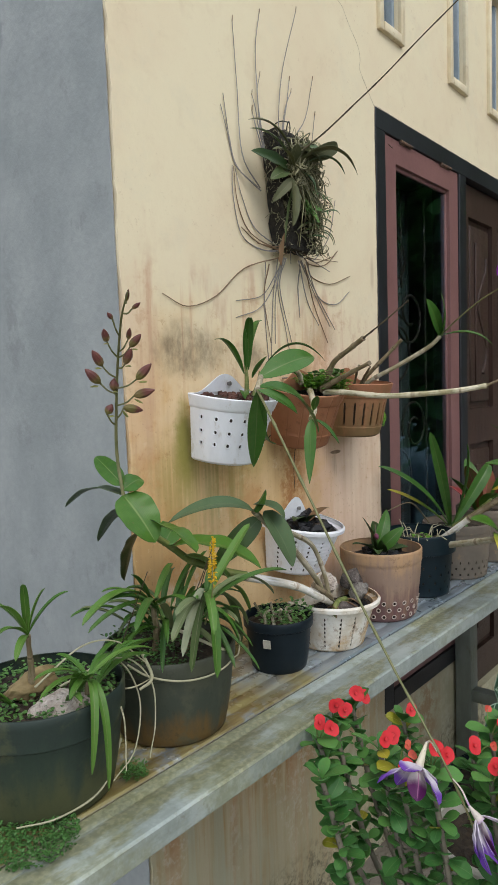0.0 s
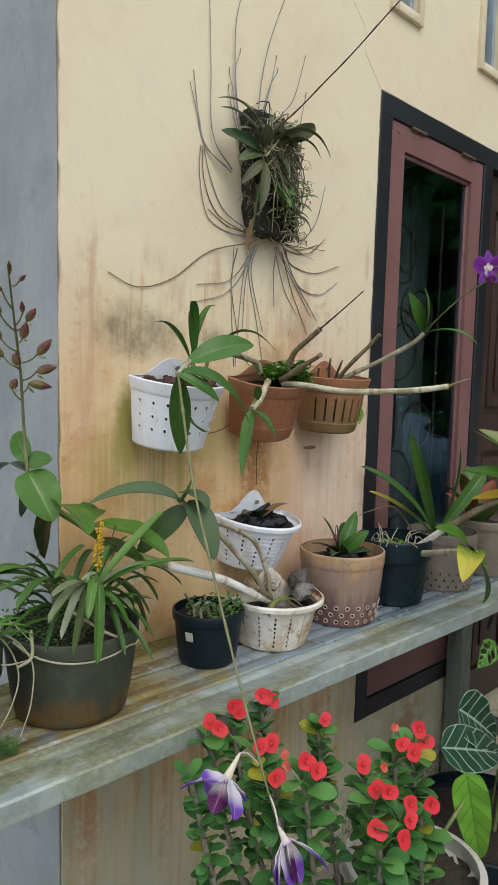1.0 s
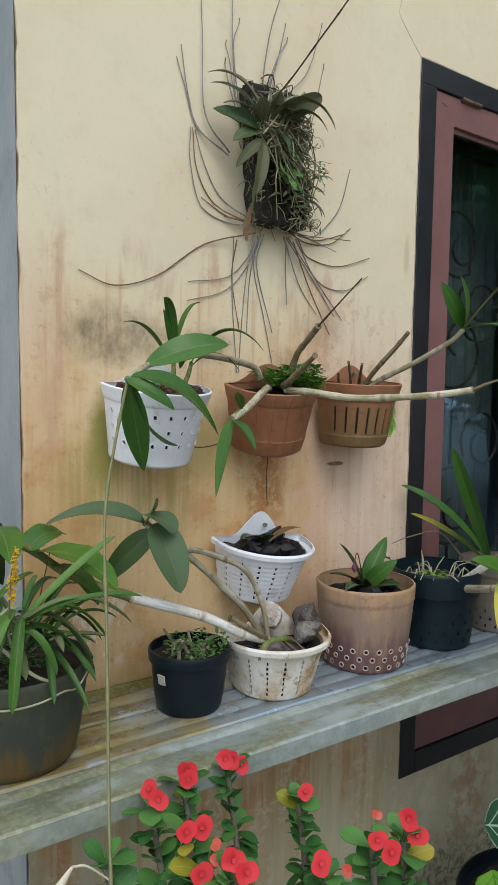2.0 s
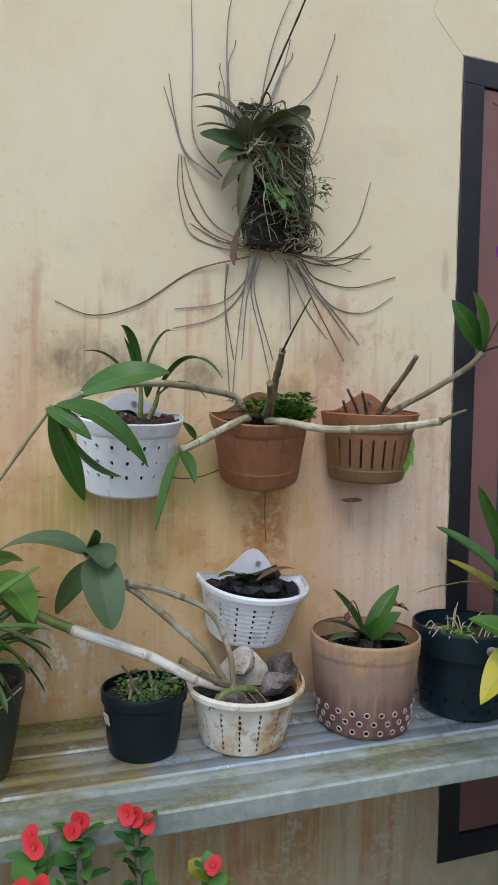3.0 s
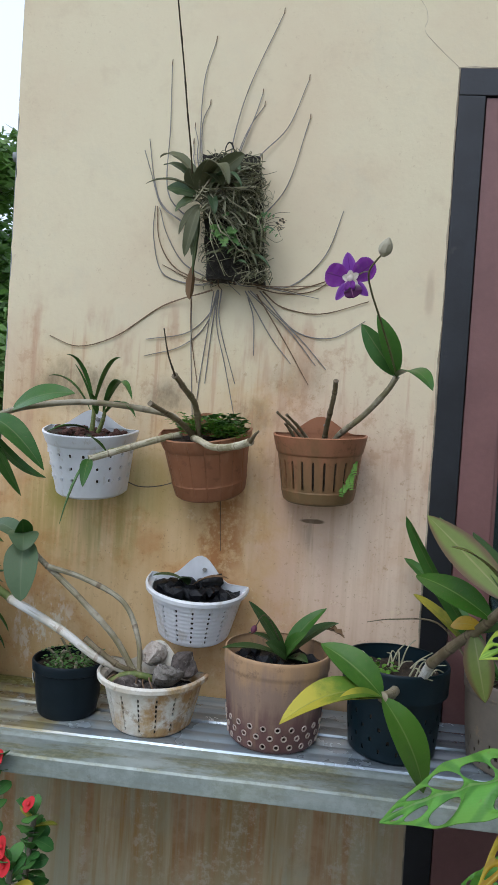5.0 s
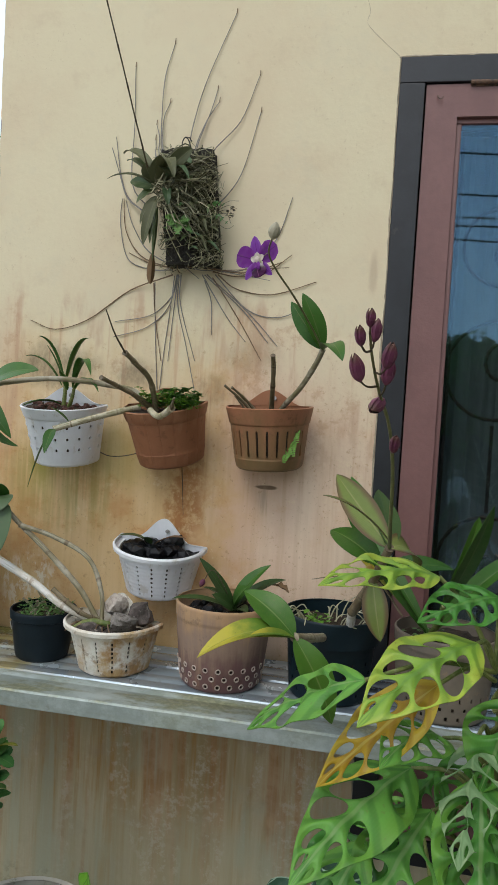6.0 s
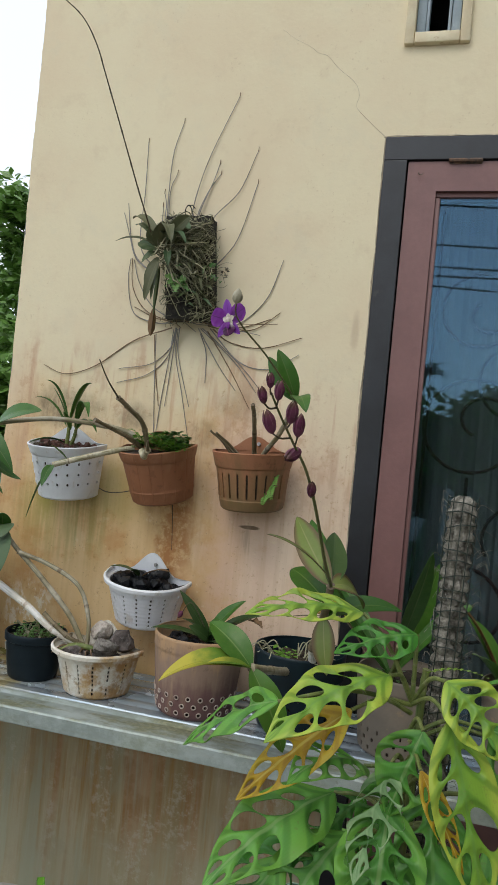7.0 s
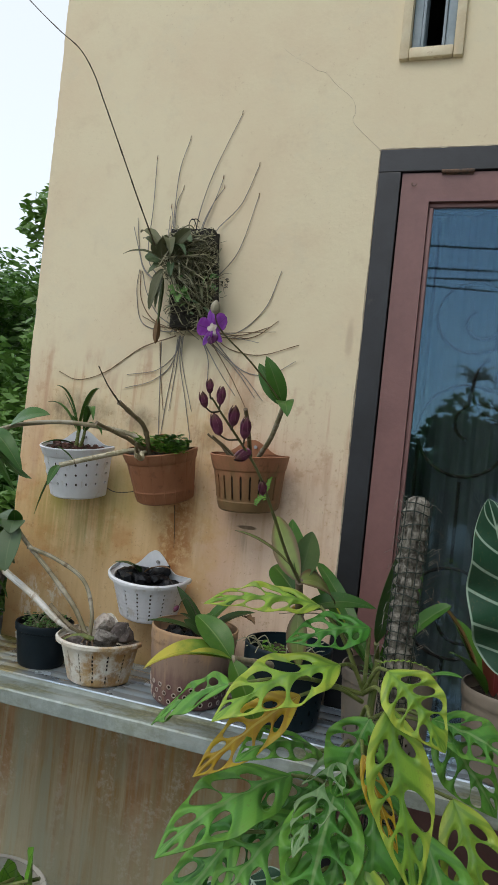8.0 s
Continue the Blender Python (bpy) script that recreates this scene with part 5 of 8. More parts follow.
# brown ribbed tub
AT = (1.935, 1.050, SHELF)
HT = [((i + 0.5 * (k % 2)) / 22, 0.018 + k * 0.020, 0.0042, 0.0042) for k in range(3) for i in range(22)]
pt, pot = round_pot(AT, "worn brown plastic tub with ringed holes and a small orchid", 0.121, 0.099, 0.202, M["clay_tub"], HT, lip=0.002, lip_h=0.035, nu=300, step=0.006)
for k, (u, z, _, _) in enumerate(HT):
    x, y = ring(u)
    if y > 0.35:
        continue
    r = 0.0996 + 0.0084 * z / 0.0566 + 0.0006
    c = Vector(AT) + Vector((x * r, y * r, z))
    t, up = Vector((-y, x, 0)), Vector((x * 0.15, y * 0.15, 1))
    part("hole_rim", tube([c + t * (0.0056 * math.cos(a)) + up * (0.0056 * math.sin(a)) for a in [j * math.pi / 5 for j in range(11)]], 0.0016, 0.0016, 4, smooth=False), M["rim"], pot)
part("charcoal_bed", mound(ring, 0.110, SHELF + 0.165, 0.010, 7.0), M["char"], pt).location = (AT[0], AT[1], 0)
chunks(pt, "charcoal_lump", M["char"], (AT[0], AT[1], SHELF + 0.174), (0.08, 0.08), 14, 0.02, 21, lift=0.01)

# blue-black tub
AD = (2.203, 1.060, SHELF)
HD = [((i + 0.5 * (k % 2)) / 16, 0.025 + k * 0.024, 0.004, 0.004) for k in range(4) for i in range(16)]
pd, pot = round_pot(AD, "blue-black plastic tub with a yellowing orchid and loose roots", 0.118, 0.096, 0.200, M["dark_pot"], HD, lip=0.010, lip_h=0.06, nu=384, step=0.0045)
part("soil", mound(ring, 0.106, SHELF + 0.165, 0.012, 8.0), M["soil"], pd).location = (AD[0], AD[1], 0)

# algae-covered tub with strap-leaved orchids
AG = (1.085, 1.058, SHELF)
pg, pot = round_pot(AG, "large algae-covered dark tub crowded with strap-leaved orchids", 0.134, 0.110, 0.172, M["moss_pot"], lip=0.004, lip_h=0.03)
part("soil", mound(ring, 0.124, SHELF + 0.150, 0.014, 9.0, 0.012), M["soil"], pg).location = (AG[0], AG[1], 0)

# mossy green tub at the bench's end
AL = (0.79, 1.062, SHELF)
pl_, pot = round_pot(AL, "dark green mossy tub with small orchids and a white stone", 0.142, 0.116, 0.185, M["green_tub"], lip=0.004, lip_h=0.05)
part("soil", mound(ring, 0.132, SHELF + 0.160, 0.014, 10.0, 0.008), M["soil"], pl_).location = (AL[0], AL[1], 0)

# greyed tubs farther along
AP = (2.47, 1.045, SHELF)
HP = [((i + 0.5 * (k % 2)) / 24, 0.020 + k * 0.020, 0.0038, 0.0038) for k in range(3) for i in range(24)]
pp, pot = round_pot(AP, "greyed brown perforated tub with broad orchid leaves", 0.118, 0.102, 0.19, M["grey_tub"], HP, lip=0.003, lip_h=0.03, nu=432, step=0.0045)
part("soil", mound(ring, 0.108, SHELF + 0.162, 0.012, 11.0), M["soil"], pp).location = (AP[0], AP[1], 0)
AQ = (2.77, 1.04, SHELF)
pq, pot = round_pot(AQ, "greyed brown tub with a red-flushed leafy plant", 0.125, 0.105, 0.20, M["grey_tub"], lip=0.003, lip_h=0.03)
part("soil", mound(ring, 0.115, SHELF + 0.17, 0.012, 12.0), M["soil"], pq).location = (AQ[0], AQ[1], 0)


# ---- plants in the hanging pots ----
def flower_dendrobium(owner, at, size, facing=(0, -1, 0), roll=0.0):
    """An open violet orchid flower: three sepals, two petals and a pale-throated lip."""
    f = Vector(facing).normalized()
    side = f.cross(Vector((0, 0, 1))).normalized()
    up = side.cross(f)
    c = Vector(at)

    def pt(a, r, out=0.0):
        a = radians(a + roll)
        return c + side * (r * math.sin(a)) + up * (r * math.cos(a)) + f * out

    col = part("flower", moved(rock(size * 0.075, 2.0, 2, (1.000, 1.006, 1.195), 0.1), Matrix.Translation(c + f * size * 0.05)), L["throat"], owner, "open violet orchid flower with a pale throat")
    blade(col, pt(2, 0.03 * size, -0.02 * size), pt(2, 0.54 * size, 0.05 * size), 0.27 * size, L["violet"], "sepal", up=f, arch=0.05, fold=0.1, nu=14, nv=6, sharp=0.7)
    for a in (136, -140):
        blade(col, pt(a, 0.03 * size), pt(a, 0.50 * size, 0.04 * size), 0.20 * size, L["violet"], "sepal", up=f, arch=0.05, fold=0.1, nu=14, nv=6, sharp=0.7)
    for a in (66, -66):
        blade(col, pt(a, 0.02 * size, 0.01 * size), pt(a, 0.56 * size, 0.05 * size), 0.47 * size, L["purple"], "petal", up=f, arch=0.04, fold=0.06, nu=16, nv=10, wave=0.05, sharp=0.46, belly=0.60)
    for a in (62, -62, 0, 140, -140):
        blade(col, pt(a, 0.02 * size, 0.022 * size), pt(a, 0.19 * size, 0.045 * size), 0.13 * size, L["throat"], "throat", up=f, arch=0.04, nu=6, nv=4)
    blade(col, pt(188, 0.02 * size, 0.07 * size), pt(188, 0.40 * size, 0.14 * size), 0.36 * size, L["lip"], "lip", up=f, arch=0.10, fold=-0.35, nu=14, nv=10, wave=0.06, sharp=0.5, belly=0.62)
    for a in (150, -150):
        blade(col, pt(a, 0.03 * size, 0.08 * size), pt(a * 1.06, 0.26 * size, 0.18 * size), 0.12 * size, L["purple"], "lip_lobe", up=f, arch=0.2, fold=-0.3, nu=8, nv=4)
    return col


def hanging_flower(owner, stem, top, mouth, tips, lip_tip, width):
    """A half-closed, drooping flower on its stalk: white throat, violet petal tips."""
    stem, top, mouth = Vector(stem), Vector(top), Vector(mouth)
    d = (mouth - top).normalized()
    body = part("flower", join(tube([stem, stem.lerp(top, 0.6) + Vector((0, 0, 0.006)), top], 0.0009, 0.0014, 8, 5), tube([top, top.lerp(mouth, 0.5), mouth], 0.0016, 0.0065, 10, 4)), L["throat"], owner, "drooping white and violet orchid flower")
    for k, p in enumerate(tips):
        p = Vector(p)
        o = ((p - mouth) - d * (p - mouth).dot(d)).normalized()
        blade(body, mouth - d * 0.006 + o * 0.004, p, width * (1.0 if k % 2 else 0.8), L["lilac"], "petal", up=(o + d * 0.4), arch=0.10, fold=0.22, nu=16, nv=8, sharp=0.72, belly=0.5, wave=0.05)
    lip_tip = Vector(lip_tip)
    blade(body, mouth - d * 0.002, lip_tip, width * 0.85, L["lip"], "lip", up=d.orthogonal(), arch=0.08, fold=-0.4, nu=12, nv=6, sharp=0.6)


def bud(owner, at, tip, width, material, name="bud"):
    return part(name, bud_shape(at, tip, width), material, owner)


def bud_shape(at, tip, width):
    a, b = Vector(at), Vector(tip)
    d = (b - a).normalized()
    s = d.orthogonal().normalized()
    t = d.cross(s)
    v, f, u = [], [], []
    for i in range(9):
        q = i / 8
        r = width / 2 * (math.sin(math.pi * (0.06 + 0.92 * q ** 0.85)) ** 0.8)
        for k in range(8):
            w = k * math.pi / 4
            v.append(a.lerp(b, q) + (s * math.cos(w) + t * math.sin(w)) * r)
            u.append((q, 0.2))
    for i in range(8):
        for k in range(8):
            f.append((i * 8 + k, i * 8 + (k + 1) % 8, i * 8 + 8 + (k + 1) % 8, i * 8 + 8 + k))
    f += [tuple(range(7, -1, -1)), tuple(range(64, 72))]
    return v, f, u


# young orchid in the white pot
B = Vector((1.437, 1.131, 1.393))
B2 = Vector((1.455, 1.125, 1.393))
stake(p1, "stem", [B, B + Vector((0.002, 0, 0.04)), B + Vector((0.0, 0, 0.075))], 0.0065, 0.004, M["cane_green"])
stake(p1, "stem", [B2, B2 + Vector((0.012, -0.006, 0.03)), B2 + Vector((0.018, -0.01, 0.06))], 0.006, 0.004, M["cane_green"])
for b, t, w, a in (((1.440, 1.125, 1.458), (1.385, 1.069, 1.575), 0.022, 0.22), ((1.437, 1.133, 1.453), (1.500, 1.129, 1.580), 0.028, 0.24), ((1.468, 1.113, 1.446), (1.573, 0.991, 1.475), 0.024, 0.34),
                   ((1.470, 1.118, 1.438), (1.563, 1.066, 1.437), 0.020, 0.30), ((1.430, 1.131, 1.448), (1.322, 1.124, 1.526), 0.019, 0.20), ((1.436, 1.128, 1.458), (1.397, 1.097, 1.555), 0.012, 0.08),
                   ((1.450, 1.123, 1.438), (1.448, 1.074, 1.487), 0.018, 0.05), ((1.430, 1.133, 1.398), (1.352, 1.064, 1.388), 0.024, 0.12)):
    blade(p1, b, t, w, L["orchid"], arch=a, fold=0.35, nu=16)

# canes of the terracotta pot
N = Vector((1.252, 0.943, 1.406))
stake(p2, "cane", [(1.661, 1.128, 1.423), (1.626, 1.113, 1.450), (1.460, 1.050, 1.464), (1.330, 0.991, 1.442), N], 0.0075, 0.0062, M["cane_tan"], "long dry cane", nodes=3, swell=0.12)
stem = stake(p2, "hanging_stem", [N, (1.195, 0.850, 1.327), (1.125, 0.728, 1.215), (1.085, 0.622, 1.088), (1.050, 0.530, 0.985), (1.027, 0.469, 0.923), (1.015, 0.424, 0.866), (1.030, 0.405, 0.806), (1.050, 0.396, 0.745)], 0.0026, 0.0011, M["spike_green"], "thin hanging flower stem", nodes=9, swell=0.5)
for b, t, w, a, up in (((1.300, 0.978, 1.433), (1.458, 0.943, 1.478), 0.056, 0.12, (0.0, -0.75, 0.6)), (N + Vector((0.004, 0, 0.006)), (1.415, 0.905, 1.308), 0.058, 0.18, (0, -0.5, 0.85)), (N, (1.318, 1.016, 1.236), 0.046, 0.02, (-0.4, -0.7, 0.4)),
                       (N + Vector((0.006, 0, -0.01)), (1.382, 1.000, 1.284), 0.030, -0.16, (0.2, -0.5, 0.8)), (N + Vector((-0.01, -0.01, 0)), (1.315, 0.889, 1.355), 0.030, 0.1, (0, -0.8, 0.5))):
    blade(p2, b, t, w, L["orchid"], arch=a, fold=0.22, nu=18, nv=8, up=up)
hanging_flower(p2, (1.020, 0.450, 0.898), (0.980, 0.446, 0.930), (0.958, 0.448, 0.901), ((0.917, 0.485, 0.890), (0.941, 0.411, 0.877), (0.955, 0.478, 0.872), (0.925, 0.450, 0.915), (0.985, 0.440, 0.868)), (0.926, 0.434, 0.880), 0.030)
hanging_flower(p2, (1.017, 0.430, 0.872), (1.003, 0.398, 0.849), (1.003, 0.382, 0.834), ((0.974, 0.358, 0.788), (1.026, 0.335, 0.815), (0.996, 0.352, 0.790), (1.020, 0.372, 0.782), (0.982, 0.376, 0.796)), (0.998, 0.360, 0.798), 0.026)
E1_ = Vector((1.488, 0.975, 1.335))
stake(p2, "cane", [(1.666, 1.103, 1.402), (1.631, 1.074, 1.392), (1.551, 1.011, 1.360), E1_], 0.0082, 0.0075, M["cane_ribbed"], "pale cane with green tip", nodes=5, swell=0.12)
stake(p2, "cane_tip", [(1.536, 1.004, 1.355), (1.506, 0.986, 1.343), E1_], 0.0085, 0.006, M["cane_green"])
for b, t, w, a in ((E1_, (1.439, 0.951, 1.188), 0.028, 0.12), (E1_, (1.501, 0.908, 1.278), 0.026, 0.12), ((1.521, 0.991, 1.355), (1.488, 0.957, 1.389), 0.018, 0.05)):
    blade(p2, b, t, w, L["orchid_light"] if w < 0.02 else L["orchid"], arch=a, fold=0.25, nu=14)
stake(p2, "cane", [(1.701, 1.084, 1.397), (1.724, 1.022, 1.394), (1.773, 0.928, 1.382), (1.835, 0.782, 1.389), (1.874, 0.704, 1.401)], 0.0078, 0.0068, M["cane_ribbed"], "pale ringed cane reaching forward", nodes=5, swell=0.12)
stake(p2, "cane_tip", [(1.874, 0.704, 1.401), (1.883, 0.679, 1.413), (1.891, 0.660, 1.420)], 0.004, 0.0018, M["cane_brown"])
stake(p2, "cane", [(1.713, 1.094, 1.397), (1.706, 1.055, 1.471), (1.690, 0.991, 1.507), (1.677, 0.943, 1.530)], 0.0075, 0.006, M["cane_brown"], "old brown cane", nodes=4, swell=0.25, rough=0.2)
stake(p2, "dry_spike", [(1.677, 0.943, 1.530), (1.674, 0.879, 1.568), (1.677, 0.817, 1.610)], 0.0024, 0.0012, M["spike"], "dry dark flower spike", seg=6, nodes=5, swell=0.4)
stake(p2, "cane", [(1.696, 1.084, 1.407), (1.677, 1.006, 1.435), (1.637, 0.903, 1.465)], 0.0075, 0.005, M["cane_brown"], nodes=3, swell=0.25, rough=0.25)
rf = random.Random(15)
for k in range(26):
    an = rf.uniform(0, 6.28)
    q = math.sqrt(rf.random())
    b = Vector((1.722 + 0.075 * q * math.cos(an), 1.115 + 0.055 * q * math.sin(an), 1.412 + 0.016 * (1 - q)))
    ln = rf.uniform(0.026, 0.046)
    t = b + Vector((ln * math.cos(an), ln * math.sin(an) * 0.8 - 0.012, rf.uniform(0.008, 0.040) - 0.010 * q))
    part("fern_frond", frond(b, t, rf.uniform(0.030, 0.042), pairs=5, arch=0.25), L["fern"], p2)
weeds(clump((1.768, 1.125, 1.408), 0.055, 0.045, 170, 0.019, 8), L["clover"], p2, "small weeds and moss")
weeds(clump((1.778, 1.10, 1.402), 0.045, 0.026, 300, 0.008, 18), L["fern"], p2, "cushion moss")
weeds(clump((1.700, 1.105, 1.405), 0.040, 0.032, 70, 0.018, 28), L["fern"], p2, "bright small ferns")
stake(p2, "wire", [(1.500, 1.222, 1.275), (1.545, 1.213, 1.262), (1.600, 1.216, 1.268), (1.660, 1.224, 1.290)], 0.0016, 0.0014, M["spike"], "dark drooping root", seg=5)
stake(p2, "root", [(1.755, 1.222, 1.245), (1.758, 1.232, 1.180), (1.763, 1.234, 1.110)], 0.0014, 0.0008, M["spike"], "thin dark root down the wall", seg=5)

# orchid in the slotted pot
K = Vector((2.147, 0.951, 1.557))
stake(p3, "cane", [(2.021, 1.162, 1.378), (2.037, 1.142, 1.423), (2.088, 1.064, 1.472), (2.130, 0.981, 1.525), K], 0.0072, 0.0062, M["cane_tan"], "leafy cane leaning out", nodes=3, swell=0.12)
stake(p3, "cane", [(2.006, 1.172, 1.379), (2.010, 1.133, 1.438), (2.021, 1.055, 1.511), (2.023, 1.017, 1.546)], 0.0068, 0.0052, M["cane_brown"], "old bare cane", nodes=4, swell=0.2, rough=0.15)
for b, t in (((1.976, 1.162, 1.388), (1.893, 1.087, 1.471)), ((1.986, 1.152, 1.388), (1.917, 1.064, 1.466)), ((1.946, 1.181, 1.389), (1.911, 1.142, 1.448))):
    stake(p3, "stub", [b, Vector(b).lerp(Vector(t), 0.5) + Vector((0, 0, 0.006)), t], 0.0048, 0.0028, M["cane_brown"], nodes=3, swell=0.25, rough=0.25, seg=8)
for t, w, a, up in (((2.067, 0.957, 1.664), 0.044, 0.05, (-0.4, -0.8, 0.2)), ((2.096, 0.924, 1.678), 0.046, 0.07, (0.3, -0.8, 0.2)), ((2.200, 0.808, 1.520), 0.044, 0.16, (0, -0.5, 0.9))):
    blade(p3, K, t, w, L["orchid"], arch=a, fold=0.2, up=up, nu=14, nv=8)
stake(p3, "flower_stalk", [K, (2.124, 0.889, 1.598), (2.093, 0.801, 1.646), (2.067, 0.713, 1.679), (2.058, 0.660, 1.700), (2.074, 0.599, 1.715)], 0.0026, 0.0015, M["spike_green"], "thin flower stalk", seg=6)
stake(p3, "flower_stalk", [(2.058, 0.660, 1.700), (2.049, 0.684, 1.704), (2.036, 0.713, 1.702)], 0.0013, 0.001, M["spike_green"], seg=6)
flower_dendrobium(p3, (2.031, 0.706, 1.696), 0.088, (-0.38, -1, -0.06), 8)
bud(p3, (2.074, 0.599, 1.709), (2.081, 0.584, 1.735), 0.022, L["bud_white"])
for k in range(4):
    b = Vector((2.072 - 0.003 * k, 1.130 - 0.004 * k, 1.372 - k * 0.017))
    part("fern_frond", frond(b, b + Vector((0.012 - 0.020 * (k % 2), -0.016, -0.036)), 0.034, (0, -1, 0.3), pairs=7), L["fern"], p3)
weeds(clump((2.01, 1.168, 1.383), 0.025, 0.026, 30, 0.012, 5), L["fern"], p3)

# ---- fern-root slab with its orchid and the roots on the wall ----
slab = thing("mounted_orchid", (1.75, WALL, 1.80), "orchid mounted on a dark fern-root slab hung on the wall", "orchid")


def slab_shape():
    bm = bmesh.new()
    bmesh.ops.create_cube(bm, size=1)
    bmesh.ops.subdivide_edges(bm, edges=list(bm.edges), cuts=12, use_grid_fill=True)
    for v in bm.verts:
        p = v.co.copy()
        q = Vector((p.x * 0.144, p.y * 0.052, p.z * 0.31))
        n = noise.noise(q * 45) * 0.006 + noise.noise(q * 130) * 0.004
        v.co = Vector((1.744 + q.x - 0.10 * q.z, 1.209 + q.y, 1.952 + q.z)) + p.normalized() * n
        v.co.y = min(v.co.y, WALL - 0.001)
    bm.verts.index_update()
    g = [v.co.copy() for v in bm.verts], [tuple(v.index for v in f.verts) for f in bm.faces], None
    bm.free()
    return g


part("slab", slab_shape(), M["board"], slab, "dark fibrous fern-root slab")
part("hook", tube([(1.715, 1.201, 2.089), (1.712, 1.191, 2.124), (1.722, 1.191, 2.141), (1.733, 1.196, 2.124), (1.738, 1.211, 2.089)], 0.0016, 0.0016, 6, 6), M["cable"], slab, "bent wire hook")
part("hook", tube([(1.722, 1.191, 2.139), (1.724, 1.216, 2.150), (1.724, 1.239, 2.15)], 0.0016, 0.0016, 6, 4), M["cable"], slab)
rt = random.Random(11)
tang = []
HUB = Vector((1.690, 1.140, 2.005))
for k in range(820):
    if k < 260:
        # roots that wander from the orchid's foot over the slab
        p = HUB + Vector((rt.gauss(0, 0.022), rt.uniform(-0.015, 0.015), rt.gauss(0, 0.025)))
        z = 1.80 + 0.29 * rt.random() ** 0.6
        q = Vector((1.752 - 0.10 * (z - 1.952) + rt.uniform(-0.04, 0.072), 1.176 + rt.uniform(-0.026, 0.006), z))
        r0 = rt.uniform(0.0013, 0.0027)
        bend = 0.030
    elif k < 480:
        # fibres at the slab's free side and foot
        z = 1.79 + 0.26 * rt.random() ** 1.2
        p = Vector((1.822 - 0.10 * (z - 1.952) - 0.10 * rt.random() ** 2.6, 1.178 + rt.uniform(-0.012, 0.03), z + 0.015))
        q = p + Vector((rt.uniform(-0.05, 0.014), rt.uniform(-0.03, 0.004), rt.uniform(-0.035, 0.02)))
        r0 = rt.uniform(0.0008, 0.0017)
        bend = 0.014
    elif k >= 640:
        # short dark fibres on the slab's near edge and top
        z = rt.uniform(1.80, 2.10)
        p = Vector((1.674 - 0.10 * (z - 1.952) + rt.uniform(-0.006, 0.03), rt.uniform(1.175, 1.235), z))
        q = p + Vector((rt.uniform(-0.022, 0.004), rt.uniform(-0.02, 0.01), rt.uniform(-0.04, 0.015)))
        r0 = rt.uniform(0.0006, 0.0013)
        bend = 0.010
    else:
        z = 1.80 + 0.30 * rt.random() ** 0.7
        p = Vector((1.752 - 0.10 * (z - 1.952) + rt.uniform(-0.062, 0.066), 1.180 + rt.uniform(-0.034, 0.004), z))
        a, l = rt.uniform(-3.4, 0.6), rt.uniform(0.015, 0.055)
        q = p + Vector((math.cos(a) * l, rt.uniform(-0.012, 0.012), math.sin(a) * l * 0.9))
        r0 = rt.uniform(0.0007, 0.0017)
        bend = 0.018
    if abs(q.x - 1.732) < 0.040 and abs(q.z - 1.862) < 0.058 and k % 6:
        continue
    m1_ = p.lerp(q, 0.33) + Vector((rt.uniform(-bend, bend), rt.uniform(-bend, 0), rt.uniform(-bend, bend)))
    m2_ = p.lerp(q, 0.67) + Vector((rt.uniform(-bend, bend), rt.uniform(-bend, 0), rt.uniform(-bend, bend)))
    tang.append(tube([p, m1_, m2_, q], r0, r0 * 0.6, 4, 3))
tagged(part("root_tangle", join(*tang), M["tangle"], slab, "tangle of olive-grey roots"), kind="stuff")
tagged(part("moss", join(clump((1.74, 1.172, 1.98), 0.05, 0.10, 160, 0.010, 61), clump((1.79, 1.175, 1.83), 0.035, 0.06, 120, 0.009, 62)), L["slab_leaf"], slab, "dull olive moss"), kind="stuff")
C = Vector((1.673, 1.142, 2.003))
UPW = (-0.1, -0.5, 0.85)
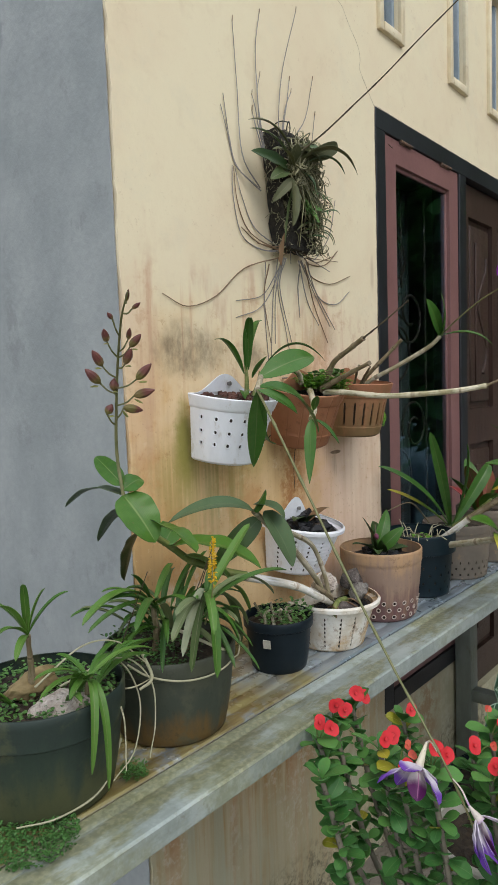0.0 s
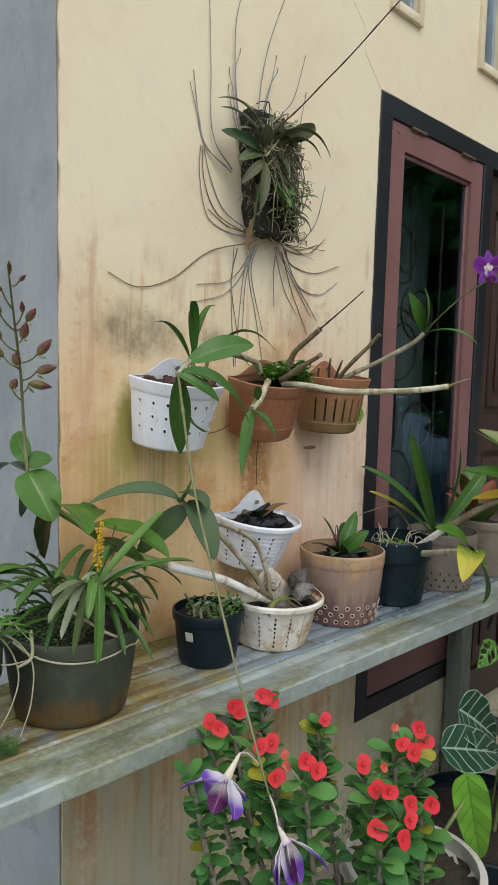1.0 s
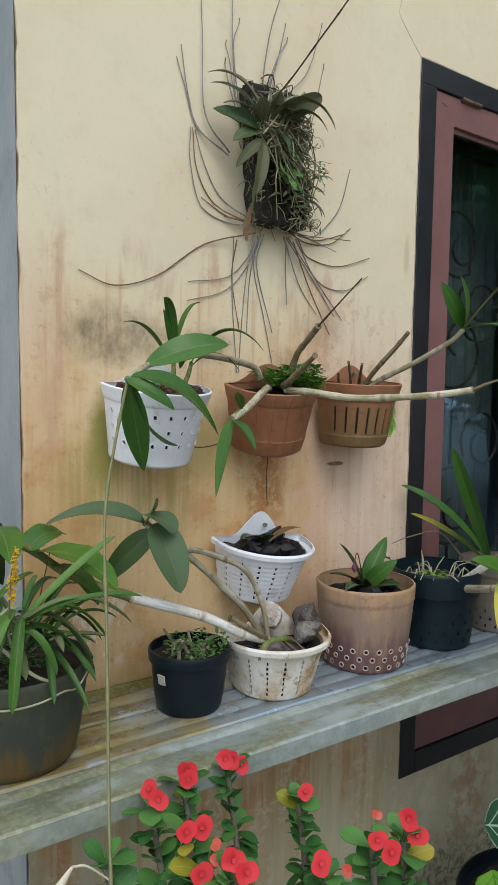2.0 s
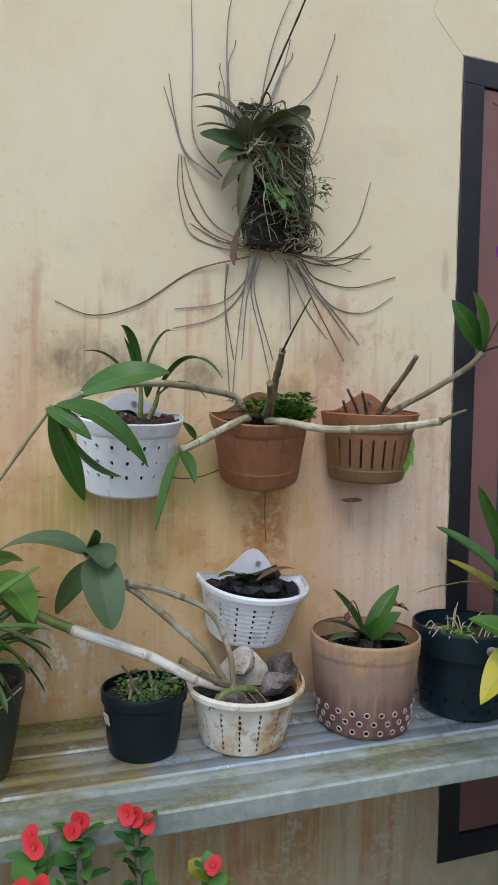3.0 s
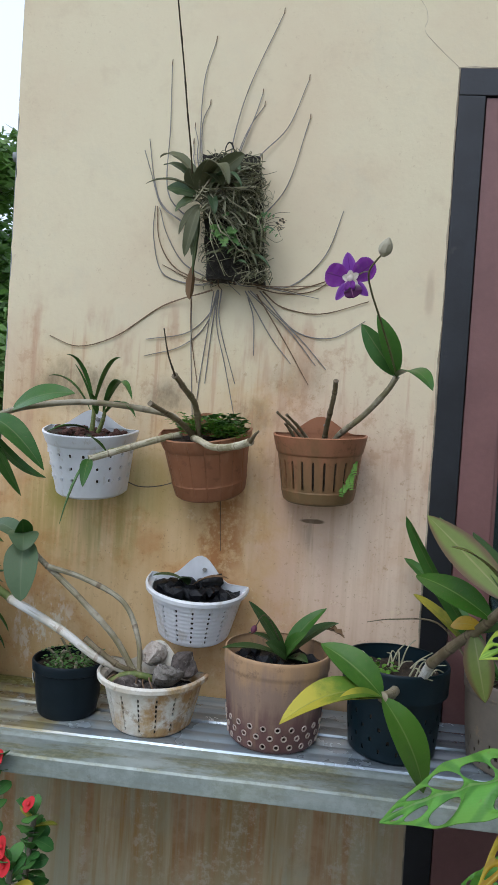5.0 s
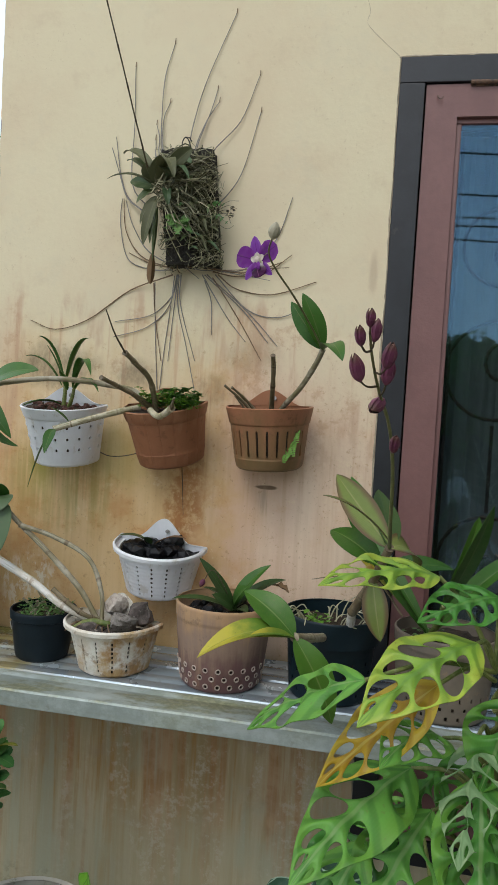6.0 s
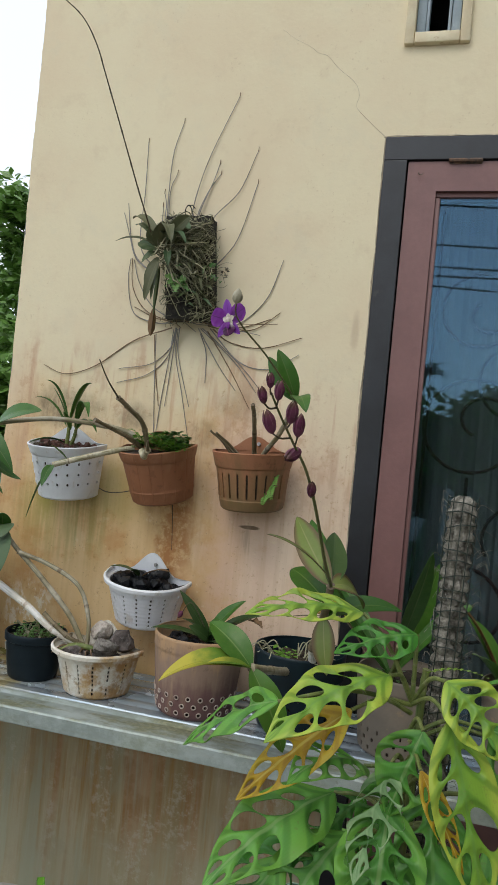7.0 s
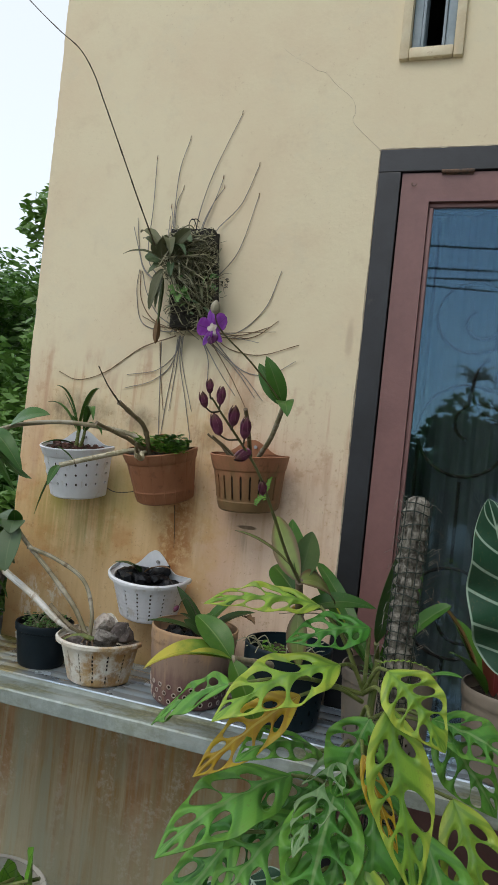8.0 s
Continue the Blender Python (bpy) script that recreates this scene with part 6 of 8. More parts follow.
for b, t, w, a, up, mt in (
        ((1.668, 1.138, 2.015), (1.547, 1.190, 2.098), 0.031, 0.20, UPW, "slab_leaf"), ((1.664, 1.140, 2.005), (1.557, 1.193, 2.080), 0.030, 0.15, UPW, "orchid_dark"),
        ((1.668, 1.150, 1.990), (1.568, 1.200, 2.029), 0.050, 0.04, (0.1, -0.9, 0.35), "orchid_dark"), ((1.664, 1.135, 1.995), (1.538, 1.108, 2.001), 0.020, 0.14, UPW, "slab_leaf"),
        ((1.672, 1.128, 2.005), (1.757, 0.998, 1.963), 0.036, 0.30, (0.1, -0.35, 0.95), "slab_leaf"), ((1.690, 1.125, 2.015), (1.777, 1.070, 2.062), 0.040, 0.16, (0.5, -0.8, 0.2), "slab_leaf"),
        ((1.690, 1.128, 2.000), (1.779, 1.050, 1.980), 0.022, 0.28, (0.1, -0.35, 0.95), "dusty"), ((1.662, 1.130, 1.995), (1.686, 1.098, 2.058), 0.042, 0.03, (0.4, -0.85, 0.2), "slab_leaf"),
        ((1.678, 1.130, 2.035), (1.728, 1.088, 1.995), 0.042, 0.20, (0.2, -0.8, 0.6), "slab_leaf"), ((1.700, 1.135, 2.050), (1.765, 1.110, 2.040), 0.040, 0.18, (0.2, -0.7, 0.7), "dusty"),
        ((1.665, 1.138, 1.960), (1.640, 1.126, 1.834), 0.030, 0.06, (-0.1, -0.95, 0.1), "slab_leaf"), ((1.655, 1.140, 2.000), (1.640, 1.105, 2.040), 0.036, 0.05, (-0.3, -0.9, 0.2), "slab_leaf"),
        ((1.660, 1.150, 1.985), (1.600, 1.165, 1.955), 0.034, 0.10, (-0.3, -0.8, 0.5), "strap_old"), ((1.668, 1.140, 1.965), (1.612, 1.170, 1.900), 0.026, 0.10, (-0.3, -0.8, 0.4), "slab_leaf"),
        ((1.690, 1.140, 1.990), (1.712, 1.100, 1.930), 0.022, 0.16, (0.2, -0.8, 0.5), "dusty"), ((1.664, 1.145, 1.955), (1.655, 1.135, 1.840), 0.014, 0.05, (-0.1, -0.95, 0.1), "strap_old")):
    blade(slab, b, t, w, L[mt], arch=a, fold=0.30, nu=16, nv=6, up=up, wave=0.05, sharp=0.66)
rs = random.Random(29)
for k in range(26):
    z = rs.uniform(1.83, 2.05)
    x = 1.752 - 0.10 * (z - 1.952) + rs.uniform(-0.045, 0.06)
    an = rs.uniform(-2.9, 0.3)
    ln = rs.uniform(0.030, 0.065)
    blade(slab, (x, 1.160, z), (x + ln * math.cos(an), 1.125 + rs.uniform(-0.015, 0.02), z + ln * math.sin(an)), rs.uniform(0.005, 0.010), L[("slab_leaf", "dusty", "slab_leaf", "strap_old")[k % 4]], arch=rs.uniform(0.1, 0.25), fold=0.35, nu=9, nv=4, up=(0, -0.8, 0.6))
blade(slab, (1.668, 1.145, 1.94), (1.655, 1.165, 1.80), 0.012, L["strap_old"], arch=0.04, fold=0.8, wave=0.2)
blade(slab, (1.655, 1.165, 1.825), (1.649, 1.176, 1.740), 0.022, L["dry"], arch=-0.14, fold=0.9, wave=0.2)
for b, t in (((1.726, 1.172, 1.929), (1.701, 1.123, 1.873)), ((1.731, 1.172, 1.919), (1.751, 1.123, 1.883)), ((1.801, 1.181, 1.929), (1.861, 1.152, 1.898)), ((1.801, 1.181, 1.949), (1.851, 1.142, 1.943)), ((1.721, 1.172, 1.944), (1.741, 1.113, 1.933))):
    part("fern_frond", frond(b, t, 0.032, (0, -1, 0.4), pairs=4), L["clover"], slab)
# a weed with a few toothed leaves on the slab's face
for t, w in (((1.738, 1.112, 1.858), 0.034), ((1.700, 1.120, 1.905), 0.026), ((1.764, 1.118, 1.895), 0.028), ((1.716, 1.108, 1.880), 0.024), ((1.772, 1.130, 1.868), 0.024)):
    part("weed_leaf", frond((1.728, 1.152, 1.905), t, w * 1.5, (0.1, -1, 0.3), pairs=5, arch=0.1), L["weed"], slab)
    blade(slab, (1.728, 1.152, 1.905), t, w * 0.62, L["weed"], "weed_leaf", arch=0.1, fold=0.2, nu=10, nv=4, up=(0.1, -1, 0.3), sharp=0.8)
part("dry_sprig", join(*[tube([(1.800, 1.191, 1.929), (1.85, 1.17, 1.93 + 0.01 * k), (1.868 + 0.006 * k, 1.16, 1.90 + 0.02 * k)], 0.0008, 0.0005, 4, 5) for k in range(4)],
     clump((1.861, 1.167, 1.919), 0.014, 0.03, 24, 0.008, 14)), M["spike"], slab, "dry brown sprig")

UP = (
    ((1.566, 2.026), (1.556, 2.199), (1.55, 2.359)),
    ((1.641, 2.112), (1.641, 2.307), (1.662, 2.42)),
    ((1.644, 2.112), (1.644, 2.206), (1.657, 2.257)),
    ((1.636, 2.112), (1.628, 2.159), (1.621, 2.197)),
    ((1.63, 2.104), (1.625, 2.132), (1.62, 2.156)),
    ((1.725, 2.158), (1.756, 2.303), (1.832, 2.493)),
    ((1.74, 2.126), (1.767, 2.203), (1.798, 2.256)),
    ((1.743, 2.131), (1.777, 2.226), (1.791, 2.287)),
    ((1.792, 2.115), (1.858, 2.201), (1.907, 2.325)),
    ((1.813, 1.972), (1.875, 2.056), (1.916, 2.226)),
)
LEFT = (
    ((1.62, 1.939), (1.553, 1.991), (1.522, 2.058), (1.504, 2.164)),
    ((1.606, 1.947), (1.546, 1.994), (1.515, 2.066), (1.493, 2.134)),
    ((1.698, 1.788), (1.632, 1.793), (1.563, 1.82), (1.529, 1.915), (1.531, 1.991)),
    ((1.698, 1.791), (1.596, 1.829), (1.55, 1.899), (1.536, 1.991)),
    ((1.697, 1.799), (1.62, 1.845), (1.568, 1.915), (1.542, 1.987)),
    ((1.698, 1.794), (1.631, 1.809), (1.56, 1.839)),
)
SIDE = (
    ((1.836, 1.786), (1.906, 1.803), (1.98, 1.881), (2.017, 1.995)),
    ((1.812, 1.786), (1.876, 1.779), (1.954, 1.789), (2.024, 1.84)),
    ((1.828, 1.788), (1.907, 1.791), (1.999, 1.82)),
    ((1.828, 1.778), (1.878, 1.745), (1.974, 1.732), (2.095, 1.769)),
    ((1.82, 1.778), (1.914, 1.688), (2.009, 1.672), (2.09, 1.719)),
)
LOWER = (
    ((1.796, 1.778), (1.914, 1.68), (2.0, 1.592)),
    ((1.79, 1.777), (1.898, 1.687), (1.973, 1.6)),
    ((1.813, 1.77), (1.883, 1.663), (1.958, 1.55)),
    ((1.783, 1.777), (1.851, 1.67), (1.91, 1.601)),
    ((1.791, 1.762), (1.804, 1.708), (1.813, 1.617)),
    ((1.723, 1.776), (1.717, 1.697), (1.77, 1.542)),
    ((1.715, 1.776), (1.704, 1.681), (1.692, 1.538)),
    ((1.646, 1.751), (1.651, 1.664), (1.672, 1.538)),
    ((1.715, 1.776), (1.694, 1.72), (1.639, 1.666), (1.529, 1.644)),
    ((1.712, 1.776), (1.688, 1.689), (1.625, 1.631), (1.527, 1.6)),
    ((1.699, 1.775), (1.568, 1.733), (1.454, 1.649), (1.351, 1.616)),
)


def wall_root(pts, r0, r1, brown=False):
    p = [Vector((x + R.uniform(-0.004, 0.004) * (0 < i < len(pts) - 1), min(y, WALL - 0.0022), z)) for i, (x, y, z) in enumerate(pts)]
    part("aerial_root", tube(p, r0 * 0.68, r1 * 0.75, 6, 6, rough=0.45), M["root_brown" if brown else "root"], slab)


for k, pts in enumerate(UP):
    (ax, az), (mx_, mz), (tx, tz) = pts
    foot = (min(max(ax, 1.672), 1.795) * 0.6 + ax * 0.4, 1.225, az - 0.075 if ax < 1.80 else az - 0.01)
    wall_root([foot, (ax, 1.228, az), (mx_, 1.234, mz), (tx, 1.237, tz)], 0.0029, 0.0013)
    wall_root([(tx, 1.237, tz - 0.002), (tx + 0.001, 1.236, tz + 0.012)], 0.0019, 0.0015, True)
for k, pts in enumerate(LEFT + SIDE + LOWER):
    n = len(pts) - 1
    brown = k in (5, 7, 9, 21) or k % 5 == 3
    wall_root([(x, 1.214 if i == 0 else 1.236, z) for i, (x, z) in enumerate(pts)] + ([(1.269, 1.237, 1.640)] if pts == LOWER[-1] else []), 0.0028, 0.0014, brown)
for pts in (((1.645, 1.757), (1.653, 1.622), (1.666, 1.440)), ((1.701, 1.775), (1.689, 1.666), (1.678, 1.555), (1.671, 1.440)), ((1.714, 1.775), (1.713, 1.693), (1.744, 1.583), (1.776, 1.450))):
    wall_root([(x, 1.226 if i == 0 else 1.237, z) for i, (x, z) in enumerate(pts)], 0.0021, 0.0016)
for k in range(9):
    x = 1.69 + 0.013 * k
    wall_root([(x, 1.205, 1.83), (x - 0.01 + 0.004 * k, 1.205, 1.800 - 0.005 * (k % 3)), (1.62 + 0.05 * k, 1.232, 1.805 - 0.012 * (k % 4))], 0.0025, 0.0013, k % 2 == 0)
stake(slab, "flower_spike", [(1.652, 1.095, 2.025), (1.659, 1.028, 2.056), (1.664, 0.951, 2.098), (1.670, 0.873, 2.142), (1.675, 0.780, 2.199), (1.680, 0.695, 2.249), (1.682, 0.640, 2.283), (1.672, 0.590, 2.312), (1.640, 0.548, 2.334), (1.575, 0.533, 2.390), (1.49, 0.515, 2.47)], 0.0022, 0.0008, M["spike"], "long thin arching flower spike", seg=6, nodes=11, swell=0.35)

# ---- plants on the bench ----
# stones and canes in the aged white pot
for at, s, sq, mt, sd in (((1.696, 0.981, 0.867), 0.027, (1.1, 0.9, 0.85), "stone", 3), ((1.724, 1.018, 0.884), 0.031, (1.0, 0.9, 0.95), "dark_stone", 5), ((1.653, 1.050, 0.894), 0.025, (1.05, 0.9, 1.0), "pale_stone", 9),
                          ((1.611, 0.979, 0.843), 0.028, (1.2, 0.9, 0.6), "dark_stone", 12), ((1.662, 0.991, 0.830), 0.024, (1.2, 1, 0.6), "dark_stone", 16)):
    part("stone", moved(rock(s * 1.08, sd, 2, sq, 0.55), Matrix.Translation(at)), M[mt], pk, {"stone": "pale grey broken stone", "dark_stone": "dark wet stone", "pale_stone": "white pumice stone"}[mt], sharp=30)
S = Vector((1.623, 1.025, 0.849))
stake(pk, "cane", [S, (1.613, 1.035, 0.926), (1.571, 1.040, 1.006), (1.480, 1.030, 1.054), (1.395, 1.001, 1.083)], 0.0058, 0.0062, M["cane_tan"], "dry sheathed cane", nodes=3, swell=0.12)
stake(pk, "cane", [S + Vector((-0.01, 0, 0)), (1.561, 1.025, 0.926), (1.485, 1.020, 1.001), (1.420, 1.016, 1.058), (1.372, 1.020, 1.094), (1.325, 1.025, 1.136)], 0.0075, 0.0064, M["cane_tan"], "dry sheathed cane", nodes=3, swell=0.12)
stake(pk, "cane", [S + Vector((0, -0.01, -0.002)), (1.531, 0.991, 0.890), (1.440, 1.001, 0.940), (1.300, 1.035, 0.991)], 0.0085, 0.0105, M["cane_pale"], "silvery papery cane", nodes=3, swell=0.07)
stake(pk, "cane_tip", [(1.302, 1.035, 0.991), (1.250, 1.059, 1.011), (1.190, 1.094, 1.042), (1.140, 1.103, 1.082), (1.060, 1.094, 1.137), (1.000, 1.079, 1.207)], 0.0098, 0.006, M["cane_green"], "green leafy end of the cane", nodes=5, swell=0.12)
stake(pk, "cane", [S, (1.576, 0.991, 0.880), (1.501, 0.991, 0.930)], 0.006, 0.0055, M["cane_brown"], "broken brown cane", nodes=4, swell=0.25, rough=0.25)
stake(pk, "rhizome", [(1.561, 0.977, 0.837), (1.601, 0.991, 0.857), (1.641, 0.996, 0.857), (1.672, 1.006, 0.845)], 0.008, 0.007, M["cane_green"], nodes=4, swell=0.2)
for k in range(7):
    stake(pk, "root", [S + Vector((-0.04 + 0.012 * k, -0.02, 0.0)), S + Vector((-0.05 + 0.014 * k, -0.045, 0.008 - 0.003 * (k % 3))), S + Vector((-0.07 + 0.02 * k, -0.065, -0.01))], 0.0022, 0.0016, M["root_brown"], seg=5)
Q = Vector((1.325, 1.025, 1.136))
for b, t, w, a, up, mt in ((Q + Vector((0.012, -0.02, 0.0)), (1.364, 0.948, 1.011), 0.076, 0.06, (0.1, -0.9, 0.3), "dusty"), (Q, (1.164, 1.133, 1.126), 0.055, 0.16, (0, -0.35, 0.9), "dusty"), (Q + Vector((0, 0, 0.015)), (1.355, 0.962, 1.119), 0.066, 0.18, (0.3, -0.6, 0.7), "dusty"),
                           (Q + Vector((0.02, 0.0, -0.02)), (1.275, 1.113, 1.002), 0.050, 0.10, (-0.6, -0.6, 0.3), "orchid_dark"), (Q, (1.335, 0.996, 1.185), 0.045, 0.05, (0.5, -0.6, 0.3), "orchid")):
    blade(pk, b, t, w, L[mt], arch=a, fold=0.2, up=up, nu=18, nv=8, belly=0.38, sharp=0.60)
F = Vector((1.000, 1.079, 1.212))
for b, t, w, a, up, mt in ((F, (1.022, 1.016, 1.123), 0.072, 0.06, (-0.3, -0.8, 0.5), "orchid_light"), ((1.050, 1.089, 1.142), (1.048, 0.933, 1.109), 0.066, 0.12, (0.3, -0.3, 0.9), "orchid_light"), (F, (1.008, 1.284, 1.171), 0.03, 0.12, (0, 0, 1), "orchid_dark"),
                           (F + Vector((0.02, 0, -0.03)), (1.072, 1.263, 1.086), 0.03, 0.10, (0, 0, 1), "orchid_dark"), ((1.060, 1.094, 1.137), (1.110, 1.226, 0.995), 0.050, 0.14, (-0.4, -0.3, 0.9), "orchid_dark"), (F + Vector((0, 0, 0.02)), (1.038, 1.211, 1.278), 0.036, 0.06, (-0.6, -0.4, 0.5), "orchid_light"),
                           (F + Vector((0, 0, 0.01)), (1.050, 1.082, 1.238), 0.040, 0.10, (0, -0.5, 0.8), "orchid"), ((1.140, 1.103, 1.082), (1.228, 0.928, 1.040), 0.072, 0.14, (0.1, -0.3, 0.9), "orchid_light"), ((1.120, 1.103, 1.087), (1.215, 1.162, 1.099), 0.05, 0.2, (0, -0.4, 0.9), "orchid"),
                           ((1.170, 1.094, 1.057), (1.225, 1.006, 0.995), 0.055, 0.12, (0.5, -0.6, 0.5), "orchid_light")):
    blade(pk, b, t, w * 1.08, L[mt], arch=a, fold=0.22, up=up, nu=16, nv=8, belly=0.38, sharp=0.58, wave=0.05)
SP = [F, (0.997, 1.089, 1.297), (0.975, 1.055, 1.396), (0.942, 1.004, 1.470), (0.908, 0.948, 1.533), (0.880, 0.896, 1.566)]
stake(pk, "flower_spike", SP, 0.0036, 0.0014, M["spike_green"], "upright spike of maroon buds", seg=8)
line = spline(SP, 8)
for b, t, i, w in (((0.945, 1.062, 1.427), (0.916, 1.066, 1.453), 17, 0.0185), ((0.963, 1.046, 1.413), (0.957, 1.036, 1.435), 17, 0.0175), ((0.990, 1.022, 1.402), (1.014, 0.992, 1.412), 15, 0.0180), ((0.983, 1.005, 1.432), (0.996, 0.978, 1.459), 18, 0.0180),
                   ((0.928, 1.032, 1.457), (0.902, 1.024, 1.483), 20, 0.0170), ((0.908, 0.990, 1.496), (0.890, 0.974, 1.515), 24, 0.0135), ((0.952, 0.982, 1.488), (0.956, 0.957, 1.508), 24, 0.0150), ((0.952, 0.998, 1.459), (0.948, 0.974, 1.484), 22, 0.0165),
                   ((0.940, 0.972, 1.500), (0.930, 0.954, 1.517), 25, 0.0095), ((0.900, 0.962, 1.531), (0.885, 0.956, 1.540), 28, 0.0085), ((0.912, 0.925, 1.545), (0.914, 0.906, 1.553), 33, 0.0080), ((0.893, 0.916, 1.555), (0.882, 0.896, 1.570), 37, 0.0070),
                   ((0.992, 1.056, 1.381), (1.034, 1.050, 1.374), 13, 0.0175), ((0.966, 1.074, 1.370), (0.970, 1.062, 1.388), 12, 0.0165)):
    p, b, t = line[min(i, len(line) - 1)], Vector(b), Vector(t)
    stake(pk, "bud_stalk", [p, p.lerp(b, 0.55) + Vector((0, 0, -0.004)), b], 0.0017, 0.0015, M["spike_green"], seg=6, steps=4)
    one = bud(pk, b, t, w, L["bud_green"])
    if w > 0.012:
        d = (t - b).normalized()
        o = (Vector((0, 0, -1)) - d * -d.z).normalized()
        blade(one, b + o * w * 0.30, b.lerp(t, 0.30) + o * w * 0.95, w * 0.55, L["bud_green_end"], "spur", up=d, arch=0.1, fold=-0.5, nu=8, nv=4)

# tub with the small orchid
T0 = Vector((1.957, 1.079, 0.902))
for t, w, a, up in (((1.860, 1.064, 1.031), 0.034, 0.05, (0.7, -0.6, 0.3)), ((2.040, 1.086, 1.025), 0.040, 0.12, (-0.5, -0.7, 0.5)), ((2.073, 1.152, 0.976), 0.034, 0.12, (0, -0.3, 0.9)), ((1.815, 0.991, 0.940), 0.030, 0.08, (0, -0.2, 1)), ((1.998, 1.006, 0.985), 0.040, 0.10, (-0.6, -0.6, 0.5)), ((1.908, 1.025, 0.951), 0.034, 0.10, (0.2, -0.7, 0.6)), ((1.862, 1.103, 0.947), 0.032, 0.1, (0, 0, 1)), ((2.004, 0.996, 0.925), 0.03, 0.1, (0, -0.5, 0.8))):
    blade(pt, T0 + Vector((R.uniform(-0.008, 0.008), 0, 0)), t, w, L["orchid_dark" if w < 0.036 else "orchid"], arch=a, fold=0.3, up=up, nu=14)
blade(pt, (2.042, 1.133, 0.963), (2.087, 1.113, 0.953), 0.026, L["dry"], arch=0.1, wave=0.3, fold=0.5)
stake(pt, "flower_stalk", [T0, (1.917, 1.055, 0.986), (1.897, 1.045, 1.006), (1.882, 1.035, 0.981)], 0.0016, 0.0012, M["spike"], seg=5)
bud(pt, (1.882, 1.035, 0.984), (1.875, 1.025, 0.966), 0.014, L["maroon"])

# blue-black tub: leaning canes, loose roots, weeds
for k in range(22):
    an = R.uniform(0, 6.28)
    q = 0.085 * math.sqrt(R.random())
    b = Vector((2.19 + q * math.cos(an), 1.055 + q * math.sin(an), SHELF + 0.170))
    an += R.uniform(-1, 1)
    stake(pd, "root", [b, b + Vector((0.02 * math.cos(an), 0.02 * math.sin(an), R.uniform(0.012, 0.04))), b + Vector((0.05 * math.cos(an), 0.05 * math.sin(an), R.uniform(0.0, 0.05)))], 0.0019, 0.0012, M["root_pale"], seg=5)
weeds(clump((2.165, 1.03, SHELF + 0.170), 0.035, 0.025, 40, 0.014, 24), L["fern"], pd, "small green weeds")
D2 = Vector((2.142, 0.763, 0.952))
stake(pd, "cane", [(2.204, 1.025, 0.891), (2.191, 0.957, 0.899), (2.168, 0.850, 0.927), D2], 0.011, 0.009, M["cane_tan"], "short cane with yellowing leaves", nodes=3, swell=0.12)
for t, w, a, up, mt in (((1.960, 0.687, 0.914), 0.072, 0.16, (0, -0.2, 1), "yellowing"), ((2.025, 0.811, 1.024), 0.066, 0.10, (0.2, -0.6, 0.7), "orchid_light"), ((2.228, 0.765, 0.785), 0.066, 0.12, (0.4, -0.8, 0.4), "orchid_light"), ((2.059, 0.694, 0.964), 0.030, 0.08, (0, -0.4, 0.9), "yellowing")):
    blade(pd, D2, t, w, L[mt], arch=a, fold=0.3, up=up, nu=16, nv=8)
D3 = Vector((2.313, 0.616, 1.177))
stake(pd, "cane", [(2.239, 1.045, 0.886), (2.246, 1.001, 0.903), (2.252, 0.908, 0.978)], 0.010, 0.010, M["cane_pale"], "pale papery cane base", nodes=5, swell=0.12)
stake(pd, "cane", [(2.252, 0.908, 0.978), (2.279, 0.811, 1.051), (2.296, 0.713, 1.109), D3], 0.0105, 0.0075, M["cane_brown"], "purplish leaning cane", nodes=4, swell=0.12)
for b, t, w, a, up, mt in ((D3, (2.204, 0.796, 1.287), 0.058, 0.05, (-0.2, -0.9, 0.3), "purple_back"), (D3 + Vector((0, 0, 0.01)), (2.197, 0.526, 1.270), 0.022, 0.10, (0, -0.3, 1), "purple_back"), ((2.301, 0.674, 1.133), (2.197, 0.834, 1.166), 0.055, 0.10, (-0.1, -0.7, 0.6), "orchid_light"), (D3, (2.233, 0.828, 1.282), 0.05, -0.06, (0.3, -0.8, 0.2), "orchid"),
                           ((2.296, 0.713, 1.109), (2.270, 0.840, 1.075), 0.028, 0.1, (-0.5, -0.6, 0.5), "yellow"), (D3, (2.370, 0.733, 1.120), 0.058, 0.20, (0.2, -0.6, 0.8), "purple_back"), ((2.290, 0.743, 1.090), (2.311, 0.713, 0.979), 0.05, 0.06, (-0.2, -1, 0.1), "purple_back"), (D3, (2.290, 0.800, 1.262), 0.054, 0.04, (0.3, -0.9, 0.2), "orchid_dark"),
                           ((2.290, 0.743, 1.090), (2.449, 0.811, 1.111), 0.05, 0.14, (0, -0.5, 0.8), "orchid")):
    blade(pd, b, t, w, L[mt], arch=a, fold=0.22, up=up, nu=16, nv=8)
SD = [D3, (2.308, 0.520, 1.235), (2.304, 0.425, 1.305), (2.298, 0.362, 1.358), (2.289, 0.322, 1.397), (2.274, 0.276, 1.434), (2.264, 0.215, 1.468), (2.260, 0.172, 1.490)]
stake(pd, "flower_spike", SD, 0.0034, 0.0014, M["spike_green"], "arching spike of maroon buds", seg=8)
